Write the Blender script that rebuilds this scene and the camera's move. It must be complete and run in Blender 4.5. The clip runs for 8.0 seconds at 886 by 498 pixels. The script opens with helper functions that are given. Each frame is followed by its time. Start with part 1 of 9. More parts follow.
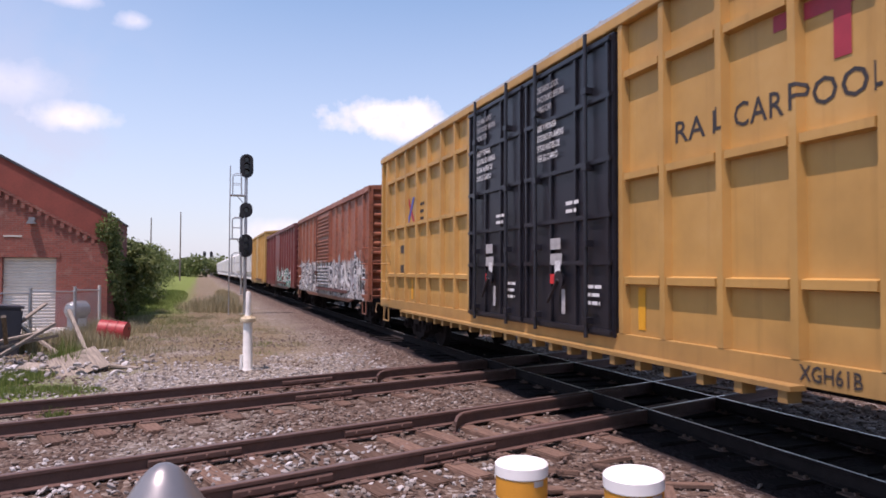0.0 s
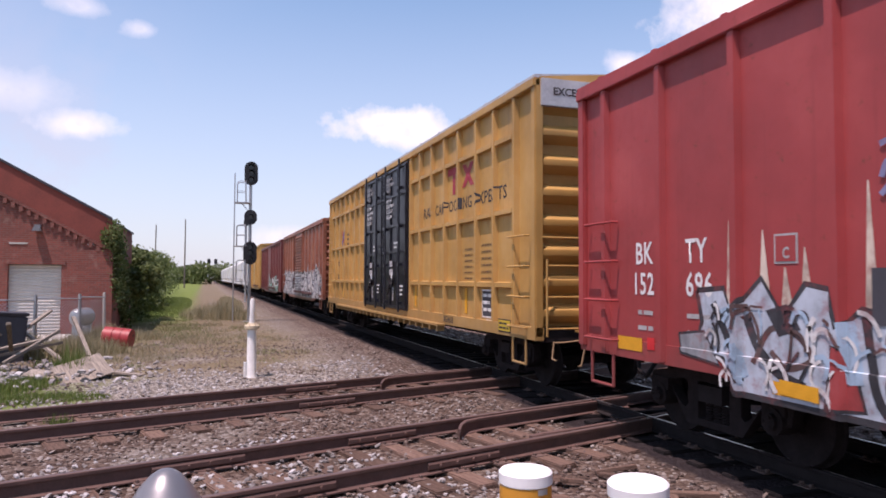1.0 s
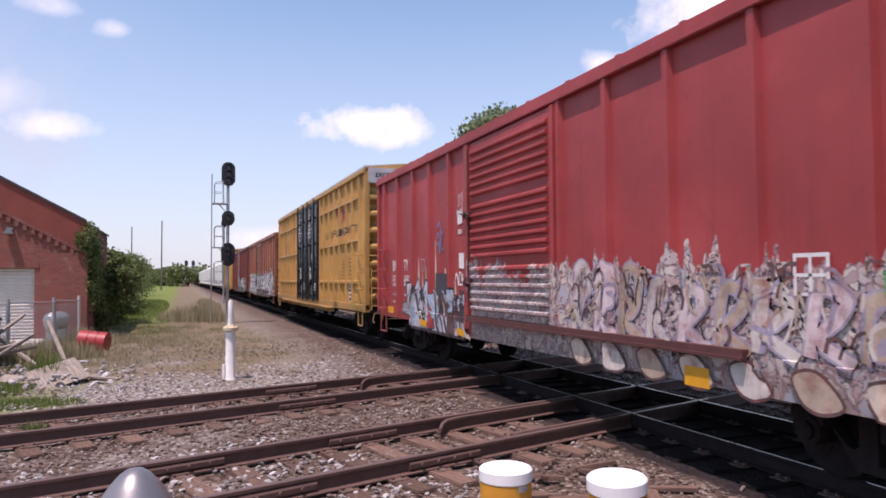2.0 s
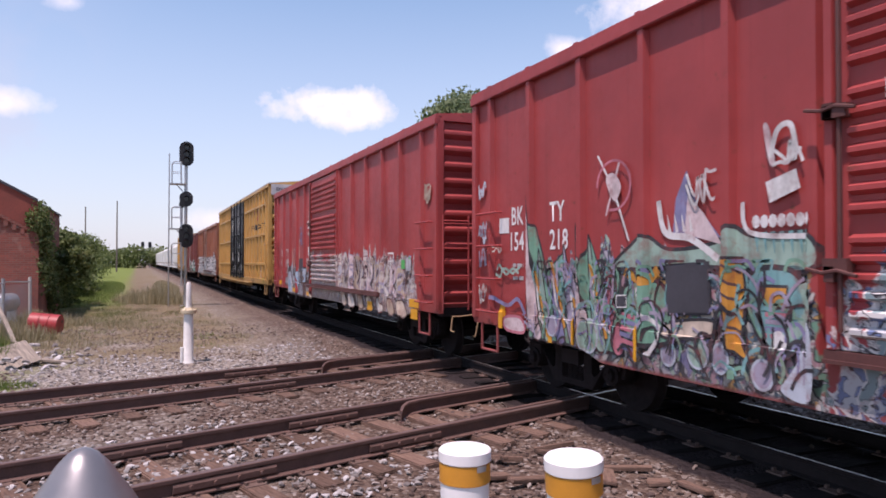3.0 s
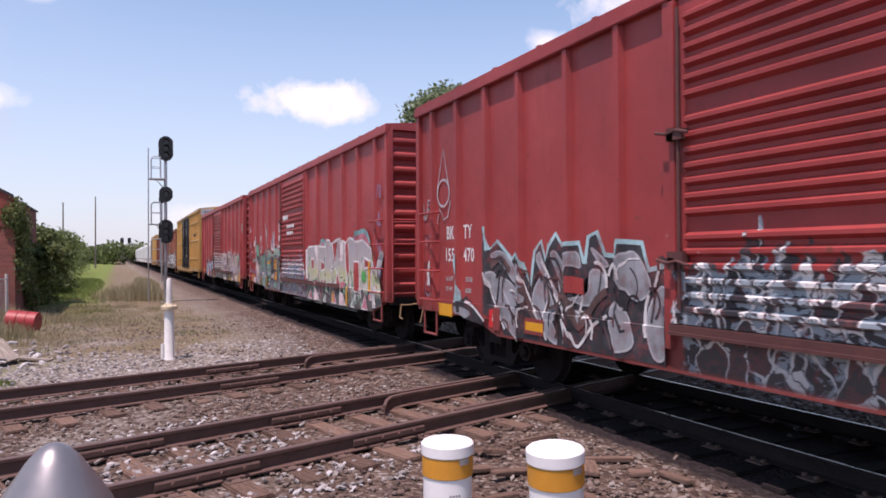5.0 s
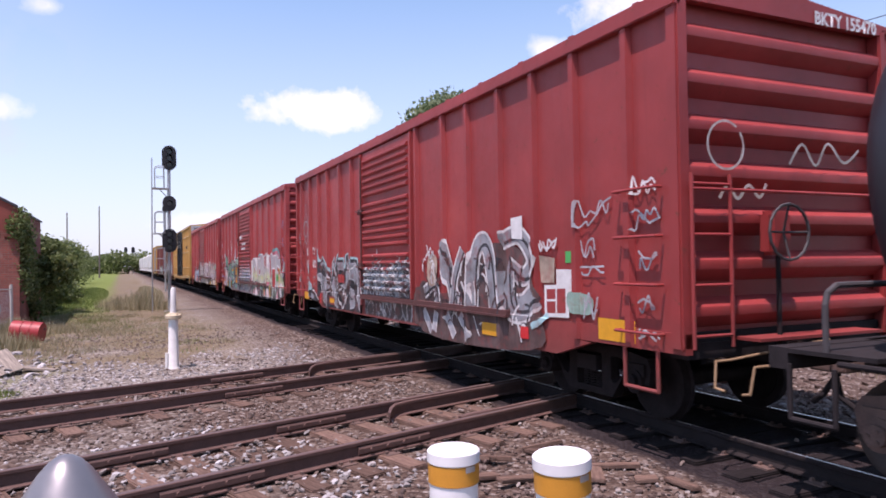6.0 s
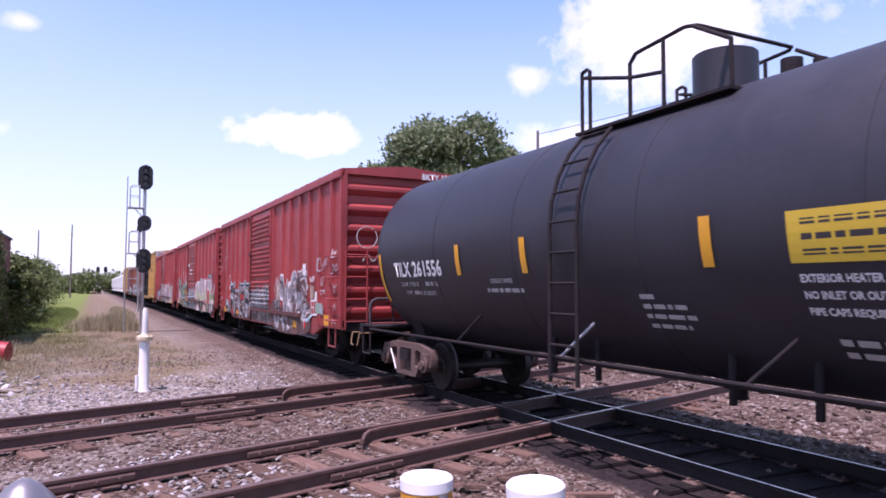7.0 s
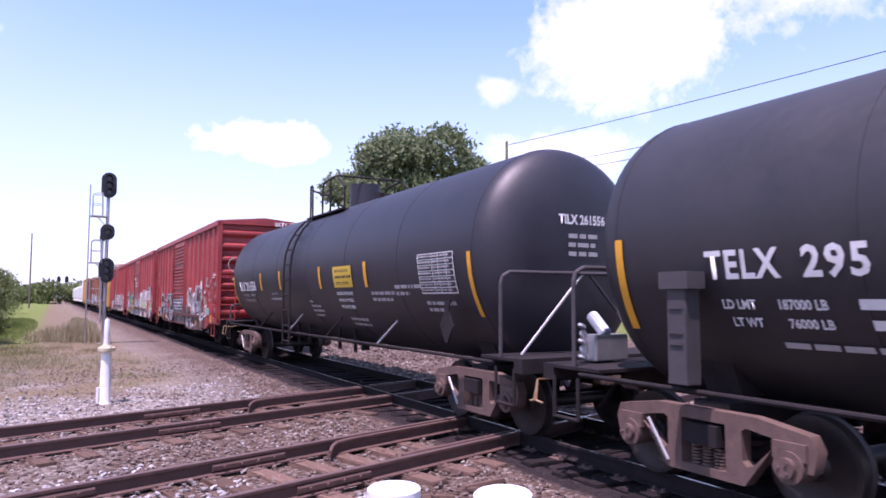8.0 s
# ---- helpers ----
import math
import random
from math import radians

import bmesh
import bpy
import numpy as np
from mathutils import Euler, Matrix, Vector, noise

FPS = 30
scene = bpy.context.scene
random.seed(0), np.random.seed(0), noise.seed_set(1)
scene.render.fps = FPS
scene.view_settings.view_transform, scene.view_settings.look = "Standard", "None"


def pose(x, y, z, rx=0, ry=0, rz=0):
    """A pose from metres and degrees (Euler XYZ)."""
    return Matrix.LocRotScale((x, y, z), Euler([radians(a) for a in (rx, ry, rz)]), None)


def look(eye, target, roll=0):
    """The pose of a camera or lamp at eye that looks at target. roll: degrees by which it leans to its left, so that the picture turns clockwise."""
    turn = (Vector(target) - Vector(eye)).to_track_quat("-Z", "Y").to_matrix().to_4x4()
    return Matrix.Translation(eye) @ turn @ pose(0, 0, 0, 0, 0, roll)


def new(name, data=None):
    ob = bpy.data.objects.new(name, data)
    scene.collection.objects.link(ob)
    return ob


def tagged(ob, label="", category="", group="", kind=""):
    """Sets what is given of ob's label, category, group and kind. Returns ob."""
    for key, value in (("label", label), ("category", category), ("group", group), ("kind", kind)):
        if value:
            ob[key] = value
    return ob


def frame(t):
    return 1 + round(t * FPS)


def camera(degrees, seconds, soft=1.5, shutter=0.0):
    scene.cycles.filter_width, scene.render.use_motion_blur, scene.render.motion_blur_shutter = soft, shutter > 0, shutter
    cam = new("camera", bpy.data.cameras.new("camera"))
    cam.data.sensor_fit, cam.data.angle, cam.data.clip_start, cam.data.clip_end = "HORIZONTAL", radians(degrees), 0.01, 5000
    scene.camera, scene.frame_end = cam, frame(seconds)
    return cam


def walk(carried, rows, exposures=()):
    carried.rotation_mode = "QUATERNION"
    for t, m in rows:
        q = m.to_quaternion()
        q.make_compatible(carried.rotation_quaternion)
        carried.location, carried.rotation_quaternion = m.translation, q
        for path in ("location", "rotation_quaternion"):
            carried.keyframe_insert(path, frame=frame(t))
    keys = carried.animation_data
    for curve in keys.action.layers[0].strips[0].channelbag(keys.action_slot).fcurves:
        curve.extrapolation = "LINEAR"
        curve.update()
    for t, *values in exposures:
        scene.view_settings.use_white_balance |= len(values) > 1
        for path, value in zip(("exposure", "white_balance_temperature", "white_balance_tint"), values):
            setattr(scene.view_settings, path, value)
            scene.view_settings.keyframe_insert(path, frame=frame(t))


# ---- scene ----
import itertools

# camera: held by hand beside the level crossing, it only turns
CAM_ROWS = [
    (0.0, -19.23, 1.86, -0.21),
    (0.5, -19.07, 2.18, 0.05),
    (1.0, -18.90, 2.47, -0.26),
    (2.3, -21.82, 2.27, 0.37),
    (2.5, -22.87, 1.98, 0.17),
    (3.0, -23.65, 1.06, -0.04),
    (3.5, -24.16, 0.81, 0.09),
    (4.0, -24.65, 0.64, 0.17),
    (4.5, -25.07, 0.59, 0.12),
    (6.0, -24.80, 1.14, 0.81),
    (6.5, -25.06, 2.59, 0.06),
    (7.0, -26.67, 3.21, -0.15),
    (7.5, -28.23, 3.61, 0.38),
    (8.0, -29.20, 4.03, -0.12),
]
# the hand sways by a centimetre or two: time, metres to the left, metres up
SWAY = [(0.0, 0.0165, 0.009), (0.5, 0.0155, 0.009), (1.0, 0.0155, 0.008), (2.3, 0.0075, 0.003), (2.5, 0.006, 0.002), (3.0, 0.007, 0.002), (3.5, 0.0045, 0.001),
        (4.0, 0.003, 0.0), (4.5, 0.0015, 0.0), (6.0, 0.006, 0.001), (6.5, 0.0075, 0.002), (7.0, 0.004, 0.001), (7.5, 0.002, 0.0), (8.0, 0.0, 0.0)]


def eye(t, yaw):
    for s, left, up in SWAY:
        if s == t:
            return -left * math.cos(radians(yaw)), -left * math.sin(radians(yaw)), 1.82 + up


cam = camera(65.0, 8.0, soft=1.7, shutter=0.06)
walk(cam, [(t, pose(*eye(t, yaw), 90 + pitch, roll, yaw)) for t, yaw, pitch, roll in CAM_ROWS],
     exposures=[(0.0, 0.61, 6850, 39), (5.0, 0.61, 6850, 38), (6.0, 0.80, 6600, 40), (6.5, 0.88, 6400, 48), (8.0, 1.1, 6150, 55)])

# daylight: high summer sun over the near side of the train, broken cloud
SUN_DIR = Vector((-0.295, -0.18, 1.0)).normalized()
sun = new("sun", bpy.data.lights.new("sun", "SUN"))
sun.data.energy, sun.data.angle, sun.data.color = 3.3, radians(0.55), (1.0, 0.95, 0.88)
sun.matrix_basis = look((0, 0, 60), Vector((0, 0, 60)) - SUN_DIR)

world = bpy.data.worlds.new("sky")
scene.world = world
world.use_nodes = True
def build_sky():
    """Clear summer sky with a few fair-weather clouds and a pale veil low in the north-west."""
    nt = world.node_tree
    N, Lk = nt.nodes, nt.links
    bg = N["Background"]
    sky = N.new("ShaderNodeTexSky")
    sky.sky_type, sky.sun_disc = "NISHITA", False
    sky.sun_elevation = math.asin(SUN_DIR.z)
    sky.sun_rotation = math.atan2(SUN_DIR.x, SUN_DIR.y)
    sky.air_density, sky.dust_density, sky.ozone_density = 1.0, 0.6, 2.0
    bg.inputs["Strength"].default_value = 0.135
    tc = N.new("ShaderNodeTexCoord")

    def math_(op, a, b=None, clamp=False):
        n = N.new("ShaderNodeMath")
        n.operation, n.use_clamp = op, clamp
        for i, v in enumerate((a, b)):
            if v is None:
                continue
            if isinstance(v, (int, float)):
                n.inputs[i].default_value = v
            else:
                Lk.new(v, n.inputs[i])
        return n.outputs[0]

    def dot(v):
        n = N.new("ShaderNodeVectorMath")
        n.operation = "DOT_PRODUCT"
        Lk.new(tc.outputs["Generated"], n.inputs[0])
        n.inputs[1].default_value = v
        return n.outputs["Value"]

    def noise_(scale, detail, rough):
        n = N.new("ShaderNodeTexNoise")
        n.inputs["Scale"].default_value, n.inputs["Detail"].default_value, n.inputs["Roughness"].default_value = scale, detail, rough
        Lk.new(tc.outputs["Generated"], n.inputs["Vector"])
        return n.outputs["Fac"]

    billow, fine, veil = noise_(13, 6, 0.6), noise_(40, 5, 0.6), noise_(4.0, 5, 0.62)
    total = None
    # azimuth from +y to +x, elevation, half width, half height, density
    for az, el, w, h, k in ((14.6, 12.5, 5.6, 1.9, 1.4), (-9.0, 11.0, 3.4, 1.3, 0.8), (45.0, 20.2, 8.6, 5.6, 1.1), (33.6, 16.9, 2.0, 1.3, 0.75),
                            (-14.5, 13.0, 5.0, 2.0, 0.4), (-9.3, 19.3, 2.4, 0.9, 0.5), (-5.0, 18.3, 1.5, 0.8, 0.5),
                            (7.0, 3.2, 5.0, 1.2, 0.6), (39.0, 11.5, 7.0, 2.4, 0.8), (62, 24, 12, 5, 0.9), (-60, 30, 14, 6, 0.9), (-120, 35, 16, 7, 0.9), (150, 40, 15, 7, 0.9)):
        a, e = radians(az), radians(el)
        c = Vector((math.sin(a) * math.cos(e), math.cos(a) * math.cos(e), math.sin(e)))
        right = Vector((math.cos(a), -math.sin(a), 0))
        up = right.cross(c)
        u = math_("DIVIDE", dot(right), math.sin(radians(w)))
        v = math_("DIVIDE", math_("SUBTRACT", dot(up), 0), math.sin(radians(h)))
        front = math_("GREATER_THAN", dot(c), 0.3)
        r = math_("SQRT", math_("ADD", math_("MULTIPLY", u, u), math_("MULTIPLY", v, v)))
        r = math_("ADD", r, math_("MULTIPLY", math_("SUBTRACT", billow, 0.5), 1.5))
        r = math_("ADD", r, math_("MULTIPLY", math_("SUBTRACT", fine, 0.5), 0.9))
        m = math_("MULTIPLY", math_("MULTIPLY", math_("SUBTRACT", 1.0, r), 1.35, True), front, True)
        m = math_("MULTIPLY", m, k, True)
        total = m if total is None else math_("MAXIMUM", total, m)
    # thin veil: everywhere near the horizon, thicker to the left of the track
    low = math_("SUBTRACT", 1.0, math_("MULTIPLY", math_("ABSOLUTE", dot((0, 0, 1))), 2.6), True)
    west = math_("MULTIPLY", math_("SUBTRACT", 0.62, dot((0.9, 0.35, 0.25))), 2.2, True)
    v1 = math_("MULTIPLY", math_("MULTIPLY", math_("SUBTRACT", veil, 0.27), 3.2, True), west, True)
    v1 = math_("MULTIPLY", v1, math_("SUBTRACT", 1.35, math_("MULTIPLY", math_("ABSOLUTE", dot((0, 0, 1))), 3.2), True), True)
    haze = math_("MULTIPLY", math_("MAXIMUM", v1, math_("MULTIPLY", low, 0.85)), 0.92, True)
    mix1 = N.new("ShaderNodeMix")
    mix1.data_type = "RGBA"
    Lk.new(haze, mix1.inputs["Factor"])
    tone = N.new("ShaderNodeMix")
    tone.data_type, tone.blend_type = "RGBA", "MULTIPLY"
    tone.inputs["Factor"].default_value, tone.inputs["B"].default_value = 1.0, (0.83, 1.03, 0.93, 1)
    Lk.new(sky.outputs[0], tone.inputs["A"])
    Lk.new(tone.outputs["Result"], mix1.inputs["A"])
    mix1.inputs["B"].default_value = (2.95, 3.45, 4.05, 1)
    mix2 = N.new("ShaderNodeMix")
    mix2.data_type = "RGBA"
    Lk.new(total, mix2.inputs["Factor"])
    Lk.new(mix1.outputs["Result"], mix2.inputs["A"])
    shade = N.new("ShaderNodeMix")
    shade.data_type = "RGBA"
    shade.inputs["A"].default_value, shade.inputs["B"].default_value = (4.3, 4.8, 5.0, 1), (5.8, 6.2, 6.1, 1)
    Lk.new(math_("MULTIPLY", math_("SUBTRACT", fine, 0.3), 2.5, True), shade.inputs["Factor"])
    Lk.new(shade.outputs["Result"], mix2.inputs["B"])
    Lk.new(mix2.outputs["Result"], bg.inputs["Color"])


build_sky()
# ---- small building helpers ----
def bx(bm, x0, x1, y0, y1, z0, z1):
    """A box between two corners, added to bm."""
    m = Matrix.Translation(((x0 + x1) / 2, (y0 + y1) / 2, (z0 + z1) / 2)) @ Matrix.Diagonal((x1 - x0, y1 - y0, z1 - z0, 1))
    return bmesh.ops.create_cube(bm, size=1, matrix=m)["verts"]


def rod(bm, a, b, r, n=8, r2=None):
    """A round bar from a to b."""
    a, b = Vector(a), Vector(b)
    d = b - a
    m = Matrix.Translation((a + b) / 2) @ d.to_track_quat("Z", "Y").to_matrix().to_4x4()
    return bmesh.ops.create_cone(bm, cap_ends=True, segments=n, radius1=r, radius2=r if r2 is None else r2, depth=d.length, matrix=m)["verts"]


def path_rod(bm, pts, r, n=8):
    for a, b in zip(pts, pts[1:]):
        rod(bm, a, b, r, n)
    for p in pts[1:-1]:
        bmesh.ops.create_icosphere(bm, subdivisions=1, radius=r * 1.02, matrix=Matrix.Translation(p))


def loft(bm, rings, closed=True, caps=True):
    """Skin a list of rings of points."""
    rows = [[bm.verts.new(p) for p in ring] for ring in rings]
    n = len(rows[0])
    for a, b in zip(rows, rows[1:]):
        for i in range(n if closed else n - 1):
            j = (i + 1) % n
            bm.faces.new((a[i], a[j], b[j], b[i]))
    if caps and closed:
        bm.faces.new(rows[0][::-1])
        bm.faces.new(rows[-1])


def prism(bm, outline, axis, lo, hi):
    """Extrude a 2D outline along an axis ('x', 'y' or 'z')."""
    def at(p, h):
        return {"x": (h, p[0], p[1]), "y": (p[0], h, p[1]), "z": (p[0], p[1], h)}[axis]
    loft(bm, [[at(p, lo) for p in outline], [at(p, hi) for p in outline]])


def mesh_of(name, bm, material, smooth=None, bevel=0.0):
    if bevel:
        bmesh.ops.bevel(bm, geom=[e for e in bm.edges if len(e.link_faces) == 2 and e.calc_face_angle(0) > 0.6], offset=bevel, segments=2, affect="EDGES", clamp_overlap=True)
    bmesh.ops.recalc_face_normals(bm, faces=bm.faces)
    me = bpy.data.meshes.new(name)
    bm.to_mesh(me)
    bm.free()
    if material:
        for m in material if isinstance(material, (list, tuple)) else [material]:
            me.materials.append(m)
    if smooth is not None:
        me.shade_smooth()
        me.set_sharp_from_angle(angle=radians(smooth))
    return me


def part(name, bm, material, parent, label="", smooth=None, bevel=0.0, at=None):
    """One mesh object under a thing or a part."""
    ob = new(name, mesh_of(name, bm, material, smooth, bevel))
    ob.parent = parent
    if at is not None:
        ob.matrix_basis = at
    return tagged(ob, label)


def thing(name, label, category, group="", kind="", at=None):
    ob = new(name)
    ob.empty_display_size = 0.2
    if at is not None:
        ob.matrix_basis = at
    return tagged(ob, label, category, group, kind)


def solid(name, bm, material, label, category, group="", kind="", smooth=None, bevel=0.0, at=None):
    """A thing made of one mesh."""
    ob = new(name, mesh_of(name, bm, material, smooth, bevel))
    if at is not None:
        ob.matrix_basis = at
    return tagged(ob, label, category, group, kind)


# ---- materials ----
class Nodes:
    """Short hand for one node tree."""

    def __init__(self, name):
        self.mat = bpy.data.materials.new(name)
        self.mat.use_nodes = True
        self.t = self.mat.node_tree
        self.b = self.t.nodes["Principled BSDF"]
        self.co = self.t.nodes.new("ShaderNodeTexCoord").outputs["Object"]

    def put(self, socket, v):
        if isinstance(v, (int, float)):
            socket.default_value = v
        elif isinstance(v, (tuple, list)):
            socket.default_value = (*v, 1) if len(v) == 3 and len(socket.default_value) == 4 else v
        else:
            self.t.links.new(v, socket)

    def math(self, op, a, b=0.0, clamp=False):
        n = self.t.nodes.new("ShaderNodeMath")
        n.operation, n.use_clamp = op, clamp
        self.put(n.inputs[0], a)
        self.put(n.inputs[1], b)
        return n.outputs[0]

    def noise(self, scale, detail=4.0, rough=0.55, vec=None, stretch=None, out="Fac"):
        n = self.t.nodes.new("ShaderNodeTexNoise")
        for k, v in (("Scale", scale), ("Detail", detail), ("Roughness", rough)):
            n.inputs[k].default_value = v
        vec = vec or self.co
        if stretch:
            m = self.t.nodes.new("ShaderNodeMapping")
            m.inputs["Scale"].default_value = stretch
            self.t.links.new(vec, m.inputs["Vector"])
            vec = m.outputs[0]
        self.t.links.new(vec, n.inputs["Vector"])
        return n.outputs[out]

    def voronoi(self, scale, feature="F1", vec=None, out="Distance", rand=1.0):
        n = self.t.nodes.new("ShaderNodeTexVoronoi")
        n.feature = feature
        n.inputs["Scale"].default_value, n.inputs["Randomness"].default_value = scale, rand
        self.t.links.new(vec or self.co, n.inputs["Vector"])
        return n.outputs[out]

    def ramp(self, fac, stops, constant=False):
        n = self.t.nodes.new("ShaderNodeValToRGB")
        r = n.color_ramp
        r.interpolation = "CONSTANT" if constant else "LINEAR"
        while len(r.elements) < len(stops):
            r.elements.new(0.5)
        for e, (p, c) in zip(r.elements, stops):
            e.position, e.color = p, (*c, 1) if len(c) == 3 else (c[0], c[0], c[0], 1)
        self.put(n.inputs["Fac"], fac)
        return n.outputs["Color"]

    def mix(self, fac, a, b):
        n = self.t.nodes.new("ShaderNodeMix")
        n.data_type = "RGBA"
        self.put(n.inputs["Factor"], fac)
        self.put(n.inputs["A"], a)
        self.put(n.inputs["B"], b)
        return n.outputs["Result"]

    def window(self, fac, lo, hi):
        """0 below lo, 1 above hi."""
        return self.math("DIVIDE", self.math("SUBTRACT", fac, lo), hi - lo, True)

    def axes(self, vec=None):
        n = self.t.nodes.new("ShaderNodeSeparateXYZ")
        self.t.links.new(vec or self.co, n.inputs[0])
        return n.outputs

    def bump(self, height, strength, distance):
        n = self.t.nodes.new("ShaderNodeBump")
        n.inputs["Strength"].default_value, n.inputs["Distance"].default_value = strength, distance
        self.t.links.new(height, n.inputs["Height"])
        self.t.links.new(n.outputs[0], self.b.inputs["Normal"])

    def matt(self, k=0.15):
        """Dusty and porous: hardly any sheen."""
        self.b.inputs["Specular IOR Level"].default_value = k

    def done(self, color, rough=0.7, metal=0.0):
        self.put(self.b.inputs["Base Color"], color)
        self.put(self.b.inputs["Roughness"], rough)
        self.put(self.b.inputs["Metallic"], metal)
        return self.mat


def plain(name, c, rough=0.7, metal=0.0, vary=0.25, scale=6.0, bump=0.0, per_object=0.0, sheen=0.5):
    """A worn single-colour surface: broad stains, fine grain."""
    n = Nodes(name)
    d = tuple(v * (1 - vary) for v in c)
    l = tuple(min(1, v * (1 + vary * 0.7)) for v in c)
    f = n.math("ADD", n.math("MULTIPLY", n.noise(scale, 5), 0.6), n.math("MULTIPLY", n.noise(scale * 9, 4), 0.4))
    col = n.ramp(f, [(0.3, d), (0.55, c), (0.75, l)])
    if per_object:
        info = n.t.nodes.new("ShaderNodeObjectInfo")
        k = n.math("ADD", n.math("MULTIPLY", info.outputs["Random"], 2 * per_object), 1 - per_object)
        hsv = n.t.nodes.new("ShaderNodeHueSaturation")
        n.put(hsv.inputs["Value"], k)
        n.put(hsv.inputs["Color"], col)
        col = hsv.outputs[0]
    n.matt(sheen)
    if bump:
        n.bump(n.noise(scale * 5, 6), 0.6, bump)
    return n.done(col, n.math("ADD", n.math("MULTIPLY", f, 0.25), rough - 0.12), metal)


def islands(name, stops, rough=0.9, scale=20.0):
    """Many small loose pieces, each of its own shade."""
    n = Nodes(name)
    g = n.t.nodes.new("ShaderNodeNewGeometry")
    col = n.ramp(g.outputs["Random Per Island"], stops)
    col = n.mix(n.math("MULTIPLY", n.noise(scale, 3), 0.5), col, (0.12, 0.10, 0.09))
    n.matt(0.2)
    return n.done(col, rough)


def car_paint(name, c, fade, rust, regions=(), rough=0.5, rust_amount=0.5, seed=0.0):
    """Freight car paint: sun-faded, streaked from the top, rusty low down, with sprayed lettering where regions say.
    A region: y0, y1, z0, z1, palette, outline colour, size of the shapes."""
    n = Nodes(name)
    move = n.t.nodes.new("ShaderNodeMapping")
    move.inputs["Location"].default_value = (seed, seed * 1.7, seed * 0.6)
    n.t.links.new(n.co, move.inputs["Vector"])
    v = move.outputs[0]
    broad = n.noise(0.7, 5, 0.6, v)
    col = n.ramp(broad, [(0.35, tuple(x * 0.8 for x in c)), (0.55, c), (0.72, fade)])
    streak = n.noise(2.2, 5, 0.65, v, (1, 3.0, 0.12))
    col = n.mix(n.math("MULTIPLY", n.window(streak, 0.55, 0.8), 0.55), col, tuple(x * 0.55 for x in c))
    speck = n.noise(7, 8, 0.72, v)
    col = n.mix(n.window(speck, 0.66 - 0.1 * rust_amount, 0.78 - 0.1 * rust_amount), col, rust)
    x, y, z = n.axes()
    wob = n.noise(1.6, 4, 0.6, v)
    wobble = n.math("MULTIPLY", n.math("SUBTRACT", wob, 0.5), 0.9)
    spike = n.math("MULTIPLY", n.math("SUBTRACT", n.noise(3.5, 2, 0.5, v, (1, 1.6, 0.15)), 0.45), 1.1)
    for y0, y1, z0, z1, palette, outline, size in regions:
        bend = n.t.nodes.new("ShaderNodeVectorMath")
        bend.operation = "MULTIPLY_ADD"
        n.t.links.new(n.noise(1.3 / size, 2, 0.5, v, out="Color"), bend.inputs[0])
        bend.inputs[1].default_value = (0, 0.9 * size, 0.9 * size)
        n.t.links.new(v, bend.inputs[2])
        flat = n.t.nodes.new("ShaderNodeMapping")
        flat.inputs["Scale"].default_value = (0, 1.25, 0.62)
        flat.inputs["Rotation"].default_value = (0.25, 0, 0)
        n.t.links.new(bend.outputs[0], flat.inputs["Vector"])
        cell = n.voronoi(1.5 / size, vec=flat.outputs[0], out="Color")
        edge = n.voronoi(1.5 / size, "DISTANCE_TO_EDGE", flat.outputs[0])
        inner = n.noise(3.2 / size, 2, 0.5, bend.outputs[0])
        sep = n.t.nodes.new("ShaderNodeSeparateColor")
        n.t.links.new(cell, sep.inputs[0])
        pick = n.math("ADD", n.math("MULTIPLY", sep.outputs[0], 0.75), n.math("MULTIPLY", n.window(inner, 0.42, 0.58), 0.25))
        fill = n.ramp(pick, [(i / len(palette), p) for i, p in enumerate(palette)], True)
        fill = n.mix(n.math("SUBTRACT", 1.0, n.window(edge, 0.035, 0.05)), fill, outline)
        halo = n.math("SUBTRACT", 1.0, n.window(n.math("ABSOLUTE", n.math("SUBTRACT", inner, 0.5)), 0.012, 0.02))
        fill = n.mix(halo, fill, (0.03, 0.03, 0.04))
        top = n.math("ADD", n.math("ADD", wobble, spike), z1)
        m = n.window(n.math("SUBTRACT", top, z), 0.0, 0.03)
        m = n.math("MULTIPLY", m, n.window(n.math("SUBTRACT", z, z0), 0.0, 0.05))
        m = n.math("MULTIPLY", m, n.window(n.math("ADD", n.math("SUBTRACT", y, y0), wobble), 0.0, 0.03))
        m = n.math("MULTIPLY", m, n.window(n.math("SUBTRACT", n.math("ADD", wobble, y1), y), 0.0, 0.03))
        m = n.math("MULTIPLY", m, n.math("LESS_THAN", x, -1.3))
        worn = n.math("SUBTRACT", 1.0, n.math("MULTIPLY", n.window(speck, 0.56, 0.7), 0.8))
        col = n.mix(n.math("MULTIPLY", m, worn), col, fill)
    grime = n.math("SUBTRACT", 1.0, n.window(n.math("ADD", z, n.math("MULTIPLY", wob, 0.5)), 0.9, 1.6))
    col = n.mix(n.math("MULTIPLY", grime, 0.45), col, (0.075, 0.055, 0.045))
    n.bump(n.noise(1.1, 3, 0.5, v), 0.25, 0.05)
    return n.done(col, n.math("ADD", n.math("MULTIPLY", speck, 0.35), rough - 0.15))


WHITE_LINE, BLACK_LINE = (0.72, 0.7, 0.68), (0.03, 0.03, 0.035)

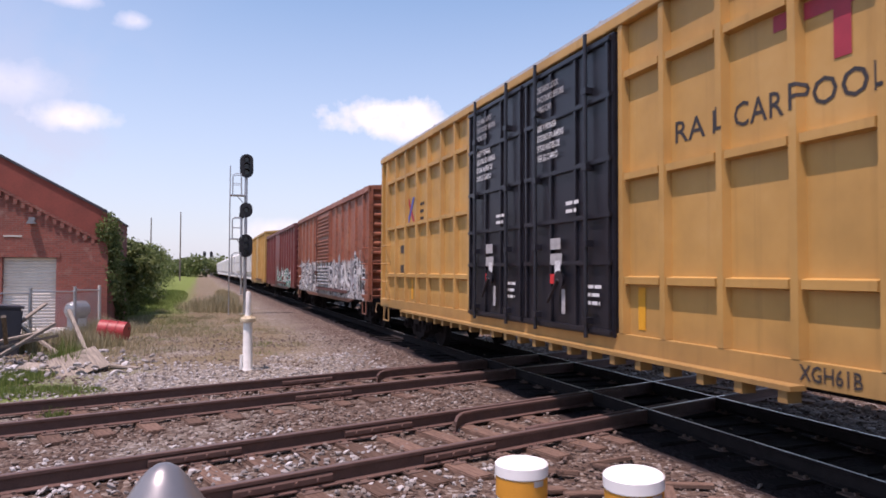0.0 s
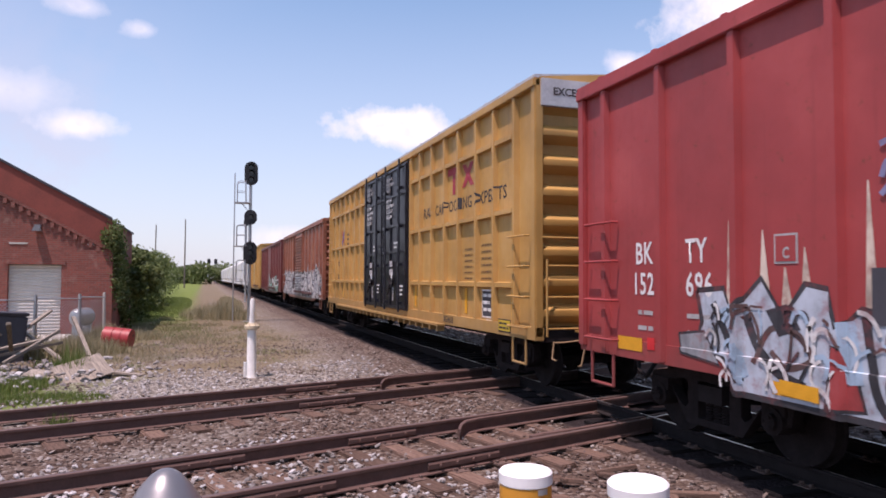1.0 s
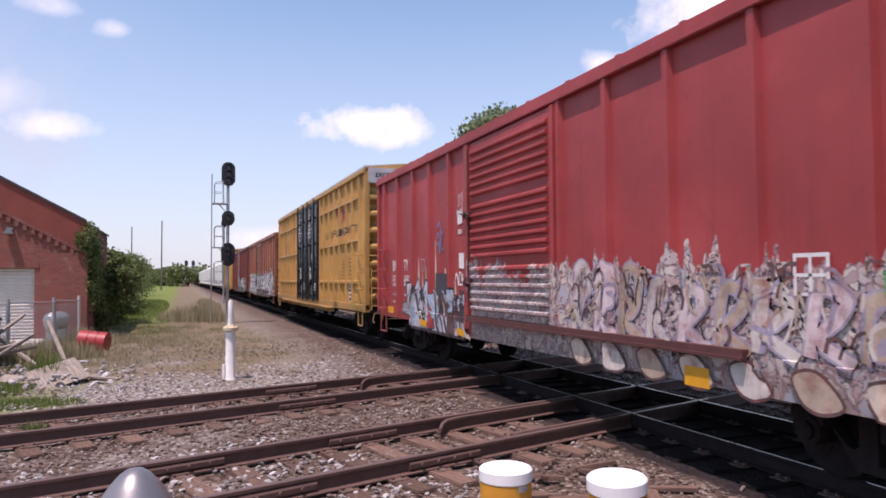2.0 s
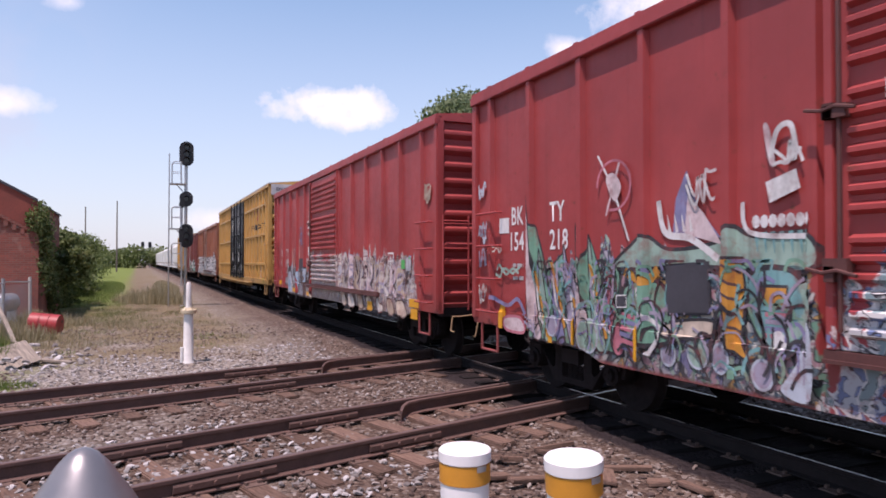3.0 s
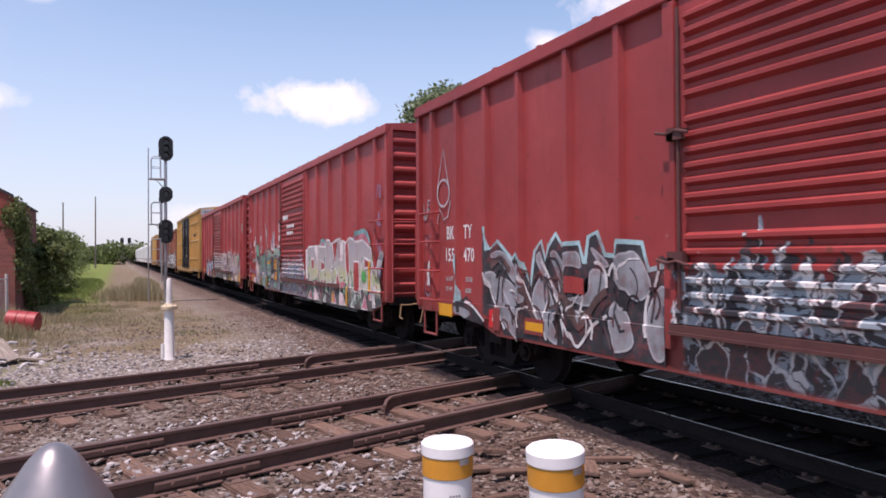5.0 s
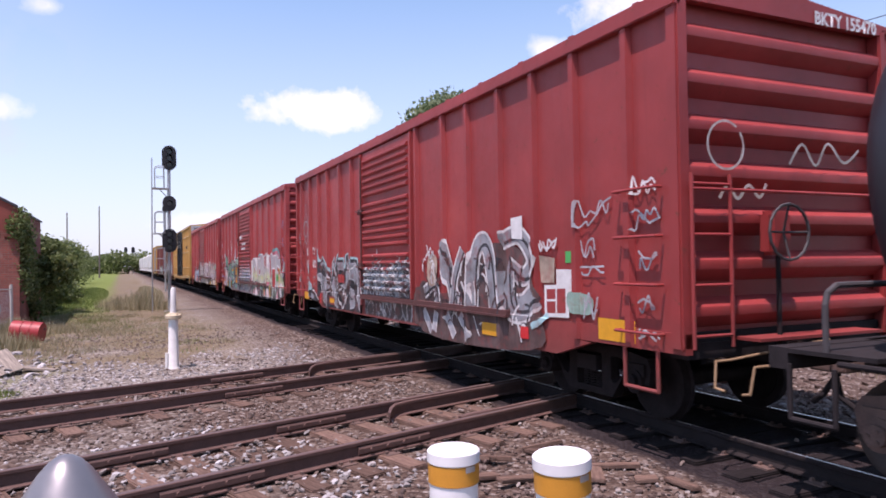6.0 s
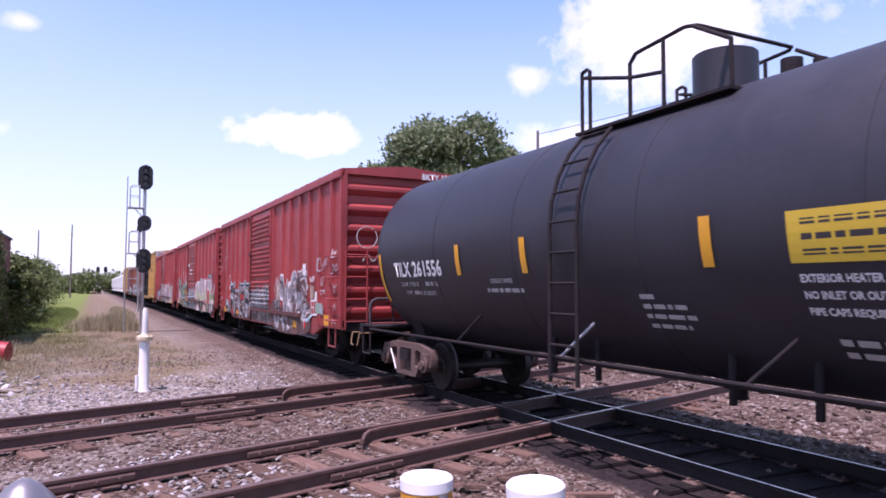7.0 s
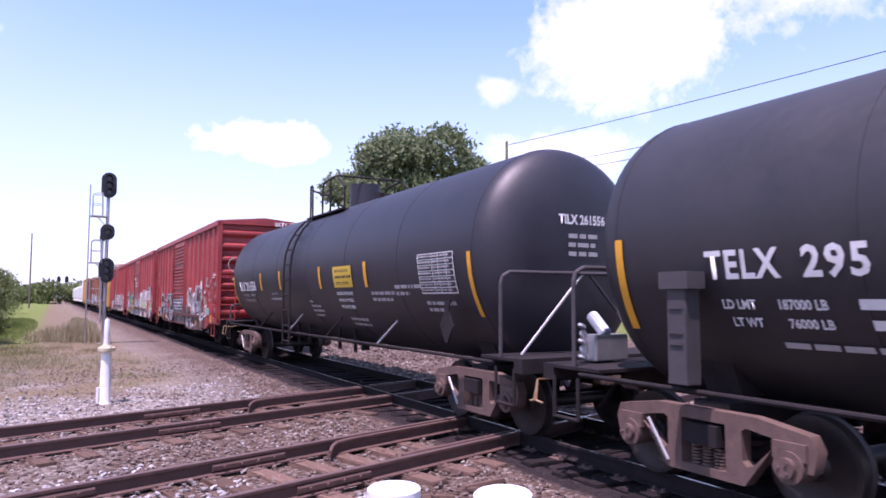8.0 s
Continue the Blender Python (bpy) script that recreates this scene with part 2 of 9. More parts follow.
M = {}
RED, RED_FADE, RUST = (0.355, 0.049, 0.046), (0.42, 0.068, 0.062), (0.13, 0.045, 0.025)
HAZE = [(0.5, 0.44, 0.42), (0.4, 0.3, 0.3), (0.56, 0.5, 0.44), (0.42, 0.42, 0.46), (0.48, 0.36, 0.33), (0.6, 0.55, 0.5)]
MURAL = [(0.13, 0.28, 0.2), (0.4, 0.4, 0.43), (0.2, 0.2, 0.34), (0.3, 0.42, 0.34), (0.42, 0.26, 0.3), (0.5, 0.5, 0.46), (0.12, 0.2, 0.24), (0.45, 0.27, 0.1)]
STRIPES = [(0.5, 0.52, 0.55), (0.14, 0.2, 0.36), (0.36, 0.05, 0.06), (0.5, 0.5, 0.5), (0.2, 0.3, 0.32)]
M["red_one"] = car_paint("faded oxide red paint, pale tags", RED, RED_FADE, RUST,
                         [(-6.9, 1.7, 0.62, 1.9, HAZE, (0.3, 0.2, 0.2), 0.34)], seed=1.3)
M["red_two"] = car_paint("faded oxide red paint, bright mural", RED, RED_FADE, RUST,
                         [(1.9, 6.3, 0.66, 1.78, MURAL, (0.04, 0.05, 0.06), 0.30), (-1.35, 1.75, 0.62, 1.75, STRIPES, WHITE_LINE, 0.34)], seed=7.1)
M["red_three"] = car_paint("dull oxide red paint, grey mural", (0.33, 0.042, 0.038), (0.39, 0.058, 0.05), RUST,
                           [(-1.2, 1.6, 0.7, 1.8, [(0.03, 0.03, 0.035), (0.3, 0.36, 0.4), (0.05, 0.045, 0.05), (0.12, 0.05, 0.05)], WHITE_LINE, 0.4)], seed=3.9)
M["brown"] = car_paint("rust-brown boxcar paint, white tags", (0.30, 0.095, 0.05), (0.36, 0.15, 0.08), (0.10, 0.04, 0.025),
                       [(-7.4, 7.4, 0.85, 2.15, [(0.6, 0.6, 0.6), (0.3, 0.32, 0.34), (0.66, 0.66, 0.66), (0.42, 0.4, 0.38)], BLACK_LINE, 0.5)], rust_amount=1.3, seed=11.0)
M["maroon"] = car_paint("dark maroon boxcar paint", (0.17, 0.035, 0.03), (0.22, 0.05, 0.04), (0.09, 0.035, 0.02),
                        [(-6.5, 0.5, 0.85, 1.9, [(0.5, 0.55, 0.5), (0.1, 0.35, 0.28), (0.6, 0.6, 0.6), (0.16, 0.04, 0.03)], BLACK_LINE, 0.5)], rust_amount=1.0, seed=5.0)
M["yellow"] = car_paint("sun-faded yellow car paint", (0.49, 0.275, 0.075), (0.55, 0.33, 0.11), (0.22, 0.11, 0.04), rust_amount=-0.2, seed=2.2)
M["door_black"] = plain("glossy black door paint", (0.016, 0.016, 0.022), 0.35, vary=0.5, scale=3)
M["tank_black"] = plain("dusty black tank paint", (0.022, 0.0215, 0.028), 0.5, vary=0.35, scale=1.4, bump=0.004)
M["tank_grey"] = plain("weathered black tank paint", (0.026, 0.0245, 0.027), 0.5, vary=0.35, scale=1.2, bump=0.004)
M["under"] = plain("black greasy steel", (0.024, 0.02, 0.021), 0.8, vary=0.5, scale=5, bump=0.004, sheen=0.2)
M["cast"] = plain("rusty cast steel", (0.13, 0.082, 0.066), 0.8, vary=0.45, scale=8, bump=0.006)
# shaded version of the cast steel, dark as it looks beneath a car
M["shadecast"] = plain("cast steel blackened with painted shade", (0.026, 0.021, 0.021), 0.85, vary=0.5, scale=8, bump=0.006, sheen=0.1)
M["tread"] = plain("wheel steel", (0.045, 0.036, 0.033), 0.5, 0.5, vary=0.4, scale=6)
M["hopper"] = plain("dirty white hopper paint", (0.62, 0.62, 0.6), 0.6, vary=0.25, scale=1.2)
M["roof"] = plain("galvanised roof sheet", (0.5, 0.5, 0.5), 0.5, 0.3, vary=0.3, scale=2)
M["white"] = plain("white stencil paint", (0.7, 0.7, 0.68), 0.6, vary=0.2, scale=9)
M["dimwhite"] = plain("worn white stencil paint", (0.4, 0.39, 0.38), 0.7, vary=0.3, scale=12)
M["reflect"] = plain("yellow reflective tape", (0.72, 0.34, 0.02), 0.4, vary=0.15, scale=9)
M["placard"] = plain("yellow placard", (0.58, 0.4, 0.03), 0.45, vary=0.1, scale=5)
M["charcoal"] = plain("charcoal lettering", (0.035, 0.03, 0.03), 0.6, vary=0.3, scale=9)
M["crimson"] = plain("crimson lettering", (0.38, 0.03, 0.05), 0.55, vary=0.2, scale=6)
M["bluepaint"] = plain("blue decal", (0.06, 0.1, 0.35), 0.55, vary=0.2, scale=6)
M["green"] = plain("green tag", (0.05, 0.4, 0.1), 0.55, vary=0.2, scale=6)
M["signred"] = plain("red decal", (0.65, 0.03, 0.03), 0.5, vary=0.2, scale=6)
M["silver"] = plain("galvanised steel", (0.45, 0.46, 0.47), 0.42, 0.7, vary=0.2, scale=8)
M["domegrey"] = plain("grey cast metal", (0.24, 0.235, 0.24), 0.38, 0.55, vary=0.12, scale=14)
M["sigblack"] = plain("black signal enamel", (0.012, 0.012, 0.014), 0.5, vary=0.4, scale=5)
M["lens"] = plain("dark signal lens", (0.03, 0.05, 0.05), 0.1, vary=0.2, scale=5)
M["postwhite"] = plain("chalky white paint", (0.72, 0.71, 0.67), 0.75, vary=0.22, scale=7, bump=0.003)
M["pvc"] = plain("white plastic", (0.8, 0.8, 0.78), 0.4, vary=0.06, scale=5)
M["amber"] = plain("amber reflective band", (0.62, 0.27, 0.03), 0.42, vary=0.12, scale=18)
M["rail"] = plain("rusty rail", (0.115, 0.062, 0.05), 0.75, vary=0.4, scale=7, bump=0.003)
M["railhead"] = plain("polished rail head", (0.55, 0.53, 0.52), 0.28, 0.9, vary=0.2, scale=5)
M["dullhead"] = plain("dull rail head", (0.13, 0.085, 0.075), 0.6, 0.2, vary=0.3, scale=5)
M["drum"] = plain("red drum paint", (0.35, 0.03, 0.03), 0.5, vary=0.4, scale=6)
M["concrete"] = plain("pale concrete", (0.5, 0.47, 0.42), 0.9, vary=0.2, scale=3, bump=0.01)
M["shutter"] = plain("pale shutter paint", (0.58, 0.55, 0.5), 0.7, vary=0.15, scale=3)
M["darkpaint"] = plain("dark faded paint", (0.05, 0.05, 0.06), 0.7, vary=0.3, scale=4)
M["bark"] = plain("bark", (0.11, 0.085, 0.065), 0.95, vary=0.4, scale=10, bump=0.02)
M["pole"] = plain("weathered pole timber", (0.16, 0.13, 0.11), 0.9, vary=0.3, scale=6)
M["wire"] = plain("black cable", (0.03, 0.03, 0.03), 0.6, vary=0.1, scale=5)


def wood_material(name, c, per=0.3):
    n = Nodes(name)
    grain = n.noise(3.0, 6, 0.65, stretch=(12, 1.2, 12))
    col = n.ramp(grain, [(0.3, tuple(x * 0.45 for x in c)), (0.55, c), (0.75, tuple(min(1, x * 1.45) for x in c))])
    info = n.t.nodes.new("ShaderNodeObjectInfo")
    hsv = n.t.nodes.new("ShaderNodeHueSaturation")
    n.put(hsv.inputs["Value"], n.math("ADD", n.math("MULTIPLY", info.outputs["Random"], 2 * per), 1 - per))
    n.put(hsv.inputs["Color"], col)
    n.bump(grain, 0.8, 0.01)
    n.matt()
    return n.done(hsv.outputs[0], 0.92)


M["tie"] = wood_material("weathered tie timber", (0.15, 0.095, 0.072))
M["board"] = wood_material("bleached boards", (0.27, 0.23, 0.19))


def brick_material(name):
    """Old red brick with a painted band under the roof line and sooty patches."""
    n = Nodes(name)
    x, y, z = n.axes()
    comb = n.t.nodes.new("ShaderNodeCombineXYZ")
    n.put(comb.inputs[0], n.math("ADD", x, y))
    n.put(comb.inputs[1], z)
    b = n.t.nodes.new("ShaderNodeTexBrick")
    n.t.links.new(comb.outputs[0], b.inputs["Vector"])
    for k, v in (("Scale", 1.0), ("Mortar Size", 0.008), ("Brick Width", 0.215), ("Row Height", 0.073), ("Mortar Smooth", 0.3)):
        b.inputs[k].default_value = v
    b.inputs["Color1"].default_value, b.inputs["Color2"].default_value, b.inputs["Mortar"].default_value = (0.29, 0.078, 0.055, 1), (0.21, 0.06, 0.045, 1), (0.2, 0.12, 0.095, 1)
    stain = n.noise(0.5, 6, 0.65)
    col = n.mix(n.math("MULTIPLY", n.window(stain, 0.5, 0.7), 0.45), b.outputs["Color"], (0.12, 0.05, 0.04))
    col = n.mix(n.math("MULTIPLY", n.window(n.noise(2.0, 5, 0.6), 0.58, 0.72), 0.35), col, (0.42, 0.28, 0.22))
    n.bump(b.outputs["Fac"], 0.5, -0.006)
    return n.done(col, 0.92)


M["brick"] = brick_material("old red brick")
M["brickpaint"] = plain("brick-red painted brickwork", (0.25, 0.06, 0.042), 0.85, vary=0.3, scale=1.6, bump=0.006)


def ground_material():
    """Ballast, cinders, dirt tracks and thin turf, by place and noise."""
    n = Nodes("railway ground")
    x, y, z = n.axes()
    cell = n.voronoi(22, out="Color")
    dist = n.voronoi(22)
    sep = n.t.nodes.new("ShaderNodeSeparateColor")
    n.t.links.new(cell, sep.inputs[0])
    brown = n.ramp(sep.outputs[0], [(0.0, (0.055, 0.036, 0.03)), (0.5, (0.11, 0.075, 0.058)), (0.85, (0.17, 0.125, 0.1)), (1.0, (0.3, 0.26, 0.23))])
    grey = n.ramp(sep.outputs[1], [(0.0, (0.10, 0.085, 0.07)), (0.5, (0.215, 0.185, 0.155)), (0.8, (0.31, 0.275, 0.24)), (1.0, (0.46, 0.43, 0.4))])
    dirt = n.ramp(n.noise(3, 6), [(0.3, (0.13, 0.1, 0.07)), (0.7, (0.24, 0.19, 0.14))])
    turf = n.ramp(n.noise(6, 6, 0.7), [(0.3, (0.09, 0.13, 0.03)), (0.55, (0.16, 0.21, 0.055)), (0.75, (0.26, 0.25, 0.11))])
    big = n.noise(0.22, 5, 0.6)
    mid = n.noise(0.8, 5, 0.6)
    # grey stone north of the crossing tracks, brown cinders close to the running line
    off = n.math("SUBTRACT", y, n.math("MULTIPLY", x, 0.304))
    north = n.window(n.math("ADD", off, n.math("MULTIPLY", mid, 3)), 13.4, 14.6)
    line = n.window(n.math("ADD", x, n.math("MULTIPLY", mid, 2.4)), 3.6, 5.4)
    c1 = n.mix(n.math("MULTIPLY", north, n.math("SUBTRACT", 1.0, line)), brown, grey)
    patch = n.math("MULTIPLY", n.window(mid, 0.5, 0.62), n.math("SUBTRACT", 1.0, n.window(x, -0.5, 2.5)))
    c1 = n.mix(n.math("MULTIPLY", patch, 0.7), c1, grey)
    far = n.window(n.math("ADD", y, n.math("MULTIPLY", big, 10)), 19, 27)
    c2 = n.mix(n.math("MULTIPLY", far, n.math("SUBTRACT", 1.0, n.window(n.math("ADD", x, mid), 2.2, 3.6))), c1, n.mix(0.45, dirt, grey))
    green = n.math("MULTIPLY", n.window(n.math("ADD", n.math("MULTIPLY", x, -0.16), n.math("ADD", big, n.math("MULTIPLY", mid, 0.6))), 0.95, 1.3), n.window(n.math("ADD", off, mid), 13.2, 13.8))
    green = n.math("MULTIPLY", green, n.math("SUBTRACT", 1.0, n.math("MULTIPLY", n.window(n.math("ABSOLUTE", n.math("SUBTRACT", off, 20.0)), 5.0, 2.5), 0.85)))
    c3 = n.mix(green, c2, turf)
    # withered growth on the trodden ground beside the line, cinders painted black with the train's shade
    dry = n.ramp(n.noise(9, 6, 0.7), [(0.3, (0.10, 0.075, 0.045)), (0.55, (0.2, 0.155, 0.095)), (0.75, (0.3, 0.26, 0.16))])
    yard = n.math("MULTIPLY", n.window(n.math("ADD", y, n.math("MULTIPLY", mid, 4)), 16.6, 19.0), n.math("SUBTRACT", 1.0, n.window(n.math("ADD", x, n.math("MULTIPLY", mid, 3)), 3.4, 5.4)))
    c3 = n.mix(n.math("MULTIPLY", n.math("MULTIPLY", yard, n.window(n.noise(0.45, 6, 0.7), 0.38, 0.52)), 0.9), c3, dry)
    lane = n.math("MULTIPLY", n.window(n.math("ADD", y, n.math("MULTIPLY", mid, 8)), 34, 44), n.window(n.math("ADD", n.math("MULTIPLY", x, -1.0), n.math("MULTIPLY", mid, 2.4)), 1.5, 2.6))
    c3 = n.mix(lane, c3, turf)
    # strip under the train: its shadow goes into the ground colour
    train_shade = n.math("MULTIPLY", n.window(n.math("ADD", x, n.math("MULTIPLY", n.noise(2.5, 4), 0.4)), 4.95, 5.15), n.math("SUBTRACT", 1.0, n.window(n.math("ADD", x, n.math("MULTIPLY", mid, 0.6)), 7.5, 8.2)))
    c3 = n.mix(n.math("MULTIPLY", train_shade, 0.93), c3, (0.024, 0.019, 0.021))
    east = n.math("MULTIPLY", n.window(n.math("ADD", x, n.math("MULTIPLY", big, 8)), 26, 32), n.window(mid, 0.35, 0.5))
    c3 = n.mix(east, c3, turf)
    stones = n.math("ADD", n.math("MULTIPLY", dist, -1.0), n.math("MULTIPLY", n.noise(60, 3), 0.25))
    n.bump(stones, 0.9, 0.04)
    n.matt(0.1)
    return n.done(c3, 0.95)


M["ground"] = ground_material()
M["stones_brown"] = islands("brown ballast stones", [(0.0, (0.07, 0.045, 0.038)), (0.4, (0.13, 0.09, 0.07)), (0.75, (0.2, 0.155, 0.13)), (1.0, (0.38, 0.34, 0.31))])
M["stones_grey"] = islands("grey ballast stones", [(0.0, (0.14, 0.125, 0.12)), (0.4, (0.29, 0.27, 0.255)), (0.75, (0.42, 0.4, 0.39)), (1.0, (0.6, 0.58, 0.57))])


def leaf_material(name, stops):
    n = Nodes(name)
    g = n.t.nodes.new("ShaderNodeNewGeometry")
    col = n.ramp(g.outputs["Random Per Island"], stops)
    n.b.inputs["Subsurface Weight"].default_value = 0.0
    tr = n.t.nodes.new("ShaderNodeBsdfTranslucent")
    n.t.links.new(col, tr.inputs["Color"])
    mx = n.t.nodes.new("ShaderNodeMixShader")
    mx.inputs[0].default_value = 0.4
    out = n.t.nodes["Material Output"]
    n.t.links.new(n.b.outputs[0], mx.inputs[1])
    n.t.links.new(tr.outputs[0], mx.inputs[2])
    n.t.links.new(mx.outputs[0], out.inputs["Surface"])
    return n.done(col, 0.6)


M["leaf"] = leaf_material("summer leaves", [(0.0, (0.06, 0.09, 0.025)), (0.5, (0.11, 0.15, 0.045)), (0.9, (0.165, 0.21, 0.07)), (1.0, (0.23, 0.27, 0.11))])
M["leafpale"] = leaf_material("poplar leaves", [(0.0, (0.09, 0.14, 0.06)), (0.5, (0.16, 0.215, 0.1)), (1.0, (0.26, 0.31, 0.17))])
M["grass"] = leaf_material("grass blades", [(0.0, (0.07, 0.12, 0.02)), (0.6, (0.13, 0.19, 0.04)), (1.0, (0.25, 0.27, 0.09))])
M["drygrass"] = leaf_material("dry grass", [(0.0, (0.2, 0.18, 0.09)), (0.6, (0.33, 0.29, 0.17)), (1.0, (0.46, 0.4, 0.27))])

# tie timber once more, near black: the train's shade sits in the colour
M["shadetie"] = wood_material("tie timber blackened with painted shade", (0.02, 0.016, 0.016))
M["chips"] = islands("brown wood scraps", [(0.0, (0.05, 0.03, 0.024)), (0.5, (0.1, 0.062, 0.05)), (0.95, (0.16, 0.11, 0.09)), (1.0, (0.4, 0.37, 0.33))])



def spray(name, c):
    """Old spray paint: blotchy, dusted with rust from below, thin at its specks."""
    n = Nodes(name)
    cloud = n.noise(2.6, 5, 0.6)
    col = n.ramp(cloud, [(0.32, tuple(v * 0.55 for v in c)), (0.5, c), (0.72, tuple(min(0.7, v * 1.15 + 0.03) for v in c))])
    col = n.mix(n.math("MULTIPLY", n.window(n.noise(5.5, 7, 0.7), 0.5, 0.68), 0.6), col, (0.26, 0.05, 0.045))
    streak = n.noise(3.0, 4, 0.6, None, (1, 4.0, 0.2))
    col = n.mix(n.math("MULTIPLY", n.window(streak, 0.52, 0.75), 0.5), col, tuple(v * 0.4 for v in c))
    return n.done(col, 0.62)


for key_, c_ in (("white", (0.66, 0.66, 0.64)), ("grey", (0.4, 0.41, 0.43)), ("sky", (0.32, 0.45, 0.56)), ("black", (0.03, 0.03, 0.035)), ("pale", (0.55, 0.51, 0.46)), ("tan", (0.42, 0.33, 0.25)),
                 ("brown", (0.16, 0.07, 0.055)), ("teal", (0.14, 0.34, 0.34)), ("blue", (0.1, 0.17, 0.4)), ("red", (0.42, 0.06, 0.08)), ("lime", (0.5, 0.58, 0.36)), ("pink", (0.62, 0.5, 0.5))):
    M["sp_" + key_] = spray("worn spray paint " + key_, c_)
M["trackbrown"] = plain("dark rusty steel", (0.1, 0.035, 0.03), 0.7, vary=0.4, scale=6)
# rail sides below the train, shade put into the colour
M["railshade"] = plain("rail side blackened with painted shade", (0.026, 0.021, 0.021), 0.85, vary=0.4, scale=7, bump=0.003, sheen=0.15)
M["bracket"] = plain("dark grey bracket paint", (0.055, 0.05, 0.052), 0.7, vary=0.3, scale=8)
M["flange"] = plain("yellowed white paint", (0.6, 0.5, 0.34), 0.75, vary=0.3, scale=9)
M["stencilbrown"] = plain("faded brown stencil", (0.13, 0.075, 0.03), 0.7, vary=0.3, scale=12)
M["lever"] = plain("scuffed ochre steel rod", (0.3, 0.19, 0.1), 0.7, vary=0.3, scale=8)
# ---- ground, tracks and ballast ----
SKEW = math.atan(0.304)
XS, XC = 4.826, 6.43
rnd = random.Random(4)


def build_ground():
    def steps(lo, hi, fine_lo, fine_hi, d):
        out, v = [], fine_lo
        while v < fine_hi:
            out.append(v)
            v += d
        g, v = d, fine_hi
        while v < hi:
            out.append(v)
            g *= 1.35
            v += g
        out.append(hi)
        g, v = d, fine_lo
        while v > lo:
            g *= 1.35
            v -= g
            out.append(max(v, lo))
        return sorted(set(out))
    xs, ys = steps(-2500, 2500, -14, 16, 0.3), steps(-2500, 2500, -2, 44, 0.3)
    vs, fs = [], []
    for y in ys:
        for x in xs:
            near = max(0.0, 1 - max(abs(x), abs(y - 20)) / 60)
            h = noise.noise((x * 0.5, y * 0.5, 0)) * 0.05 + noise.noise((x * 2.1, y * 2.1, 5)) * 0.025
            if x < 3.2 and y > 17:
                h += 0.05 * noise.noise((x * 0.25, y * 0.25, 9))
            if x > 9.5:
                h += min(0.35, (x - 9.5) * 0.06) * (0.6 + noise.noise((x * 0.3, y * 0.3, 2)))
            vs.append((x, y, -0.215 + h * near))
    w = len(xs)
    for j in range(len(ys) - 1):
        for i in range(w - 1):
            a = j * w + i
            fs.append((a, a + 1, a + w + 1, a + w))
    me = bpy.data.meshes.new("ground")
    me.from_pydata(vs, [], fs)
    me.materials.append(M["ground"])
    me.shade_smooth()
    tagged(new("ground", me), "brown cinder and grey gravel ground with thin weeds", "ground", kind="structure")


build_ground()

RAIL_OUT = [(-0.07, -0.17), (0.07, -0.17), (0.07, -0.158), (0.012, -0.14), (0.012, -0.045), (0.036, -0.034), (0.036, -0.006), (0.03, 0.0),
            (-0.03, 0.0), (-0.036, -0.006), (-0.036, -0.034), (-0.012, -0.045), (-0.012, -0.14), (-0.07, -0.158)]


def rail_mesh(length, head, side):
    """A rail along x; only the band that the wheels touch is bright."""
    bm = bmesh.new()
    n = max(2, int(length / 4))
    band = 0.013 if side is not M["rail"] else 0.03
    out = RAIL_OUT[:8] + ([(band, 0.0006), (-band, 0.0006)] if band < 0.03 else []) + RAIL_OUT[8:]
    loft(bm, [[(length * i / n, p[0], p[1]) for p in out] for i in range(n + 1)])
    bmesh.ops.recalc_face_normals(bm, faces=bm.faces)
    for f in bm.faces:
        if f.normal.z > 0.9 and f.calc_center_median().z > -0.01 and abs(f.calc_center_median().y) < 0.01:
            f.material_index = 1
    return mesh_of("rail", bm, [side, head])


def tie_mesh(length):
    bm = bmesh.new()
    bx(bm, -0.115, 0.115, -length / 2, length / 2, -0.19, 0.0)
    return mesh_of("tie", bm, M["tie"], bevel=0.012)


def plate_mesh():
    bm = bmesh.new()
    bx(bm, -0.09, 0.09, -0.17, 0.17, 0.0, 0.018)
    for sx, sy in itertools.product((-0.06, 0.06), (-0.1, 0.1)):
        bx(bm, sx - 0.014, sx + 0.014, sy - 0.018, sy + 0.018, 0.018, 0.045)
    return mesh_of("tie_plate", bm, M["cast"])


def joint_mesh(length=0.95):
    bm = bmesh.new()
    prism(bm, [(-0.034, -0.135), (-0.012, -0.14), (-0.012, -0.05), (-0.03, -0.052), (-0.046, -0.075), (-0.046, -0.12)], "x", -length / 2, length / 2)
    for i in range(4):
        rod(bm, ((i - 1.5) * length / 4.4, -0.045, -0.095), ((i - 1.5) * length / 4.4, -0.072, -0.095), 0.02, 6)
    return mesh_of("joint_bar", bm, M["rail"])


TIE, PLATE, JOINT = tie_mesh(2.6), plate_mesh(), joint_mesh()


def part_on(name, mesh, parent, m):
    o = new(name, mesh)
    o.parent, o.matrix_basis = parent, m
    return o


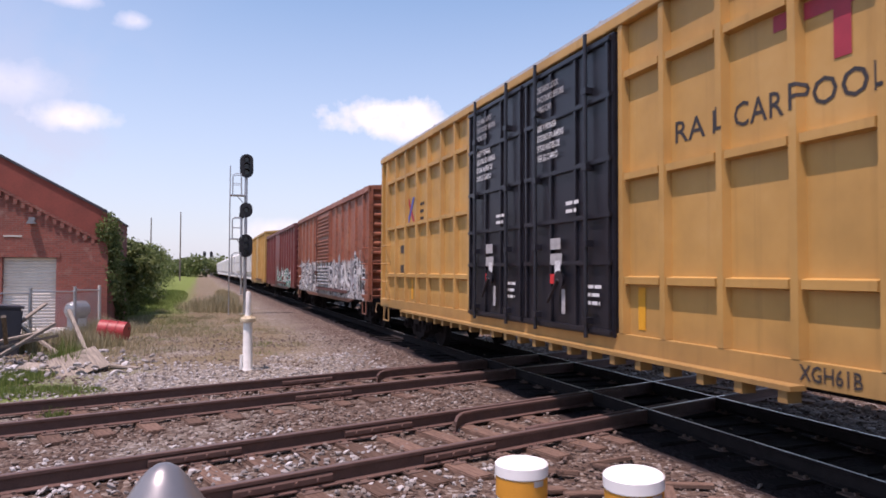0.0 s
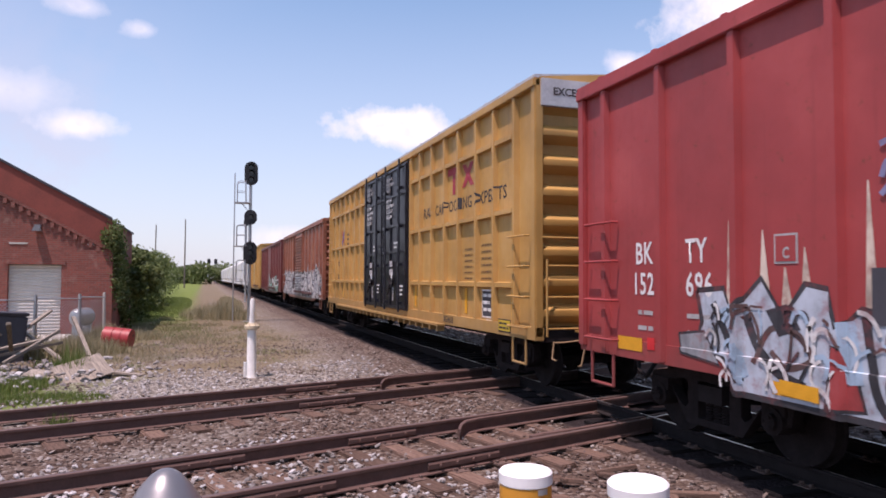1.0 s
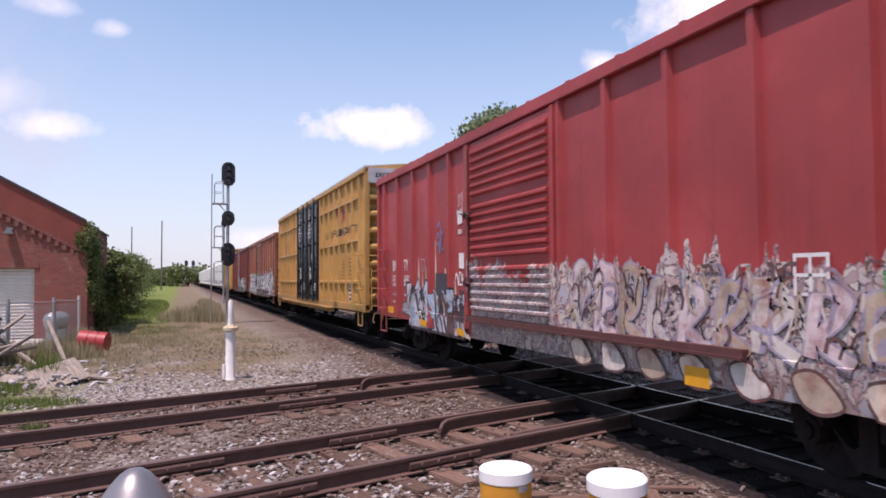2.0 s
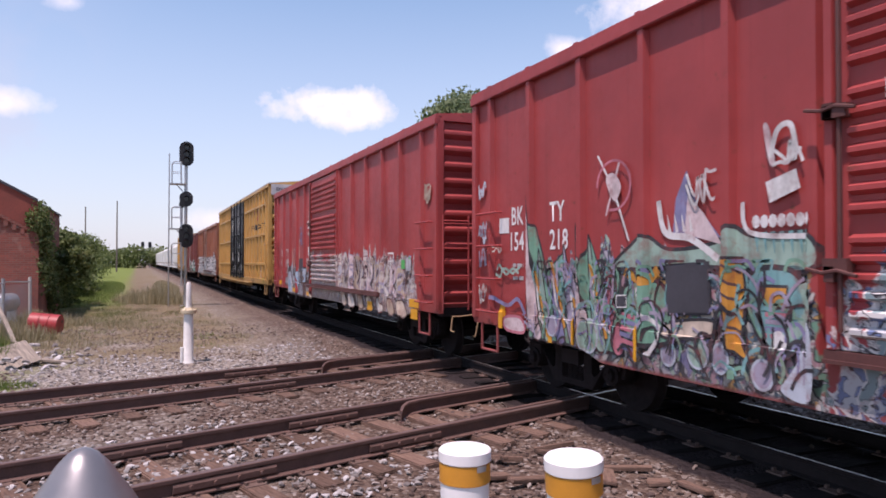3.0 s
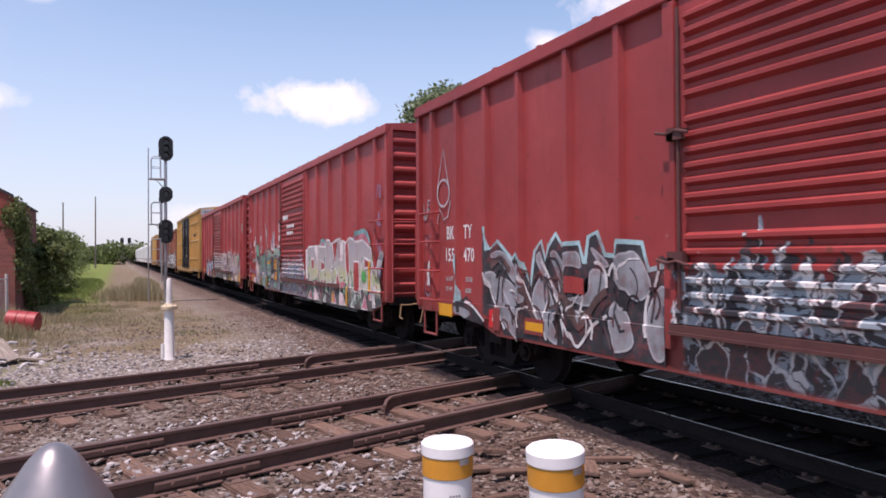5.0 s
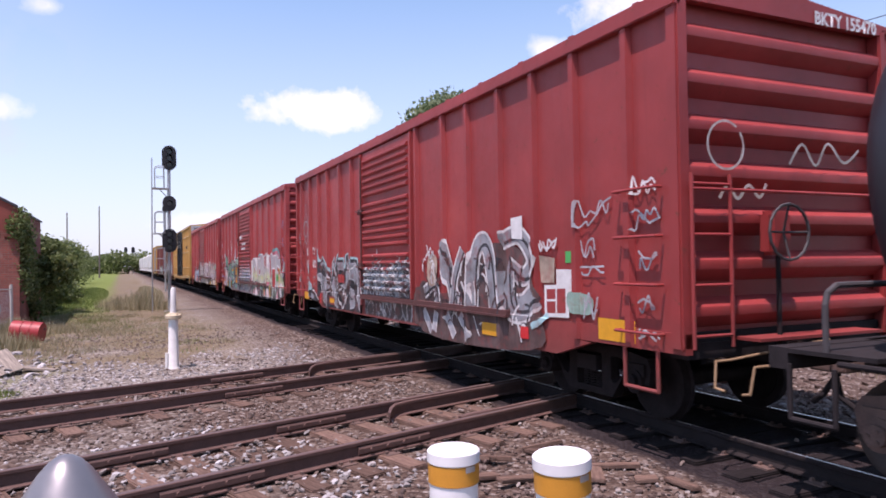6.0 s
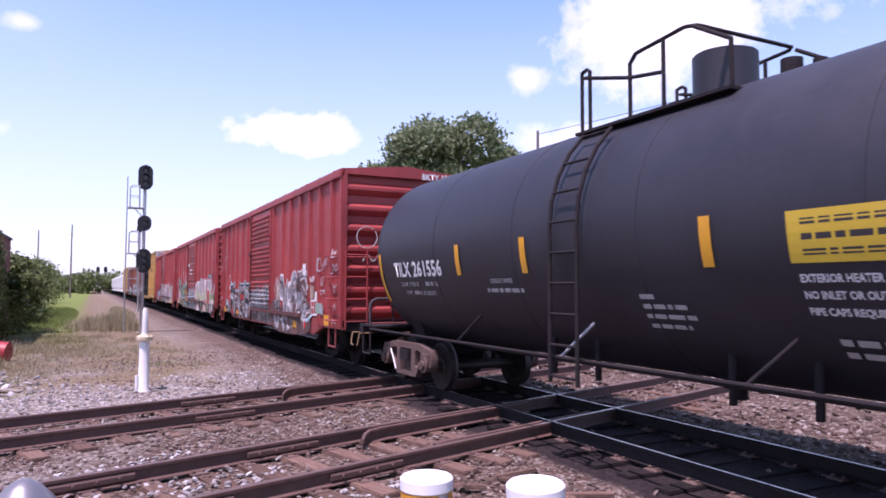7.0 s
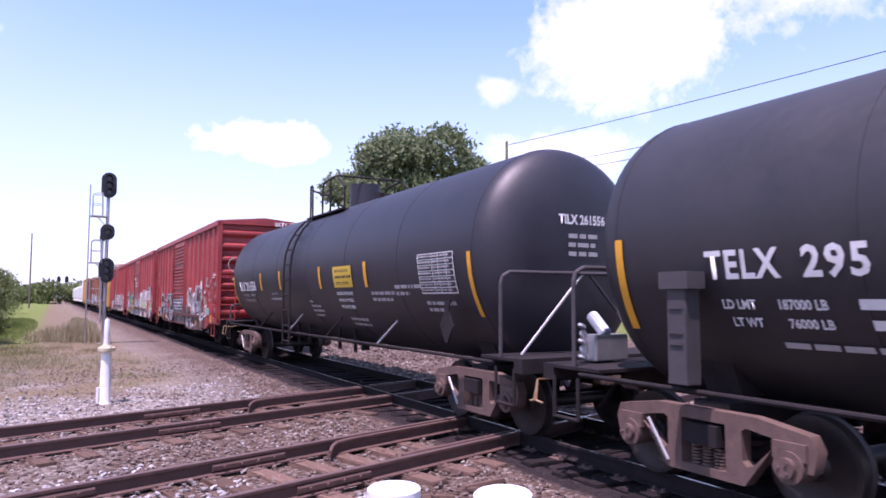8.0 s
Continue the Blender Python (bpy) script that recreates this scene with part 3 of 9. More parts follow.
def track(label, at, x0, x1, gauge, head, tie_from, tie_to, joints=(), guards=(), drop=0.0, tie_skip=(), tie_mat=None):
    """A track in its own space: rails along x at y = 0 and y = gauge."""
    t = thing("railway_track", label, "railway track", "tracks of the crossing", at=at)
    # a track given tie_mat has painted shade on ties and rail sides
    rail = rail_mesh(x1 - x0, head, M["railshade"] if tie_mat else M["rail"])
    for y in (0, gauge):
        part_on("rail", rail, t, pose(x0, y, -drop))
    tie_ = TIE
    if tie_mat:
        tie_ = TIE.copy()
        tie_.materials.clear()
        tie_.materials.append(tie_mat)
    n = int((tie_to - tie_from) / 0.56)
    for i in range(n):
        x = tie_from + i * 0.56
        if any(a < x < b for a, b in tie_skip):
            continue
        part_on("tie", tie_, t, pose(x + rnd.uniform(-0.04, 0.04), gauge / 2 + rnd.uniform(-0.06, 0.06), -0.178 + rnd.uniform(-0.008, 0.004), 0, 0, rnd.uniform(-1.5, 1.5)))
        if i % 1 == 0 and -12 < x < 14:
            for y in (0, gauge):
                part_on("tie_plate", PLATE, t, pose(x, y, -0.187))
    for x, y, side in joints:
        part_on("joint_bar", JOINT, t, pose(x, y, -drop, 0, 0, 0 if side < 0 else 180))
    for xa, xb, y, away in guards:
        bm = bmesh.new()
        pts = [(xa - 0.16, y + away * 0.2, -0.07), (xa - 0.06, y + away * 0.11, -0.03), (xa + 0.08, y + away * 0.03, -0.012), (xa + 0.3, y, -0.008), (xb, y, -0.008)]
        loft(bm, [[(p[0], p[1] + q[0] * 0.85, p[2] + q[1]) for q in RAIL_OUT] for p in pts])
        part("guard_rail", bm, M["rail"], t, "rusty guard rail with a bent end", smooth=40)
    return t


G = 1.505 * math.cos(SKEW)


def cross_pose(y0):
    return pose(0, y0, 0, 0, 0, math.degrees(SKEW))


CS = math.cos(SKEW)
near_track = track("rusty crossing track on weathered timber ties", cross_pose(6.244), -30, 45, G, M["dullhead"], -22, 30,
      joints=((0.75, 0.0, -1), (0.40, G, -1), (2.75, 0.0, -1), (2.6, G, -1)), guards=((3.7 , 7.0, G - 0.13, -1), (4.2, 7.0, 0.13, 1)), drop=0.004, tie_skip=((5.25, 8.4),))
far_track = track("rusty crossing track half sunk in ballast", cross_pose(10.356), -30, 45, G, M["dullhead"], -22, 30,
      joints=((1.9, 0.0, -1), (2.3, G, -1)), guards=((3.7, 7.3, G - 0.13, -1), (4.2, 7.3, 0.13, 1)), drop=0.004, tie_skip=((5.25, 8.4),))
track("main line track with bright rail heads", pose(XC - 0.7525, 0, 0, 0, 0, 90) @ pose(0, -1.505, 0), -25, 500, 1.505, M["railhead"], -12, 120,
      tie_mat=M["shadetie"])


def crossing_heads(t):
    """Bright bands on the rails of a crossing track where the main line runs through them."""
    for y in (0, G):
        lo, hi = (x / CS for x in (XC - 1.0, XC + 1.0))
        shift = y * math.tan(SKEW)
        bm = bmesh.new()
        bx(bm, lo + shift, hi + shift, y - 0.012, y + 0.012, -0.0035, -0.0005)
        part("worn_rail_head", bm, M["railhead"], t, "polished band on the rail head")


crossing_heads(near_track)
crossing_heads(far_track)


def lumps(name, label, mat_, spots, category="ballast"):
    """Loose stones: spots are (x, y, z, size)."""
    base = np.array([(0, 0, 1), (0.9, 0, 0.42), (0.28, 0.85, 0.42), (-0.72, 0.53, 0.42), (-0.72, -0.53, 0.42), (0.28, -0.85, 0.42),
                     (0.72, 0.53, -0.42), (-0.28, 0.85, -0.42), (-0.9, 0, -0.42), (-0.28, -0.85, -0.42), (0.72, -0.53, -0.42)])
    faces = [(0, 1, 2), (0, 2, 3), (0, 3, 4), (0, 4, 5), (0, 5, 1), (1, 6, 2), (2, 7, 3), (3, 8, 4), (4, 9, 5), (5, 10, 1), (6, 7, 2), (7, 8, 3), (8, 9, 4), (9, 10, 5), (10, 6, 1)]
    r = np.random.default_rng(7)
    n = len(spots)
    s = np.array(spots)
    v = base[None] * r.uniform(0.65, 1.25, (n, 11, 1)) * np.stack([r.uniform(0.7, 1.3, n), r.uniform(0.6, 1.1, n), r.uniform(0.45, 0.8, n)], 1)[:, None]
    a = r.uniform(0, 6.28, n)
    c, si = np.cos(a)[:, None], np.sin(a)[:, None]
    tilt = r.uniform(-0.5, 0.5, n)[:, None]
    x, y, z = v[..., 0] * c - v[..., 1] * si, v[..., 0] * si + v[..., 1] * c, v[..., 2]
    z = z + x * tilt
    v = np.stack([x, y, z], -1) * s[:, 3][:, None, None] + s[:, None, :3]
    f = (np.array(faces)[None] + (np.arange(n) * 11)[:, None, None]).reshape(-1, 3)
    me = bpy.data.meshes.new(name)
    me.from_pydata(v.reshape(-1, 3).tolist(), [], f.tolist())
    me.materials.append(mat_)
    return tagged(new(name, me), label, category, kind="stuff")


def build_stones():
    brown, grey = [], []
    for _ in range(46000):
        x, y = rnd.uniform(-9, 14), rnd.uniform(2.2, 24)
        off = (y - 0.304 * x) * CS
        d1, d2 = off - 6.244 * CS, off - 10.356 * CS
        if any(abs(d - g) < 0.075 for d in (d1, d2) for g in (0, G)) or abs(x - XC + 0.7525) < 0.08 or abs(x - XC - 0.7525) < 0.08:
            continue
        if 4.75 < x < 7.9 and rnd.random() < 0.97:
            continue
        inside = 0 < d1 < G or 0 < d2 < G or abs(x - XC) < 0.7
        if inside and rnd.random() < 0.5 and x > 1.6:
            continue
        if rnd.random() > (1.25 - y / 22):
            continue
        k = noise.noise((x * 0.55, y * 0.55, 3))
        fresh = (0 < d1 < G and x < 2.0) or (G + 0.2 < d1 < 2.6 and x < 1.2 and k > -0.25) or (G + 0.35 < d2 < 6.5 and x < 4.0 and k > -0.15) or (d1 < -0.15 and d1 > -1.0 and 0.6 < x < 3.2)
        size = rnd.uniform(0.018, 0.042)
        z = -0.213 + 0.05 * noise.noise((x * 0.5, y * 0.5, 0)) + rnd.uniform(0.0, 0.02) + (0.02 if inside else 0)
        (grey if fresh and rnd.random() < 0.85 else brown).append((x, y, z, size * (1.1 if fresh else 1.0)))
    lumps("brown_ballast", "brown dusty ballast stones between the tracks", M["stones_brown"], brown)
    lumps("grey_ballast", "fresh pale grey ballast stones", M["stones_grey"], grey)
    far = []
    for _ in range(5000):
        x, y = rnd.uniform(8.2, 16), rnd.uniform(0, 40)
        far.append((x, y, -0.2 + min(0.35, max(0, x - 9.5) * 0.05), rnd.uniform(0.03, 0.09)))
    lumps("broken_stone", "broken brown stone beyond the main line", M["stones_brown"], far)


build_stones()


def build_chips():
    """Splintered timber and bark lying on the near ballast."""
    r = random.Random(31)
    out = []
    for i in range(280):
        x, y = r.uniform(1.2, 4.8), r.uniform(3.2, 7.4)
        if y - 0.304 * x > 6.05:
            continue
        out.append((x, y, -0.195, r.uniform(0.015, 0.042)))
    lumps("wood_debris", "splintered brown timber scraps on the ballast", M["chips"], out, "debris")
    for i in range(16):
        bm = bmesh.new()
        w, l = r.uniform(0.05, 0.13), r.uniform(0.2, 0.6)
        bx(bm, -w / 2, w / 2, -l / 2, l / 2, -0.02, 0.02)
        x = r.uniform(2.4, 4.6)
        solid("timber_scrap", bm, M["tie"], "broken piece of weathered tie timber", "timber", "timber scraps", bevel=0.006, at=pose(x, r.uniform(4.0, 5.9) + 0.304 * x - 0.6, -0.17, r.uniform(-8, 8), r.uniform(-8, 8), r.uniform(0, 180)))


build_chips()
# ---- the train ----
SPEED, GAIN = 9.542, 0.029
WHEEL_R = 0.42
CARS, WHEELS = [], []


def run(t):
    """How far the train has moved along +y since 4 s."""
    surge = np.interp(t, (0, 0.5, 1, 2.5, 3, 3.5, 4, 4.5, 5.2, 6, 6.5, 7, 7.5, 8), (0, 0.05, 0.02, 0, 0.07, 0.0, 0.14, 0.03, 0.08, 0.14, 0.0, 0.08, 0.04, 0.18))
    return SPEED * (t - 4) + 0.5 * GAIN * (t - 4) ** 2 + float(surge)


SIDE = Matrix(((0, 0, -1, 0), (-1, 0, 0, 0), (0, 1, 0, 0), (0, 0, 0, 1)))   # text space to the near side of a car
END = Matrix(((1, 0, 0, 0), (0, 0, -1, 0), (0, 1, 0, 0), (0, 0, 0, 1)))     # text space to the trailing end


def letters(text, size, squeeze=1.0, spacing=1.0, weight=0.03):
    """Flat lettering in the built-in font as a mesh, lower left at the origin."""
    cu = bpy.data.curves.new("lettering", "FONT")
    cu.body, cu.size, cu.space_character, cu.resolution_u = text, size, spacing, 2
    cu.offset = size * weight
    ob = bpy.data.objects.new("lettering", cu)
    me = bpy.data.meshes.new_from_object(ob)
    bpy.data.objects.remove(ob)
    me.transform(Matrix.Diagonal((squeeze, 1, 1, 1)))
    return me


def on_side(name, me, mat_, parent, y, z, x=-1.540, label=""):
    me.transform(Matrix.Translation((x, y, z)) @ SIDE)
    me.materials.clear()
    me.materials.append(mat_)
    ob = new(name, me)
    ob.parent = parent
    return tagged(ob, label, kind="stuff" if name == "stencil" else "")


def bars(rows, height, gap, seed):
    """Unreadable stencilling: rows of bars of word length; rows are total lengths."""
    r = random.Random(seed)
    bm = bmesh.new()
    for i, total in enumerate(rows):
        x, y = 0.0, -i * (height + gap)
        while x < total:
            w = min(total - x, r.uniform(1.2, 4.0) * height)
            vs = [bm.verts.new(p) for p in ((x, y, 0), (x + w, y, 0), (x + w, y + height, 0), (x, y + height, 0))]
            bm.faces.new(vs)
            x += w + height * 0.6
    me = bpy.data.meshes.new("stencil")
    bm.to_mesh(me)
    bm.free()
    return me


def patch(w, h):
    bm = bmesh.new()
    n = max(1, int(h / 0.07))
    loft(bm, [[(0, h * i / n, 0), (w, h * i / n, 0)] for i in range(n + 1)], closed=False)
    me = bpy.data.meshes.new("patch")
    bm.to_mesh(me)
    bm.free()
    return me


BELLY = 1.16


def belly(z, zc):
    """The jacketed tanks hang a little deeper below their middle than a true circle."""
    return z if z > zc else zc + (z - zc) * BELLY


def tank_angle(z, zc, r):
    return math.degrees(math.asin((z - zc) / (r * (BELLY if z < zc else 1.0))))


def round_on_tank(me, parent, name, mat_, y, angle, radius, zc, label=""):
    """Wrap flat artwork round a tank's near side; angle in degrees above the middle."""
    a0 = radians(angle)
    for v in me.vertices:
        u, h = v.co.x, v.co.y
        a = a0 + h / (radius * (BELLY if a0 < 0 else 1.0))
        v.co = (-(radius + 0.012) * math.cos(a), y - u, belly(zc + (radius + 0.012) * math.sin(a), zc))
    me.materials.clear()
    me.materials.append(mat_)
    ob = new(name, me)
    ob.parent = parent
    return tagged(ob, label, kind="stuff" if name == "stencil" else "")


# trucks -------------------------------------------------------------
def side_frame_mesh():
    """Cast side frame in the y-z plane with two window openings."""
    bm = bmesh.new()
    outer = [(-1.12, 0.60), (-1.06, 0.72), (-0.55, 0.80), (0.55, 0.80), (1.06, 0.72), (1.12, 0.60), (1.08, 0.42), (0.93, 0.42), (0.90, 0.56), (0.72, 0.56),
             (0.44, 0.19), (-0.44, 0.19), (-0.72, 0.56), (-0.90, 0.56), (-0.93, 0.42), (-1.08, 0.42)]
    holes = [[(-0.76, 0.60), (-0.72, 0.65), (-0.47, 0.69), (-0.42, 0.66), (-0.42, 0.40), (-0.47, 0.36), (-0.53, 0.38)], [(0.76, 0.60), (0.72, 0.65), (0.47, 0.69), (0.42, 0.66), (0.42, 0.40), (0.47, 0.36), (0.53, 0.38)],
             [(-0.25, 0.69), (0.25, 0.69), (0.25, 0.27), (-0.25, 0.27)]]
    edges = []
    for loop in [outer] + holes:
        vs = [bm.verts.new((0, p[0], p[1])) for p in loop]
        edges += [bm.edges.new((vs[i], vs[(i + 1) % len(vs)])) for i in range(len(vs))]
    bmesh.ops.triangle_fill(bm, use_beauty=True, use_dissolve=False, edges=edges)
    geo = bmesh.ops.extrude_face_region(bm, geom=bm.faces[:])
    bmesh.ops.translate(bm, vec=(0.13, 0, 0), verts=[v for v in geo["geom"] if isinstance(v, bmesh.types.BMVert)])
    bmesh.ops.dissolve_limit(bm, angle_limit=0.02, verts=bm.verts[:], edges=bm.edges[:])
    return mesh_of("side_frame", bm, M["cast"], bevel=0.022, smooth=50)


def wheelset_mesh():
    bm = bmesh.new()
    rod(bm, (-1.0, 0, 0), (1.0, 0, 0), 0.085, 12)
    prof = [(0.0, 0.10), (0.03, 0.13), (0.03, 0.30), (0.0, 0.36), (0.0, 0.42), (0.10, 0.425), (0.12, 0.45), (0.135, 0.45), (0.14, 0.36), (0.09, 0.31), (0.08, 0.14), (0.16, 0.12), (0.16, 0.09)]
    for s in (-1, 1):
        rings = [[(s * (0.83 - p), r * math.cos(a), r * math.sin(a)) for a in (2 * math.pi * i / 32 for i in range(32))] for p, r in prof]
        loft(bm, rings)
        # a chalk mark and two lightening lugs let the turning show
        bx(bm, s * 0.80 - 0.012, s * 0.80 + 0.012, 0.14, 0.30, -0.03, 0.03)
    return mesh_of("wheelset", bm, M["tread"], smooth=35)


def spring_mesh():
    bm = bmesh.new()
    for j in (-0.13, 0.0, 0.13):
        for k in range(6):
            bmesh.ops.create_cone(bm, cap_ends=True, segments=10, radius1=0.052, radius2=0.052, depth=0.018, matrix=Matrix.Translation((0, j, 0.285 + k * 0.031)))
    return mesh_of("coil_spring", bm, M["cast"])


def bearing_mesh():
    bm = bmesh.new()
    rod(bm, (-0.12, 0, 0), (0.12, 0, 0), 0.135, 16)
    rod(bm, (-0.17, 0, 0), (-0.12, 0, 0), 0.085, 12)
    for i in range(3):
        a = i * 2.094
        rod(bm, (-0.185, 0.05 * math.cos(a), 0.05 * math.sin(a)), (-0.16, 0.05 * math.cos(a), 0.05 * math.sin(a)), 0.016, 6)
    bx(bm, -0.1, 0.1, -0.15, 0.15, 0.06, 0.2)
    return mesh_of("bearing_cap", bm, M["cast"], smooth=40)


def bolster_mesh():
    bm = bmesh.new()
    bx(bm, -1.0, 1.0, -0.2, 0.2, 0.58, 0.86)
    for s in (-1, 1):
        bx(bm, s * 1.08 - 0.09, s * 1.08 + 0.09, -0.19, 0.19, 0.475, 0.66)
    rod(bm, (0, 0, 0.84), (0, 0, 0.98), 0.2, 16)
    for s in (-1, 1):
        bx(bm, -0.8, 0.8, s * 0.52 - 0.07, s * 0.52 + 0.07, 0.36, 0.48)
        rod(bm, (-0.75, s * 0.48, 0.40), (0.75, s * 0.30, 0.30), 0.03)
    return mesh_of("bogie", bm, M["under"])


FRAME, WSET, SPRING, BEARING, BOLSTER = side_frame_mesh(), wheelset_mesh(), spring_mesh(), bearing_mesh(), bolster_mesh()


# copies a truck mesh into the steel that has shade in its colour
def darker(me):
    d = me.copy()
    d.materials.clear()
    d.materials.append(M["shadecast"])
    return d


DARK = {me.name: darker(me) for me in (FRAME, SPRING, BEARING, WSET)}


def bogie(car, y, turning, dark=True):
    # dark trucks carry the shade under the car in their colour
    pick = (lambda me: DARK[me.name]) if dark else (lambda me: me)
    b = part_on("bogie", BOLSTER, car, pose(0, y, 0))
    tagged(b, "black steel truck with shade painted into its colour" if dark else "rusty cast steel truck")
    for s in (-1, 1):
        part_on("side_frame", pick(FRAME), b, pose(s * 1.06 - 0.065, 0, 0))
        tagged(part_on("coil_spring", pick(SPRING), b, pose(s * 1.05, 0, 0)), kind="stuff")
    if not dark:
        bm = bmesh.new()
        path_rod(bm, [(-1.16, 0.64, 0.63), (-1.15, 0.40, 0.26)], 0.018, 6)
        part("brake_lever", bm, M["silver"], b, "bright worn brake lever")
    for dy in (-0.89, 0.89):
        w = part_on("wheelset", pick(WSET), b, pose(0, dy, WHEEL_R))
        if turning:
            WHEELS.append((w, dy))
        for s in (-1, 1):
            part_on("bearing_cap", pick(BEARING), b, pose(s * 1.06, dy, 0.45, 0, 0, 0 if s < 0 else 180))


def coupler(car, y, s):
    """Knuckle coupler at an end; s is +1 at the leading end."""
    bm = bmesh.new()
    bx(bm, -0.09, 0.09, min(y, y + s * 0.5), max(y, y + s * 0.5), 0.76, 0.94)
    bx(bm, -0.17, 0.13, min(y + s * 0.42, y + s * 0.72), max(y + s * 0.42, y + s * 0.72), 0.70, 0.98)
    bx(bm, 0.05, 0.16, min(y + s * 0.6, y + s * 0.8), max(y + s * 0.6, y + s * 0.8), 0.72, 0.96)
    part("coupler", bm, M["cast"], car, "rusty knuckle coupler", bevel=0.02)
    bm = bmesh.new()
    path_rod(bm, [(0.0, y + s * 0.5, 0.68), (-0.08, y + s * 0.62, 0.45), (-0.05, y + s * 0.75, 0.36)], 0.03)
    part("brake_hose", bm, M["under"], car, "black rubber brake hose")
    bm = bmesh.new()
    path_rod(bm, [(0.0, y + s * 0.45, 1.0), (-1.2, y + s * 0.3, 0.86), (-1.38, y + s * 0.3, 0.86), (-1.42, y + s * 0.32, 0.62), (-1.40, y + s * 0.42, 0.60)], 0.013)
    part("uncoupling_lever", bm, M["lever"], car, "bent steel uncoupling lever")


def ladder(car, mat_, x, y0, y1, zs, along="y", stiles=False):
    """Grab irons one above the other; with stiles they form a ladder."""
    host = car
    if stiles:
        lo, hi = min(zs) - 0.12, max(zs) + 0.1
        bm = bmesh.new()
        rod(bm, (y0, x, lo), (y0, x, hi), 0.02)
        host = part("ladder", bm, mat_, car, "steel end ladder")
        bm = bmesh.new()
        rod(bm, (y1, x, lo), (y1, x, hi), 0.02)
        part("stile", bm, mat_, host)
    for z in zs:
        bm = bmesh.new()
        if along == "y":
            path_rod(bm, [(x + 0.09, y0, z), (x, y0, z), (x, y1, z), (x + 0.09, y1, z)], 0.016)
        else:
            rod(bm, (y0, x, z), (y1, x, z), 0.016)
        part("rung" if stiles else "grab_iron", bm, mat_, host)


def end_wall(car, mat_, L, z0, z1, ribs, s, depth=0.075, fill=0.62):
    """Pressed steel end with horizontal ribs, bulging along s."""
    prof = []
    pitch = (z1 - z0 - 0.2) / ribs
    base = s * (L / 2 - depth - 0.01)
    for i in range(ribs):
        zb = z0 + 0.1 + i * pitch
        for f, d in ((0.0, 0), (0.10, 0.0), (0.22, 0.55), (0.36, 0.95), (0.5, 1.0), (fill, 0.95), (fill + 0.12, 0.5), (fill + 0.2, 0.0)):
            prof.append((base + s * d * depth, zb + f * pitch))
    outline = [(base - s * 0.06, z0), (base, z0)] + prof + [(base, z1), (base - s * 0.06, z1)]
    bm = bmesh.new()
    prism(bm, outline, "x", -1.52, 1.52)
    part("end_wall", bm, mat_, car, "ribbed pressed steel end", smooth=30)


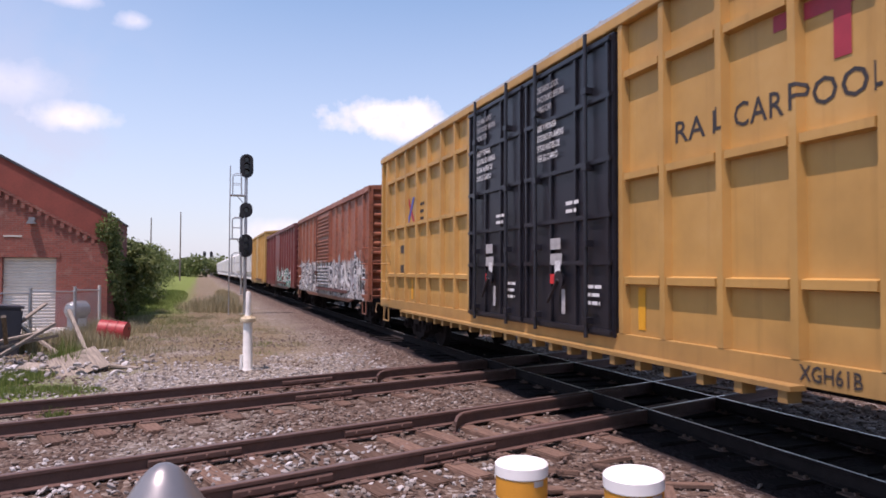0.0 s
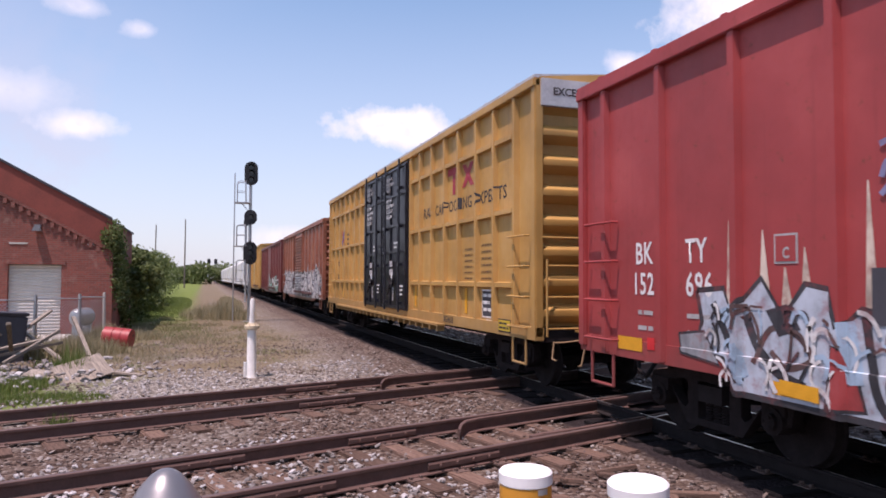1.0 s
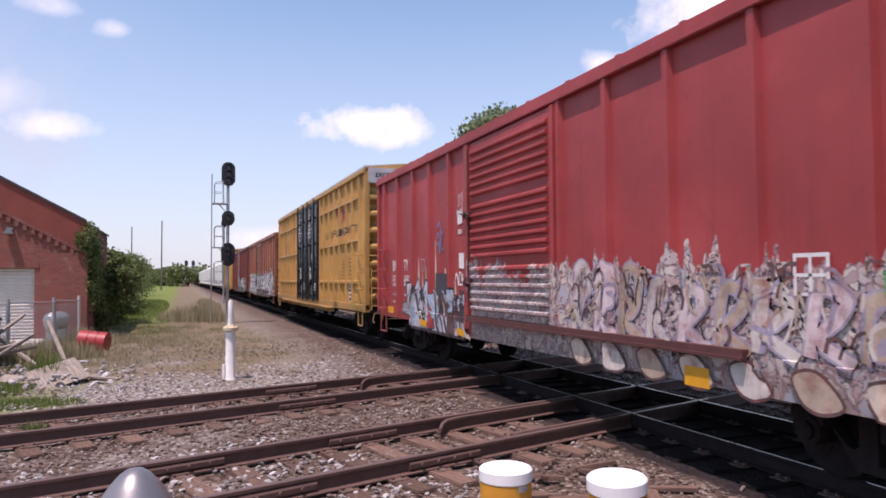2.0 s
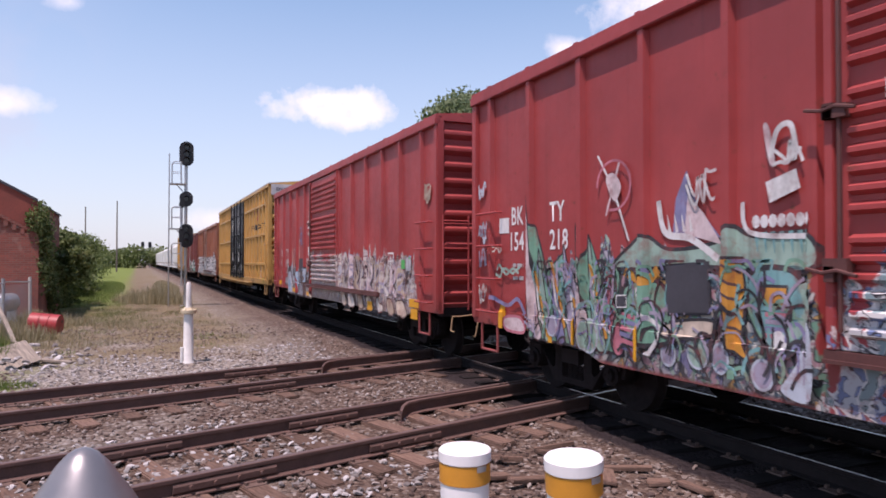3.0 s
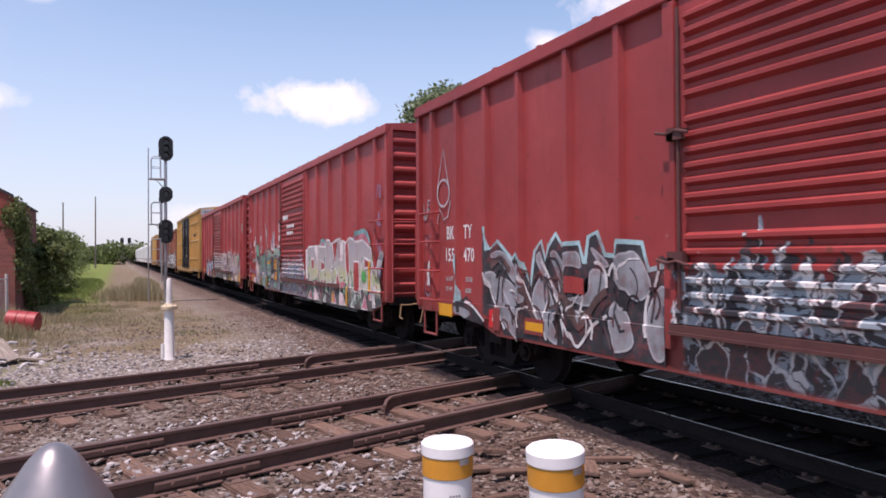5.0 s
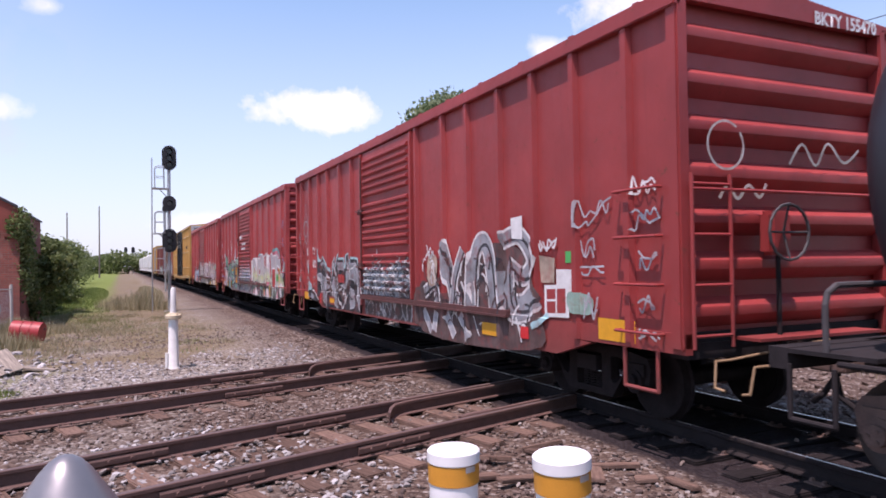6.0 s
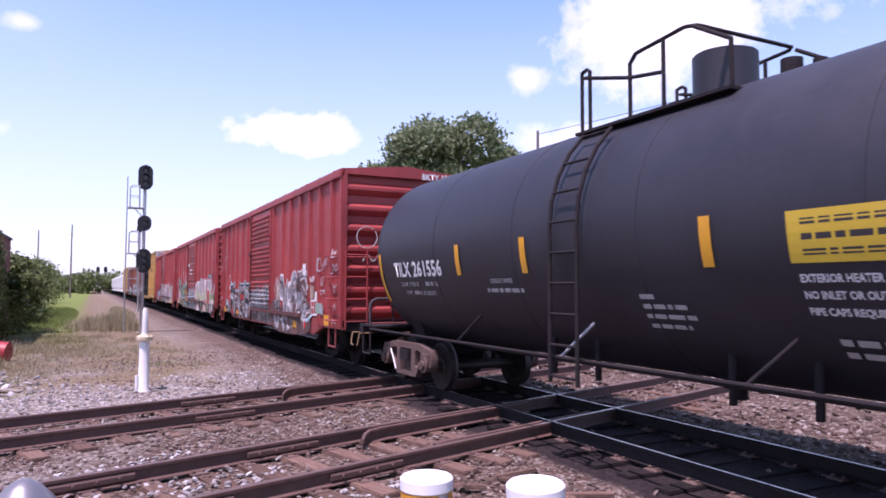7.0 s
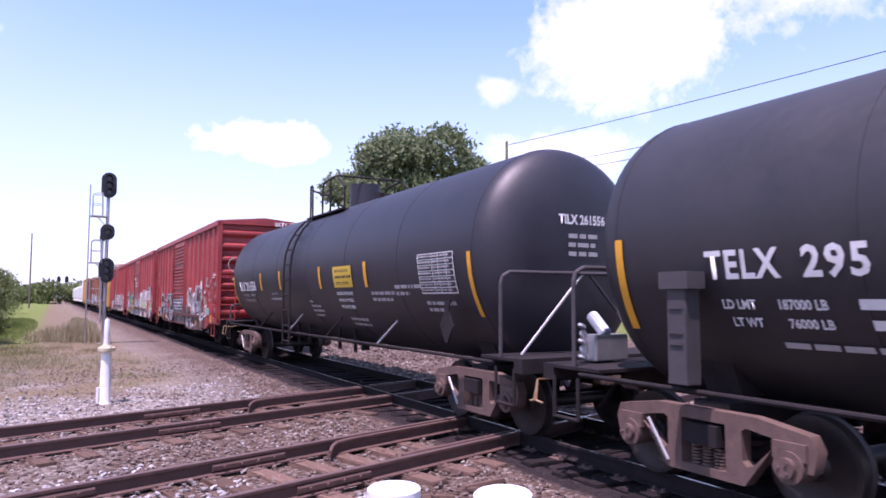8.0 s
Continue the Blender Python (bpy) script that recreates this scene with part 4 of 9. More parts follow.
def boxcar(name, label, mat_, rear, front, z1, ribs, door, plug=False, end_ribs=11, z0=1.0, deep=0.75, turning=True, detail=True, roofmat=None, group="boxcars of the train", rib_depth=0.09, sill_back=3.6, sill_front=3.0):
    """A boxcar standing at car space; +y leads. ribs: post places from the middle; door: (y0, y1)."""
    L, mid = front - rear, (front + rear) / 2
    car = thing(name, label, "freight car", group)
    CARS.append((car, mid))
    hw = 1.604
    sheet = hw - rib_depth
    bm = bmesh.new()
    bx(bm, -sheet + 0.025, sheet - 0.025, -L / 2 + 0.1, L / 2 - 0.1, z0, z0 + 0.1)
    part("floor", bm, M["under"], car)
    for s in (-1, 1):
        bm = bmesh.new()
        bx(bm, s * sheet - 0.02, s * sheet + 0.02, -L / 2 + 0.08, L / 2 - 0.08, z0, z1 - 0.02)
        part("side_sheet", bm, mat_, car)
    # roof: shallow gable with seams
    bm = bmesh.new()
    prism(bm, [(-hw, z1 - 0.03), (-hw, z1 + 0.015), (0, z1 + 0.17), (hw, z1 + 0.015), (hw, z1 - 0.03)], "y", -L / 2 + 0.01, L / 2 - 0.01)
    if detail:
        for i in range(14):
            y = -L / 2 + L * (i + 0.5) / 14
            prism(bm, [(-hw, z1 + 0.012), (-hw, z1 + 0.035), (0, z1 + 0.2), (hw, z1 + 0.035), (hw, z1 + 0.012), (0, z1 + 0.165)], "y", y - 0.04, y + 0.04)
    part("roof", bm, roofmat or mat_, car, "low gabled sheet steel roof")
    for s in (-1, 1):
        bm = bmesh.new()
        bx(bm, min(s * (sheet + 0.012), s * (hw + 0.02)), max(s * (sheet + 0.012), s * (hw + 0.02)), -L / 2, L / 2, z1 - 0.17, z1 - 0.035)
        part("top_chord", bm, mat_, car, bevel=0.012)
        bm = bmesh.new()
        dl, dr = door[0] - sill_back, door[1] + sill_front
        x_in, x_out = s * (sheet - 0.05), s * (hw - 0.004 if plug else sheet + 0.04)
        prism(bm, [(-L / 2 + 0.0, z0 + 0.1), (-L / 2, z0 - 0.1), (-L / 2 + 1.75, z0 - 0.1), (dl - 0.7, z0 - 0.12), (dl, deep), (dr, deep), (dr + 0.7, z0 - 0.12), (L / 2 - 1.75, z0 - 0.12), (L / 2, z0 - 0.12), (L / 2, z0 + 0.1)],
              "x", min(x_in, x_out), max(x_in, x_out))
        part("side_sill", bm, mat_, car, bevel=0.008)
        for y in ribs:
            wide = 0.16 if abs(y) > L / 2 - 0.4 else 0.085
            bm = bmesh.new()
            o, i = s * hw, s * (sheet + 0.015)
            prism(bm, [(i, y - wide * 0.8), (o, y - wide * 0.5), (o, y + wide * 0.5), (i, y + wide * 0.8)], "z", z0 + 0.105 if plug else z0 - 0.09, z1 - 0.175)
            part("side_post", bm, mat_, car)
        for e in (-1, 1):
            bm = bmesh.new()
            bx(bm, min(s * (hw - 0.16), s * (hw - 0.008)), max(s * (hw - 0.16), s * (hw - 0.008)), min(e * L / 2, e * (L / 2 - 0.16)), max(e * L / 2, e * (L / 2 - 0.16)), z0 - 0.06, z1 - 0.04)
            part("corner_post", bm, mat_, car, bevel=0.02)
    for s in (-1, 1):
        end_wall(car, mat_, L, z0, z1 - 0.05, end_ribs, s, depth=0.15 if end_ribs < 9 else 0.085, fill=0.56)
        bm = bmesh.new()
        prism(bm, [(-hw + 0.1, z1 - 0.1), (-hw + 0.1, z1 - 0.01), (0, z1 + 0.16), (hw - 0.1, z1 - 0.01), (hw - 0.1, z1 - 0.1)], "y", min(s * (L / 2 - 0.1), s * (L / 2 - 0.004)), max(s * (L / 2 - 0.1), s * (L / 2 - 0.004)))
        part("end_cap", bm, mat_, car)
    # running gear
    bm = bmesh.new()
    bx(bm, -0.2, 0.2, -L / 2 + 0.1, L / 2 - 0.1, 0.72, 1.0)
    for i in range(9):
        y = -L / 2 + 1.5 + i * (L - 3.0) / 8
        bx(bm, -1.4, 1.4, y - 0.06, y + 0.06, 0.86, 1.0)
    for s in (-1, 1):
        bx(bm, -1.45, 1.45, s * (L / 2 - 0.2) - 0.12, s * (L / 2 - 0.2) + 0.12, 0.84, 1.0)
    rod(bm, (0.5, 1.2, 0.72), (0.5, 2.6, 0.72), 0.2, 12)
    bx(bm, 0.3, 0.9, -1.8, -1.2, 0.5, 0.9)
    path_rod(bm, [(-0.6, -L / 2 + 2, 0.66), (-0.6, L / 2 - 2, 0.66)], 0.025)
    part("underframe", bm, M["under"], car, "black greasy steel underframe")
    for s in (-1, 1):
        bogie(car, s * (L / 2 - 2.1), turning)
        coupler(car, s * (L / 2 - 0.1), s)
    # doors
    for s in (-1, 1):
        y0, y1 = door
        if not plug:
            bm = bmesh.new()
            a, b = s * (sheet + 0.022), s * (hw - 0.012)
            bx(bm, min(a, b), max(a, b), y0, y1, z0 + 0.16, z1 - 0.2)
            d = part("door", bm, mat_, car, "ribbed sliding steel door", bevel=0.008)
            if detail:
                k = 0
                for z_lo, z_hi, n in ((z0 + 0.24, z0 + 1.05, 6), (z0 + 1.15, z0 + 2.15, 7), (z0 + 2.25, z1 - 0.32, 6)):
                    for i in range(n):
                        z = z_lo + (z_hi - z_lo) * (i + 0.5) / n
                        h = (z_hi - z_lo) / n * 0.36
                        bm = bmesh.new()
                        c, o = s * (hw - 0.014), s * (hw + 0.045)
                        prism(bm, [(c, z - h), (o, z - h * 0.35), (o, z + h * 0.35), (c, z + h)], "y", y0 + 0.12, y1 - 0.12)
                        part("door_rib", bm, mat_, d)
                bm = bmesh.new()
                rod(bm, (s * (hw + 0.05), y1 - 0.06, z0 + 0.3), (s * (hw + 0.05), y1 - 0.06, z1 - 0.3), 0.018)
                bx(bm, min(s * hw, s * (hw + 0.09)), max(s * hw, s * (hw + 0.09)), y1 - 0.14, y1 + 0.06, z0 + 0.75, z0 + 0.85)
                bx(bm, min(s * hw, s * (hw + 0.09)), max(s * hw, s * (hw + 0.09)), y1 - 0.14, y1 + 0.06, z0 + 1.9, z0 + 2.0)
                part("door_latch", bm, M["trackbrown"], d, "dark rusty locking bar")
                for z in (z0 + 0.72, z0 + 1.95):
                    bm = bmesh.new()
                    o = s * (hw + 0.09)
                    path_rod(bm, [(o, y1 + 0.2, z + 0.05), (o, y1 + 0.06, z + 0.02), (o, y1 - 0.06, z + 0.04), (o, y1 - 0.22, z)], 0.015, 6)
                    bx(bm, min(s * hw, o), max(s * hw, o), y1 - 0.03, y1 + 0.05, z - 0.05, z + 0.07)
                    part("latch_handle", bm, M["trackbrown"], d, "dark rusty latch handle")
            bm = bmesh.new()
            bx(bm, min(a, s * (hw + 0.05)), max(a, s * (hw + 0.05)), y0 - 3.5, y1 + 0.1, z0 + 0.055, z0 + 0.085)
            bx(bm, min(a, s * (hw + 0.03)), max(a, s * (hw + 0.03)), y0 - 3.5, y1 + 0.1, z0 + 0.0851, z0 + 0.155)
            part("door_track", bm, M["trackbrown"], car, "dark rusty door track")
            for k in (-1, 1):
                bm = bmesh.new()
                yy = y1 + 0.04 if k > 0 else y0 - 0.04
                bx(bm, min(a, s * (hw + 0.035)), max(a, s * (hw + 0.035)), yy - 0.04, yy + 0.04, z0 + 0.16, z1 - 0.2)
                part("door_post", bm, mat_, car, bevel=0.008)
    if detail:
        rz = [z0 + 0.08 + 0.49 * i for i in range(4)]
        for e in (-1, 1):
            ladder(car, mat_, -hw - 0.05, e * (L / 2 - 0.92), e * (L / 2 - 0.28), rz)
            bm = bmesh.new()
            ya, yb = e * (L / 2 - 0.85), e * (L / 2 - 0.35)
            path_rod(bm, [(-hw + 0.02, ya, z0 - 0.1), (-hw + 0.02, ya, z0 - 0.5), (-hw + 0.02, yb, z0 - 0.5), (-hw + 0.02, yb, z0 - 0.1)], 0.022)
            part("step_stirrup", bm, mat_, car, "bent steel sill step")
        ladder(car, mat_, -L / 2 - 0.06, -1.42 if plug else -1.5, -0.84 if plug else -1.0, rz[:3] if plug else rz, along="x", stiles=True)
        bm = bmesh.new()
        path_rod(bm, [(-1.5, -L / 2 - 0.06, z0 + 1.5), (1.3, -L / 2 - 0.06, z0 + 1.5)], 0.018)
        part("end_handrail", bm, mat_, car)
        bm = bmesh.new()
        bx(bm, -0.9, 0.9, -L / 2 - 0.3, -L / 2, z0 + 0.02, z0 + 0.05)
        part("crossover_platform", bm, mat_, car, "steel end platform")
    if detail and not plug:
        bm = bmesh.new()
        bx(bm, -0.55, -0.25, -L / 2 - 0.16, -L / 2 + 0.02, z0 + 0.85, z0 + 1.3)
        housing = part("brake_housing", bm, mat_, car, "hand brake gear box", bevel=0.04)
        bm = bmesh.new()
        ring_ = [(-0.4 + 0.28 * math.cos(k * math.pi / 8), -L / 2 - 0.24, z0 + 1.08 + 0.28 * math.sin(k * math.pi / 8)) for k in range(17)]
        path_rod(bm, ring_, 0.016, 6)
        for k in range(0, 16, 4):
            rod(bm, (-0.4, -L / 2 - 0.17, z0 + 1.08), ring_[k], 0.012, 6)
        part("brake_wheel", bm, M["bracket"], housing, "round hand brake wheel")
        bm = bmesh.new()
        rod(bm, (-0.4, -L / 2 - 0.1, z0 + 0.86), (-0.4, -L / 2 - 0.1, z0 - 0.1), 0.025)
        part("brake_rod", bm, M["under"], car)
    return car


def red_marks(car, gap, first, second, y0, big, seed, up=0.0, load=""):
    """White reporting marks and stencils on the side of a red boxcar."""
    for text, y, z in (("BK", y0, 2.02 + up), ("TY", y0 - gap, 2.02 + up), (first, y0 + 0.06, 1.66 + up), (second, y0 - gap, 1.66 + up)):
        on_side("lettering", letters(text, big, 0.76, 1.06, 0.016), M["white"], car, y, z, label="white stencilled letters")
    if load:
        for k, (word, value) in enumerate((("LD LMT", load[0]), ("LT WT", load[1]))):
            on_side("lettering", letters(word, 0.1, 0.8), M["dimwhite"], car, y0 + 0.02, 1.42 - 0.17 * k)
            on_side("lettering", letters(value, 0.1, 0.8), M["dimwhite"], car, y0 - gap - 0.05, 1.42 - 0.17 * k)
    else:
        on_side("stencil", bars((0.3, 0.3), 0.05, 0.13, seed), M["dimwhite"], car, y0 - 0.05, 1.42 + up)
        on_side("stencil", bars((0.36, 0.3), 0.05, 0.13, seed + 1), M["dimwhite"], car, y0 - gap - 0.02, 1.42 + up)


def ribbon(bm, pts, w, x, ease=True):
    """A sprayed line of width w through (y, z) points, on the plane x."""
    if ease and len(pts) > 2:
        fine = []
        P = [pts[0]] + list(pts) + [pts[-1]]
        for a, b, c, d in zip(P, P[1:], P[2:], P[3:]):
            for i in range(5):
                t = i / 5
                fine.append(tuple(0.5 * (2 * b[q] + (c[q] - a[q]) * t + (2 * a[q] - 5 * b[q] + 4 * c[q] - d[q]) * t * t + (3 * b[q] - a[q] - 3 * c[q] + d[q]) * t ** 3) for q in (0, 1)))
        pts = fine + [pts[-1]]
    rows = []
    for i, p in enumerate(pts):
        a, b = pts[max(0, i - 1)], pts[min(len(pts) - 1, i + 1)]
        d = Vector((b[0] - a[0], b[1] - a[1]))
        n = Vector((-d.y, d.x)).normalized() * w / 2 if d.length > 1e-6 else Vector((0, w / 2))
        rows.append([(x, p[0] + n.x, p[1] + n.y), (x, p[0] - n.x, p[1] - n.y)])
    loft(bm, rows, closed=False)


def sprayed_letters(car, y0, y1, z0, z1, n, fills, outline, seed, x=-1.539, fat=0.17, inner=None):
    """Wild sprayed letter shapes that cannot be read: fat bent strokes with an outline, from y0 towards the rear."""
    r = random.Random(seed)
    w = (y0 - y1) / n
    for i in range(n):
        ya, yb = y0 - i * w, y0 - (i + 1) * w
        H = z1 - z0
        strokes = []
        stem = ya - w * r.uniform(0.15, 0.4)
        strokes.append([(stem + r.uniform(-0.08, 0.08), z0), (stem + r.uniform(-0.1, 0.1), z0 + H * 0.5), (stem + r.uniform(-0.15, 0.15), z1 * 1.0 + r.uniform(-0.1, 0.12))])
        for k in range(r.choice((1, 2, 2))):
            za, zb, zc = (z0 + H * r.uniform(0, 1) for _ in range(3))
            strokes.append([(ya - w * r.uniform(0.1, 0.5), za), (yb + w * r.uniform(-0.05, 0.3), zb), (ya - w * r.uniform(0.3, 0.8), zc), (yb + w * r.uniform(-0.1, 0.3), z0 + H * r.uniform(0, 0.9))][: r.choice((3, 4))])
        lay = x - 0.008 - 0.004 * (i % 3)
        bm = bmesh.new()
        for q in strokes:
            ribbon(bm, q, fat * 1.5, lay)
        part("sprayed_outline", bm, outline, car)
        bm = bmesh.new()
        for q in strokes:
            ribbon(bm, q, fat, lay - 0.002)
        part("sprayed_letter", bm, fills[i % len(fills)], car)
        if inner:
            bm = bmesh.new()
            for q in strokes[1:]:
                ribbon(bm, [(p[0] + 0.03, p[1] + 0.03) for p in q], fat * 0.28, lay - 0.003)
            part("sprayed_shadow", bm, inner, car)


RIBS_A = [7.42, 6.28, 5.10, 3.96, 2.81, 1.93, -1.44, -2.57, -3.74, -4.95, -6.08, -7.26]
RIBS_B = [7.36, 6.43, 5.48, 4.55, 3.45, 2.5, 1.75, -1.45, -2.6, -3.5, -4.5, -5.4, -6.3, -7.25]
red1 = boxcar("boxcar", "faded red boxcar with ribbed door and pale sprayed letters", M["red_one"], 20.79, 36.92, 4.45, RIBS_A, (-1.30, 1.72), sill_back=5.0)
red_marks(red1, 0.92, "152", "696", 6.80, 0.36, 1)
on_side("placard", patch(0.27, 0.27), M["dimwhite"], red1, 4.64, 1.98)
on_side("lettering", letters("C", 0.14, 0.8), M["dimwhite"], red1, 4.54, 2.03, x=-1.547)
on_side("placard", patch(0.23, 0.23), M["red_one"], red1, 4.62, 2.0, x=-1.544)
on_side("placard", patch(0.36, 0.36), M["white"], red1, -5.32, 1.66, x=-1.556)
on_side("placard", patch(0.29, 0.29), M["red_one"], red1, -5.355, 1.695, x=-1.559)
on_side("placard", patch(0.03, 0.29), M["white"], red1, -5.48, 1.695, x=-1.561)
on_side("placard", patch(0.29, 0.03), M["white"], red1, -5.355, 1.82, x=-1.561)
on_side("placard", patch(0.5, 0.16), M["reflect"], red1, 7.15, 0.98, x=-1.560, label="orange reflective patch")
on_side("placard", patch(0.42, 0.12), M["reflect"], red1, 4.66, 0.80, x=-1.560, label="orange reflective patch")
on_side("placard", patch(0.5, 0.16), M["reflect"], red1, -6.6, 0.94, x=-1.560, label="orange reflective patch")
on_side("placard", patch(0.15, 0.15), M["green"], red1, -6.5, 1.78, x=-1.556)
on_side("placard", patch(0.14, 0.14), M["signred"], red1, 6.55, 1.02, x=-1.560)

red2 = boxcar("boxcar", "faded red boxcar with bright sprayed mural", M["red_two"], 3.33, 19.38, 4.45, RIBS_A, (-1.30, 1.72), deep=0.66, sill_back=5.7)
red_marks(red2, 1.02, "154", "218", 6.85, 0.36, 3, 0.33)
on_side("placard", patch(0.29, 0.22), M["white"], red2, 7.2, 2.24)
on_side("placard", patch(0.14, 0.32), M["reflect"], red2, 7.13, 0.89, x=-1.560, label="orange reflective patch")
for yy in (5.85, 4.95, -2.6, -3.6):
    on_side("placard", patch(0.1, 0.26), M["reflect"], red2, yy, 0.78, x=-1.560, label="orange reflective patch")
for yy in (-6.95,):
    on_side("placard", patch(0.14, 0.7), M["reflect"], red2, yy, 1.15, x=-1.556, label="orange reflective patch")
on_side("stencil", bars((1.0, 0.85), 0.09, 0.12, 5), M["white"], red2, 0.75, 2.72, x=-1.652)
on_side("stencil", bars((0.7,), 0.14, 0.1, 6), M["white"], red2, 1.3, 2.98, x=-1.652)

red3 = boxcar("boxcar", "dull red boxcar with grey and black mural", M["red_three"], -14.21, 1.85, 4.45, RIBS_B, (-1.25, 1.6), end_ribs=7, deep=0.68, sill_back=4.6, sill_front=3.6)
red_marks(red3, 0.62, "155", "470", 6.88, 0.30, 8, 0.075, ("157700", "62300"))
on_side("placard", patch(0.52, 0.2), M["reflect"], red3, 7.16, 0.84, x=-1.560, label="orange reflective patch")
on_side("placard", patch(0.62, 0.24), M["reflect"], red3, -6.7, 0.94, x=-1.560, label="orange reflective patch")
on_side("placard", patch(0.2, 0.26), M["signred"], red3, 5.42, 0.79, x=-1.560)
on_side("placard", patch(0.32, 0.34), M["white"], red3, -5.85, 1.38)
on_side("placard", patch(0.14, 0.14), M["green"], red3, -6.05, 1.8)
m_ = letters("BKTY 155470", 0.2, 0.9)
m_.transform(Matrix.Translation((0.35, -8.03 - 0.012, 4.34)) @ END)
m_.materials.append(M["white"])
tagged(new("lettering", m_), "white stencilled letters").parent = red3

# ---- sprayed paintings on the red cars ----
def drape(car, name, me, mat_, y0, z0, posts, sheet, crest, wide, lift=0.0, label="", sill=None):
    """Lay flat artwork (u towards the rear, v up) on a ribbed side: it follows the posts and the sill."""
    bm = bmesh.new()
    bm.from_mesh(me)
    bmesh.ops.triangulate(bm, faces=bm.faces[:])
    bmesh.ops.transform(bm, matrix=Matrix.Translation((0, y0, z0)) @ SIDE, verts=bm.verts)
    ys = [v.co.y for v in bm.verts]
    for p in posts:
        w = wide * 1.88 if abs(p) > 7.3 and sill else wide
        for d in (-w * 0.8, -w * 0.5, w * 0.5, w * 0.8):
            if min(ys) < p + d < max(ys):
                bmesh.ops.bisect_plane(bm, geom=bm.verts[:] + bm.edges[:] + bm.faces[:], plane_co=(0, p + d, 0), plane_no=(0, 1, 0))
    if sill:
        for z in (sill, sill + 0.008):
            bmesh.ops.bisect_plane(bm, geom=bm.verts[:] + bm.edges[:] + bm.faces[:], plane_co=(0, 0, z), plane_no=(0, 0, 1))
    for v in bm.verts:
        x = sheet
        for p in posts:
            w = wide * 1.88 if abs(p) > 7.3 and sill else wide
            d = abs(v.co.y - p)
            x = max(x, crest - (crest - sheet) * min(1.0, max(0.0, (d - w * 0.5) / (w * 0.3))))
        if sill and v.co.z < sill + 0.004:
            x = max(x, sheet + 0.02)
        v.co.x = -x - lift
    out = bpy.data.meshes.new(name)
    bm.to_mesh(out)
    bm.free()
    out.materials.append(mat_)
    ob = new(name, out)
    ob.parent = car
    return tagged(ob, label, kind="stuff" if name in ("stencil", "sprayed_scrawl") else "")


def mural_wash():
    """Sprayed fill that runs from grey above through lime to a spotted dark band below."""
    n = Nodes("sprayed grey, lime and black")
    x, y, z = n.axes()
    h = n.math("ADD", z, n.math("MULTIPLY", n.math("SUBTRACT", n.noise(2.2, 4), 0.5), 0.5))
    col = n.ramp(n.math("DIVIDE", n.math("SUBTRACT", h, 0.6), 1.6, True), [(0.0, (0.06, 0.06, 0.065)), (0.26, (0.12, 0.14, 0.12)), (0.33, (0.5, 0.52, 0.46)), (0.5, (0.46, 0.5, 0.26)), (0.62, (0.44, 0.43, 0.42)), (1.0, (0.36, 0.34, 0.36))])
    blot = n.math("MULTIPLY", n.window(n.voronoi(4.5), 0.3, 0.24), n.window(h, 1.65, 1.4))
    col = n.mix(blot, col, n.ramp(n.noise(3, 2), [(0.45, (0.14, 0.32, 0.22)), (0.55, (0.03, 0.03, 0.035))], True))
    return n.done(n.mix(n.math("MULTIPLY", n.noise(9, 5), 0.25), col, (0.2, 0.1, 0.09)), 0.6)


M["wash"] = mural_wash()
for key_, c_ in (("aqua", (0.34, 0.56, 0.58)), ("steel", (0.26, 0.275, 0.29)), ("ice", (0.42, 0.48, 0.54)), ("cream", (0.6, 0.5, 0.4)), ("sage", (0.14, 0.32, 0.23)), ("lilac", (0.32, 0.29, 0.37)),
                 ("rose", (0.5, 0.16, 0.2)), ("orange", (0.6, 0.27, 0.04)), ("umber", (0.1, 0.06, 0.055)), ("mauve", (0.2, 0.2, 0.34)), ("mint", (0.26, 0.4, 0.33)), ("oxide", RED)):
    M["sp_" + key_] = spray("worn spray paint " + key_, c_)


def eased(pts, closed):
    """Points of a soft curve through the given ones."""
    n = len(pts)
    if n < 3:
        return list(pts)
    at = (lambda i: pts[i % n]) if closed else (lambda i: pts[min(n - 1, max(0, i))])
    out = []
    for i in range(n if closed else n - 1):
        a, b, c, d = at(i - 1), at(i), at(i + 1), at(i + 2)
        for k in range(5):
            t = k / 5
            out.append(tuple(0.5 * (2 * b[q] + (c[q] - a[q]) * t + (2 * a[q] - 5 * b[q] + 4 * c[q] - d[q]) * t * t + (3 * b[q] - a[q] - 3 * c[q] + d[q]) * t ** 3) for q in (0, 1)))
    return out if closed else out + [pts[-1]]


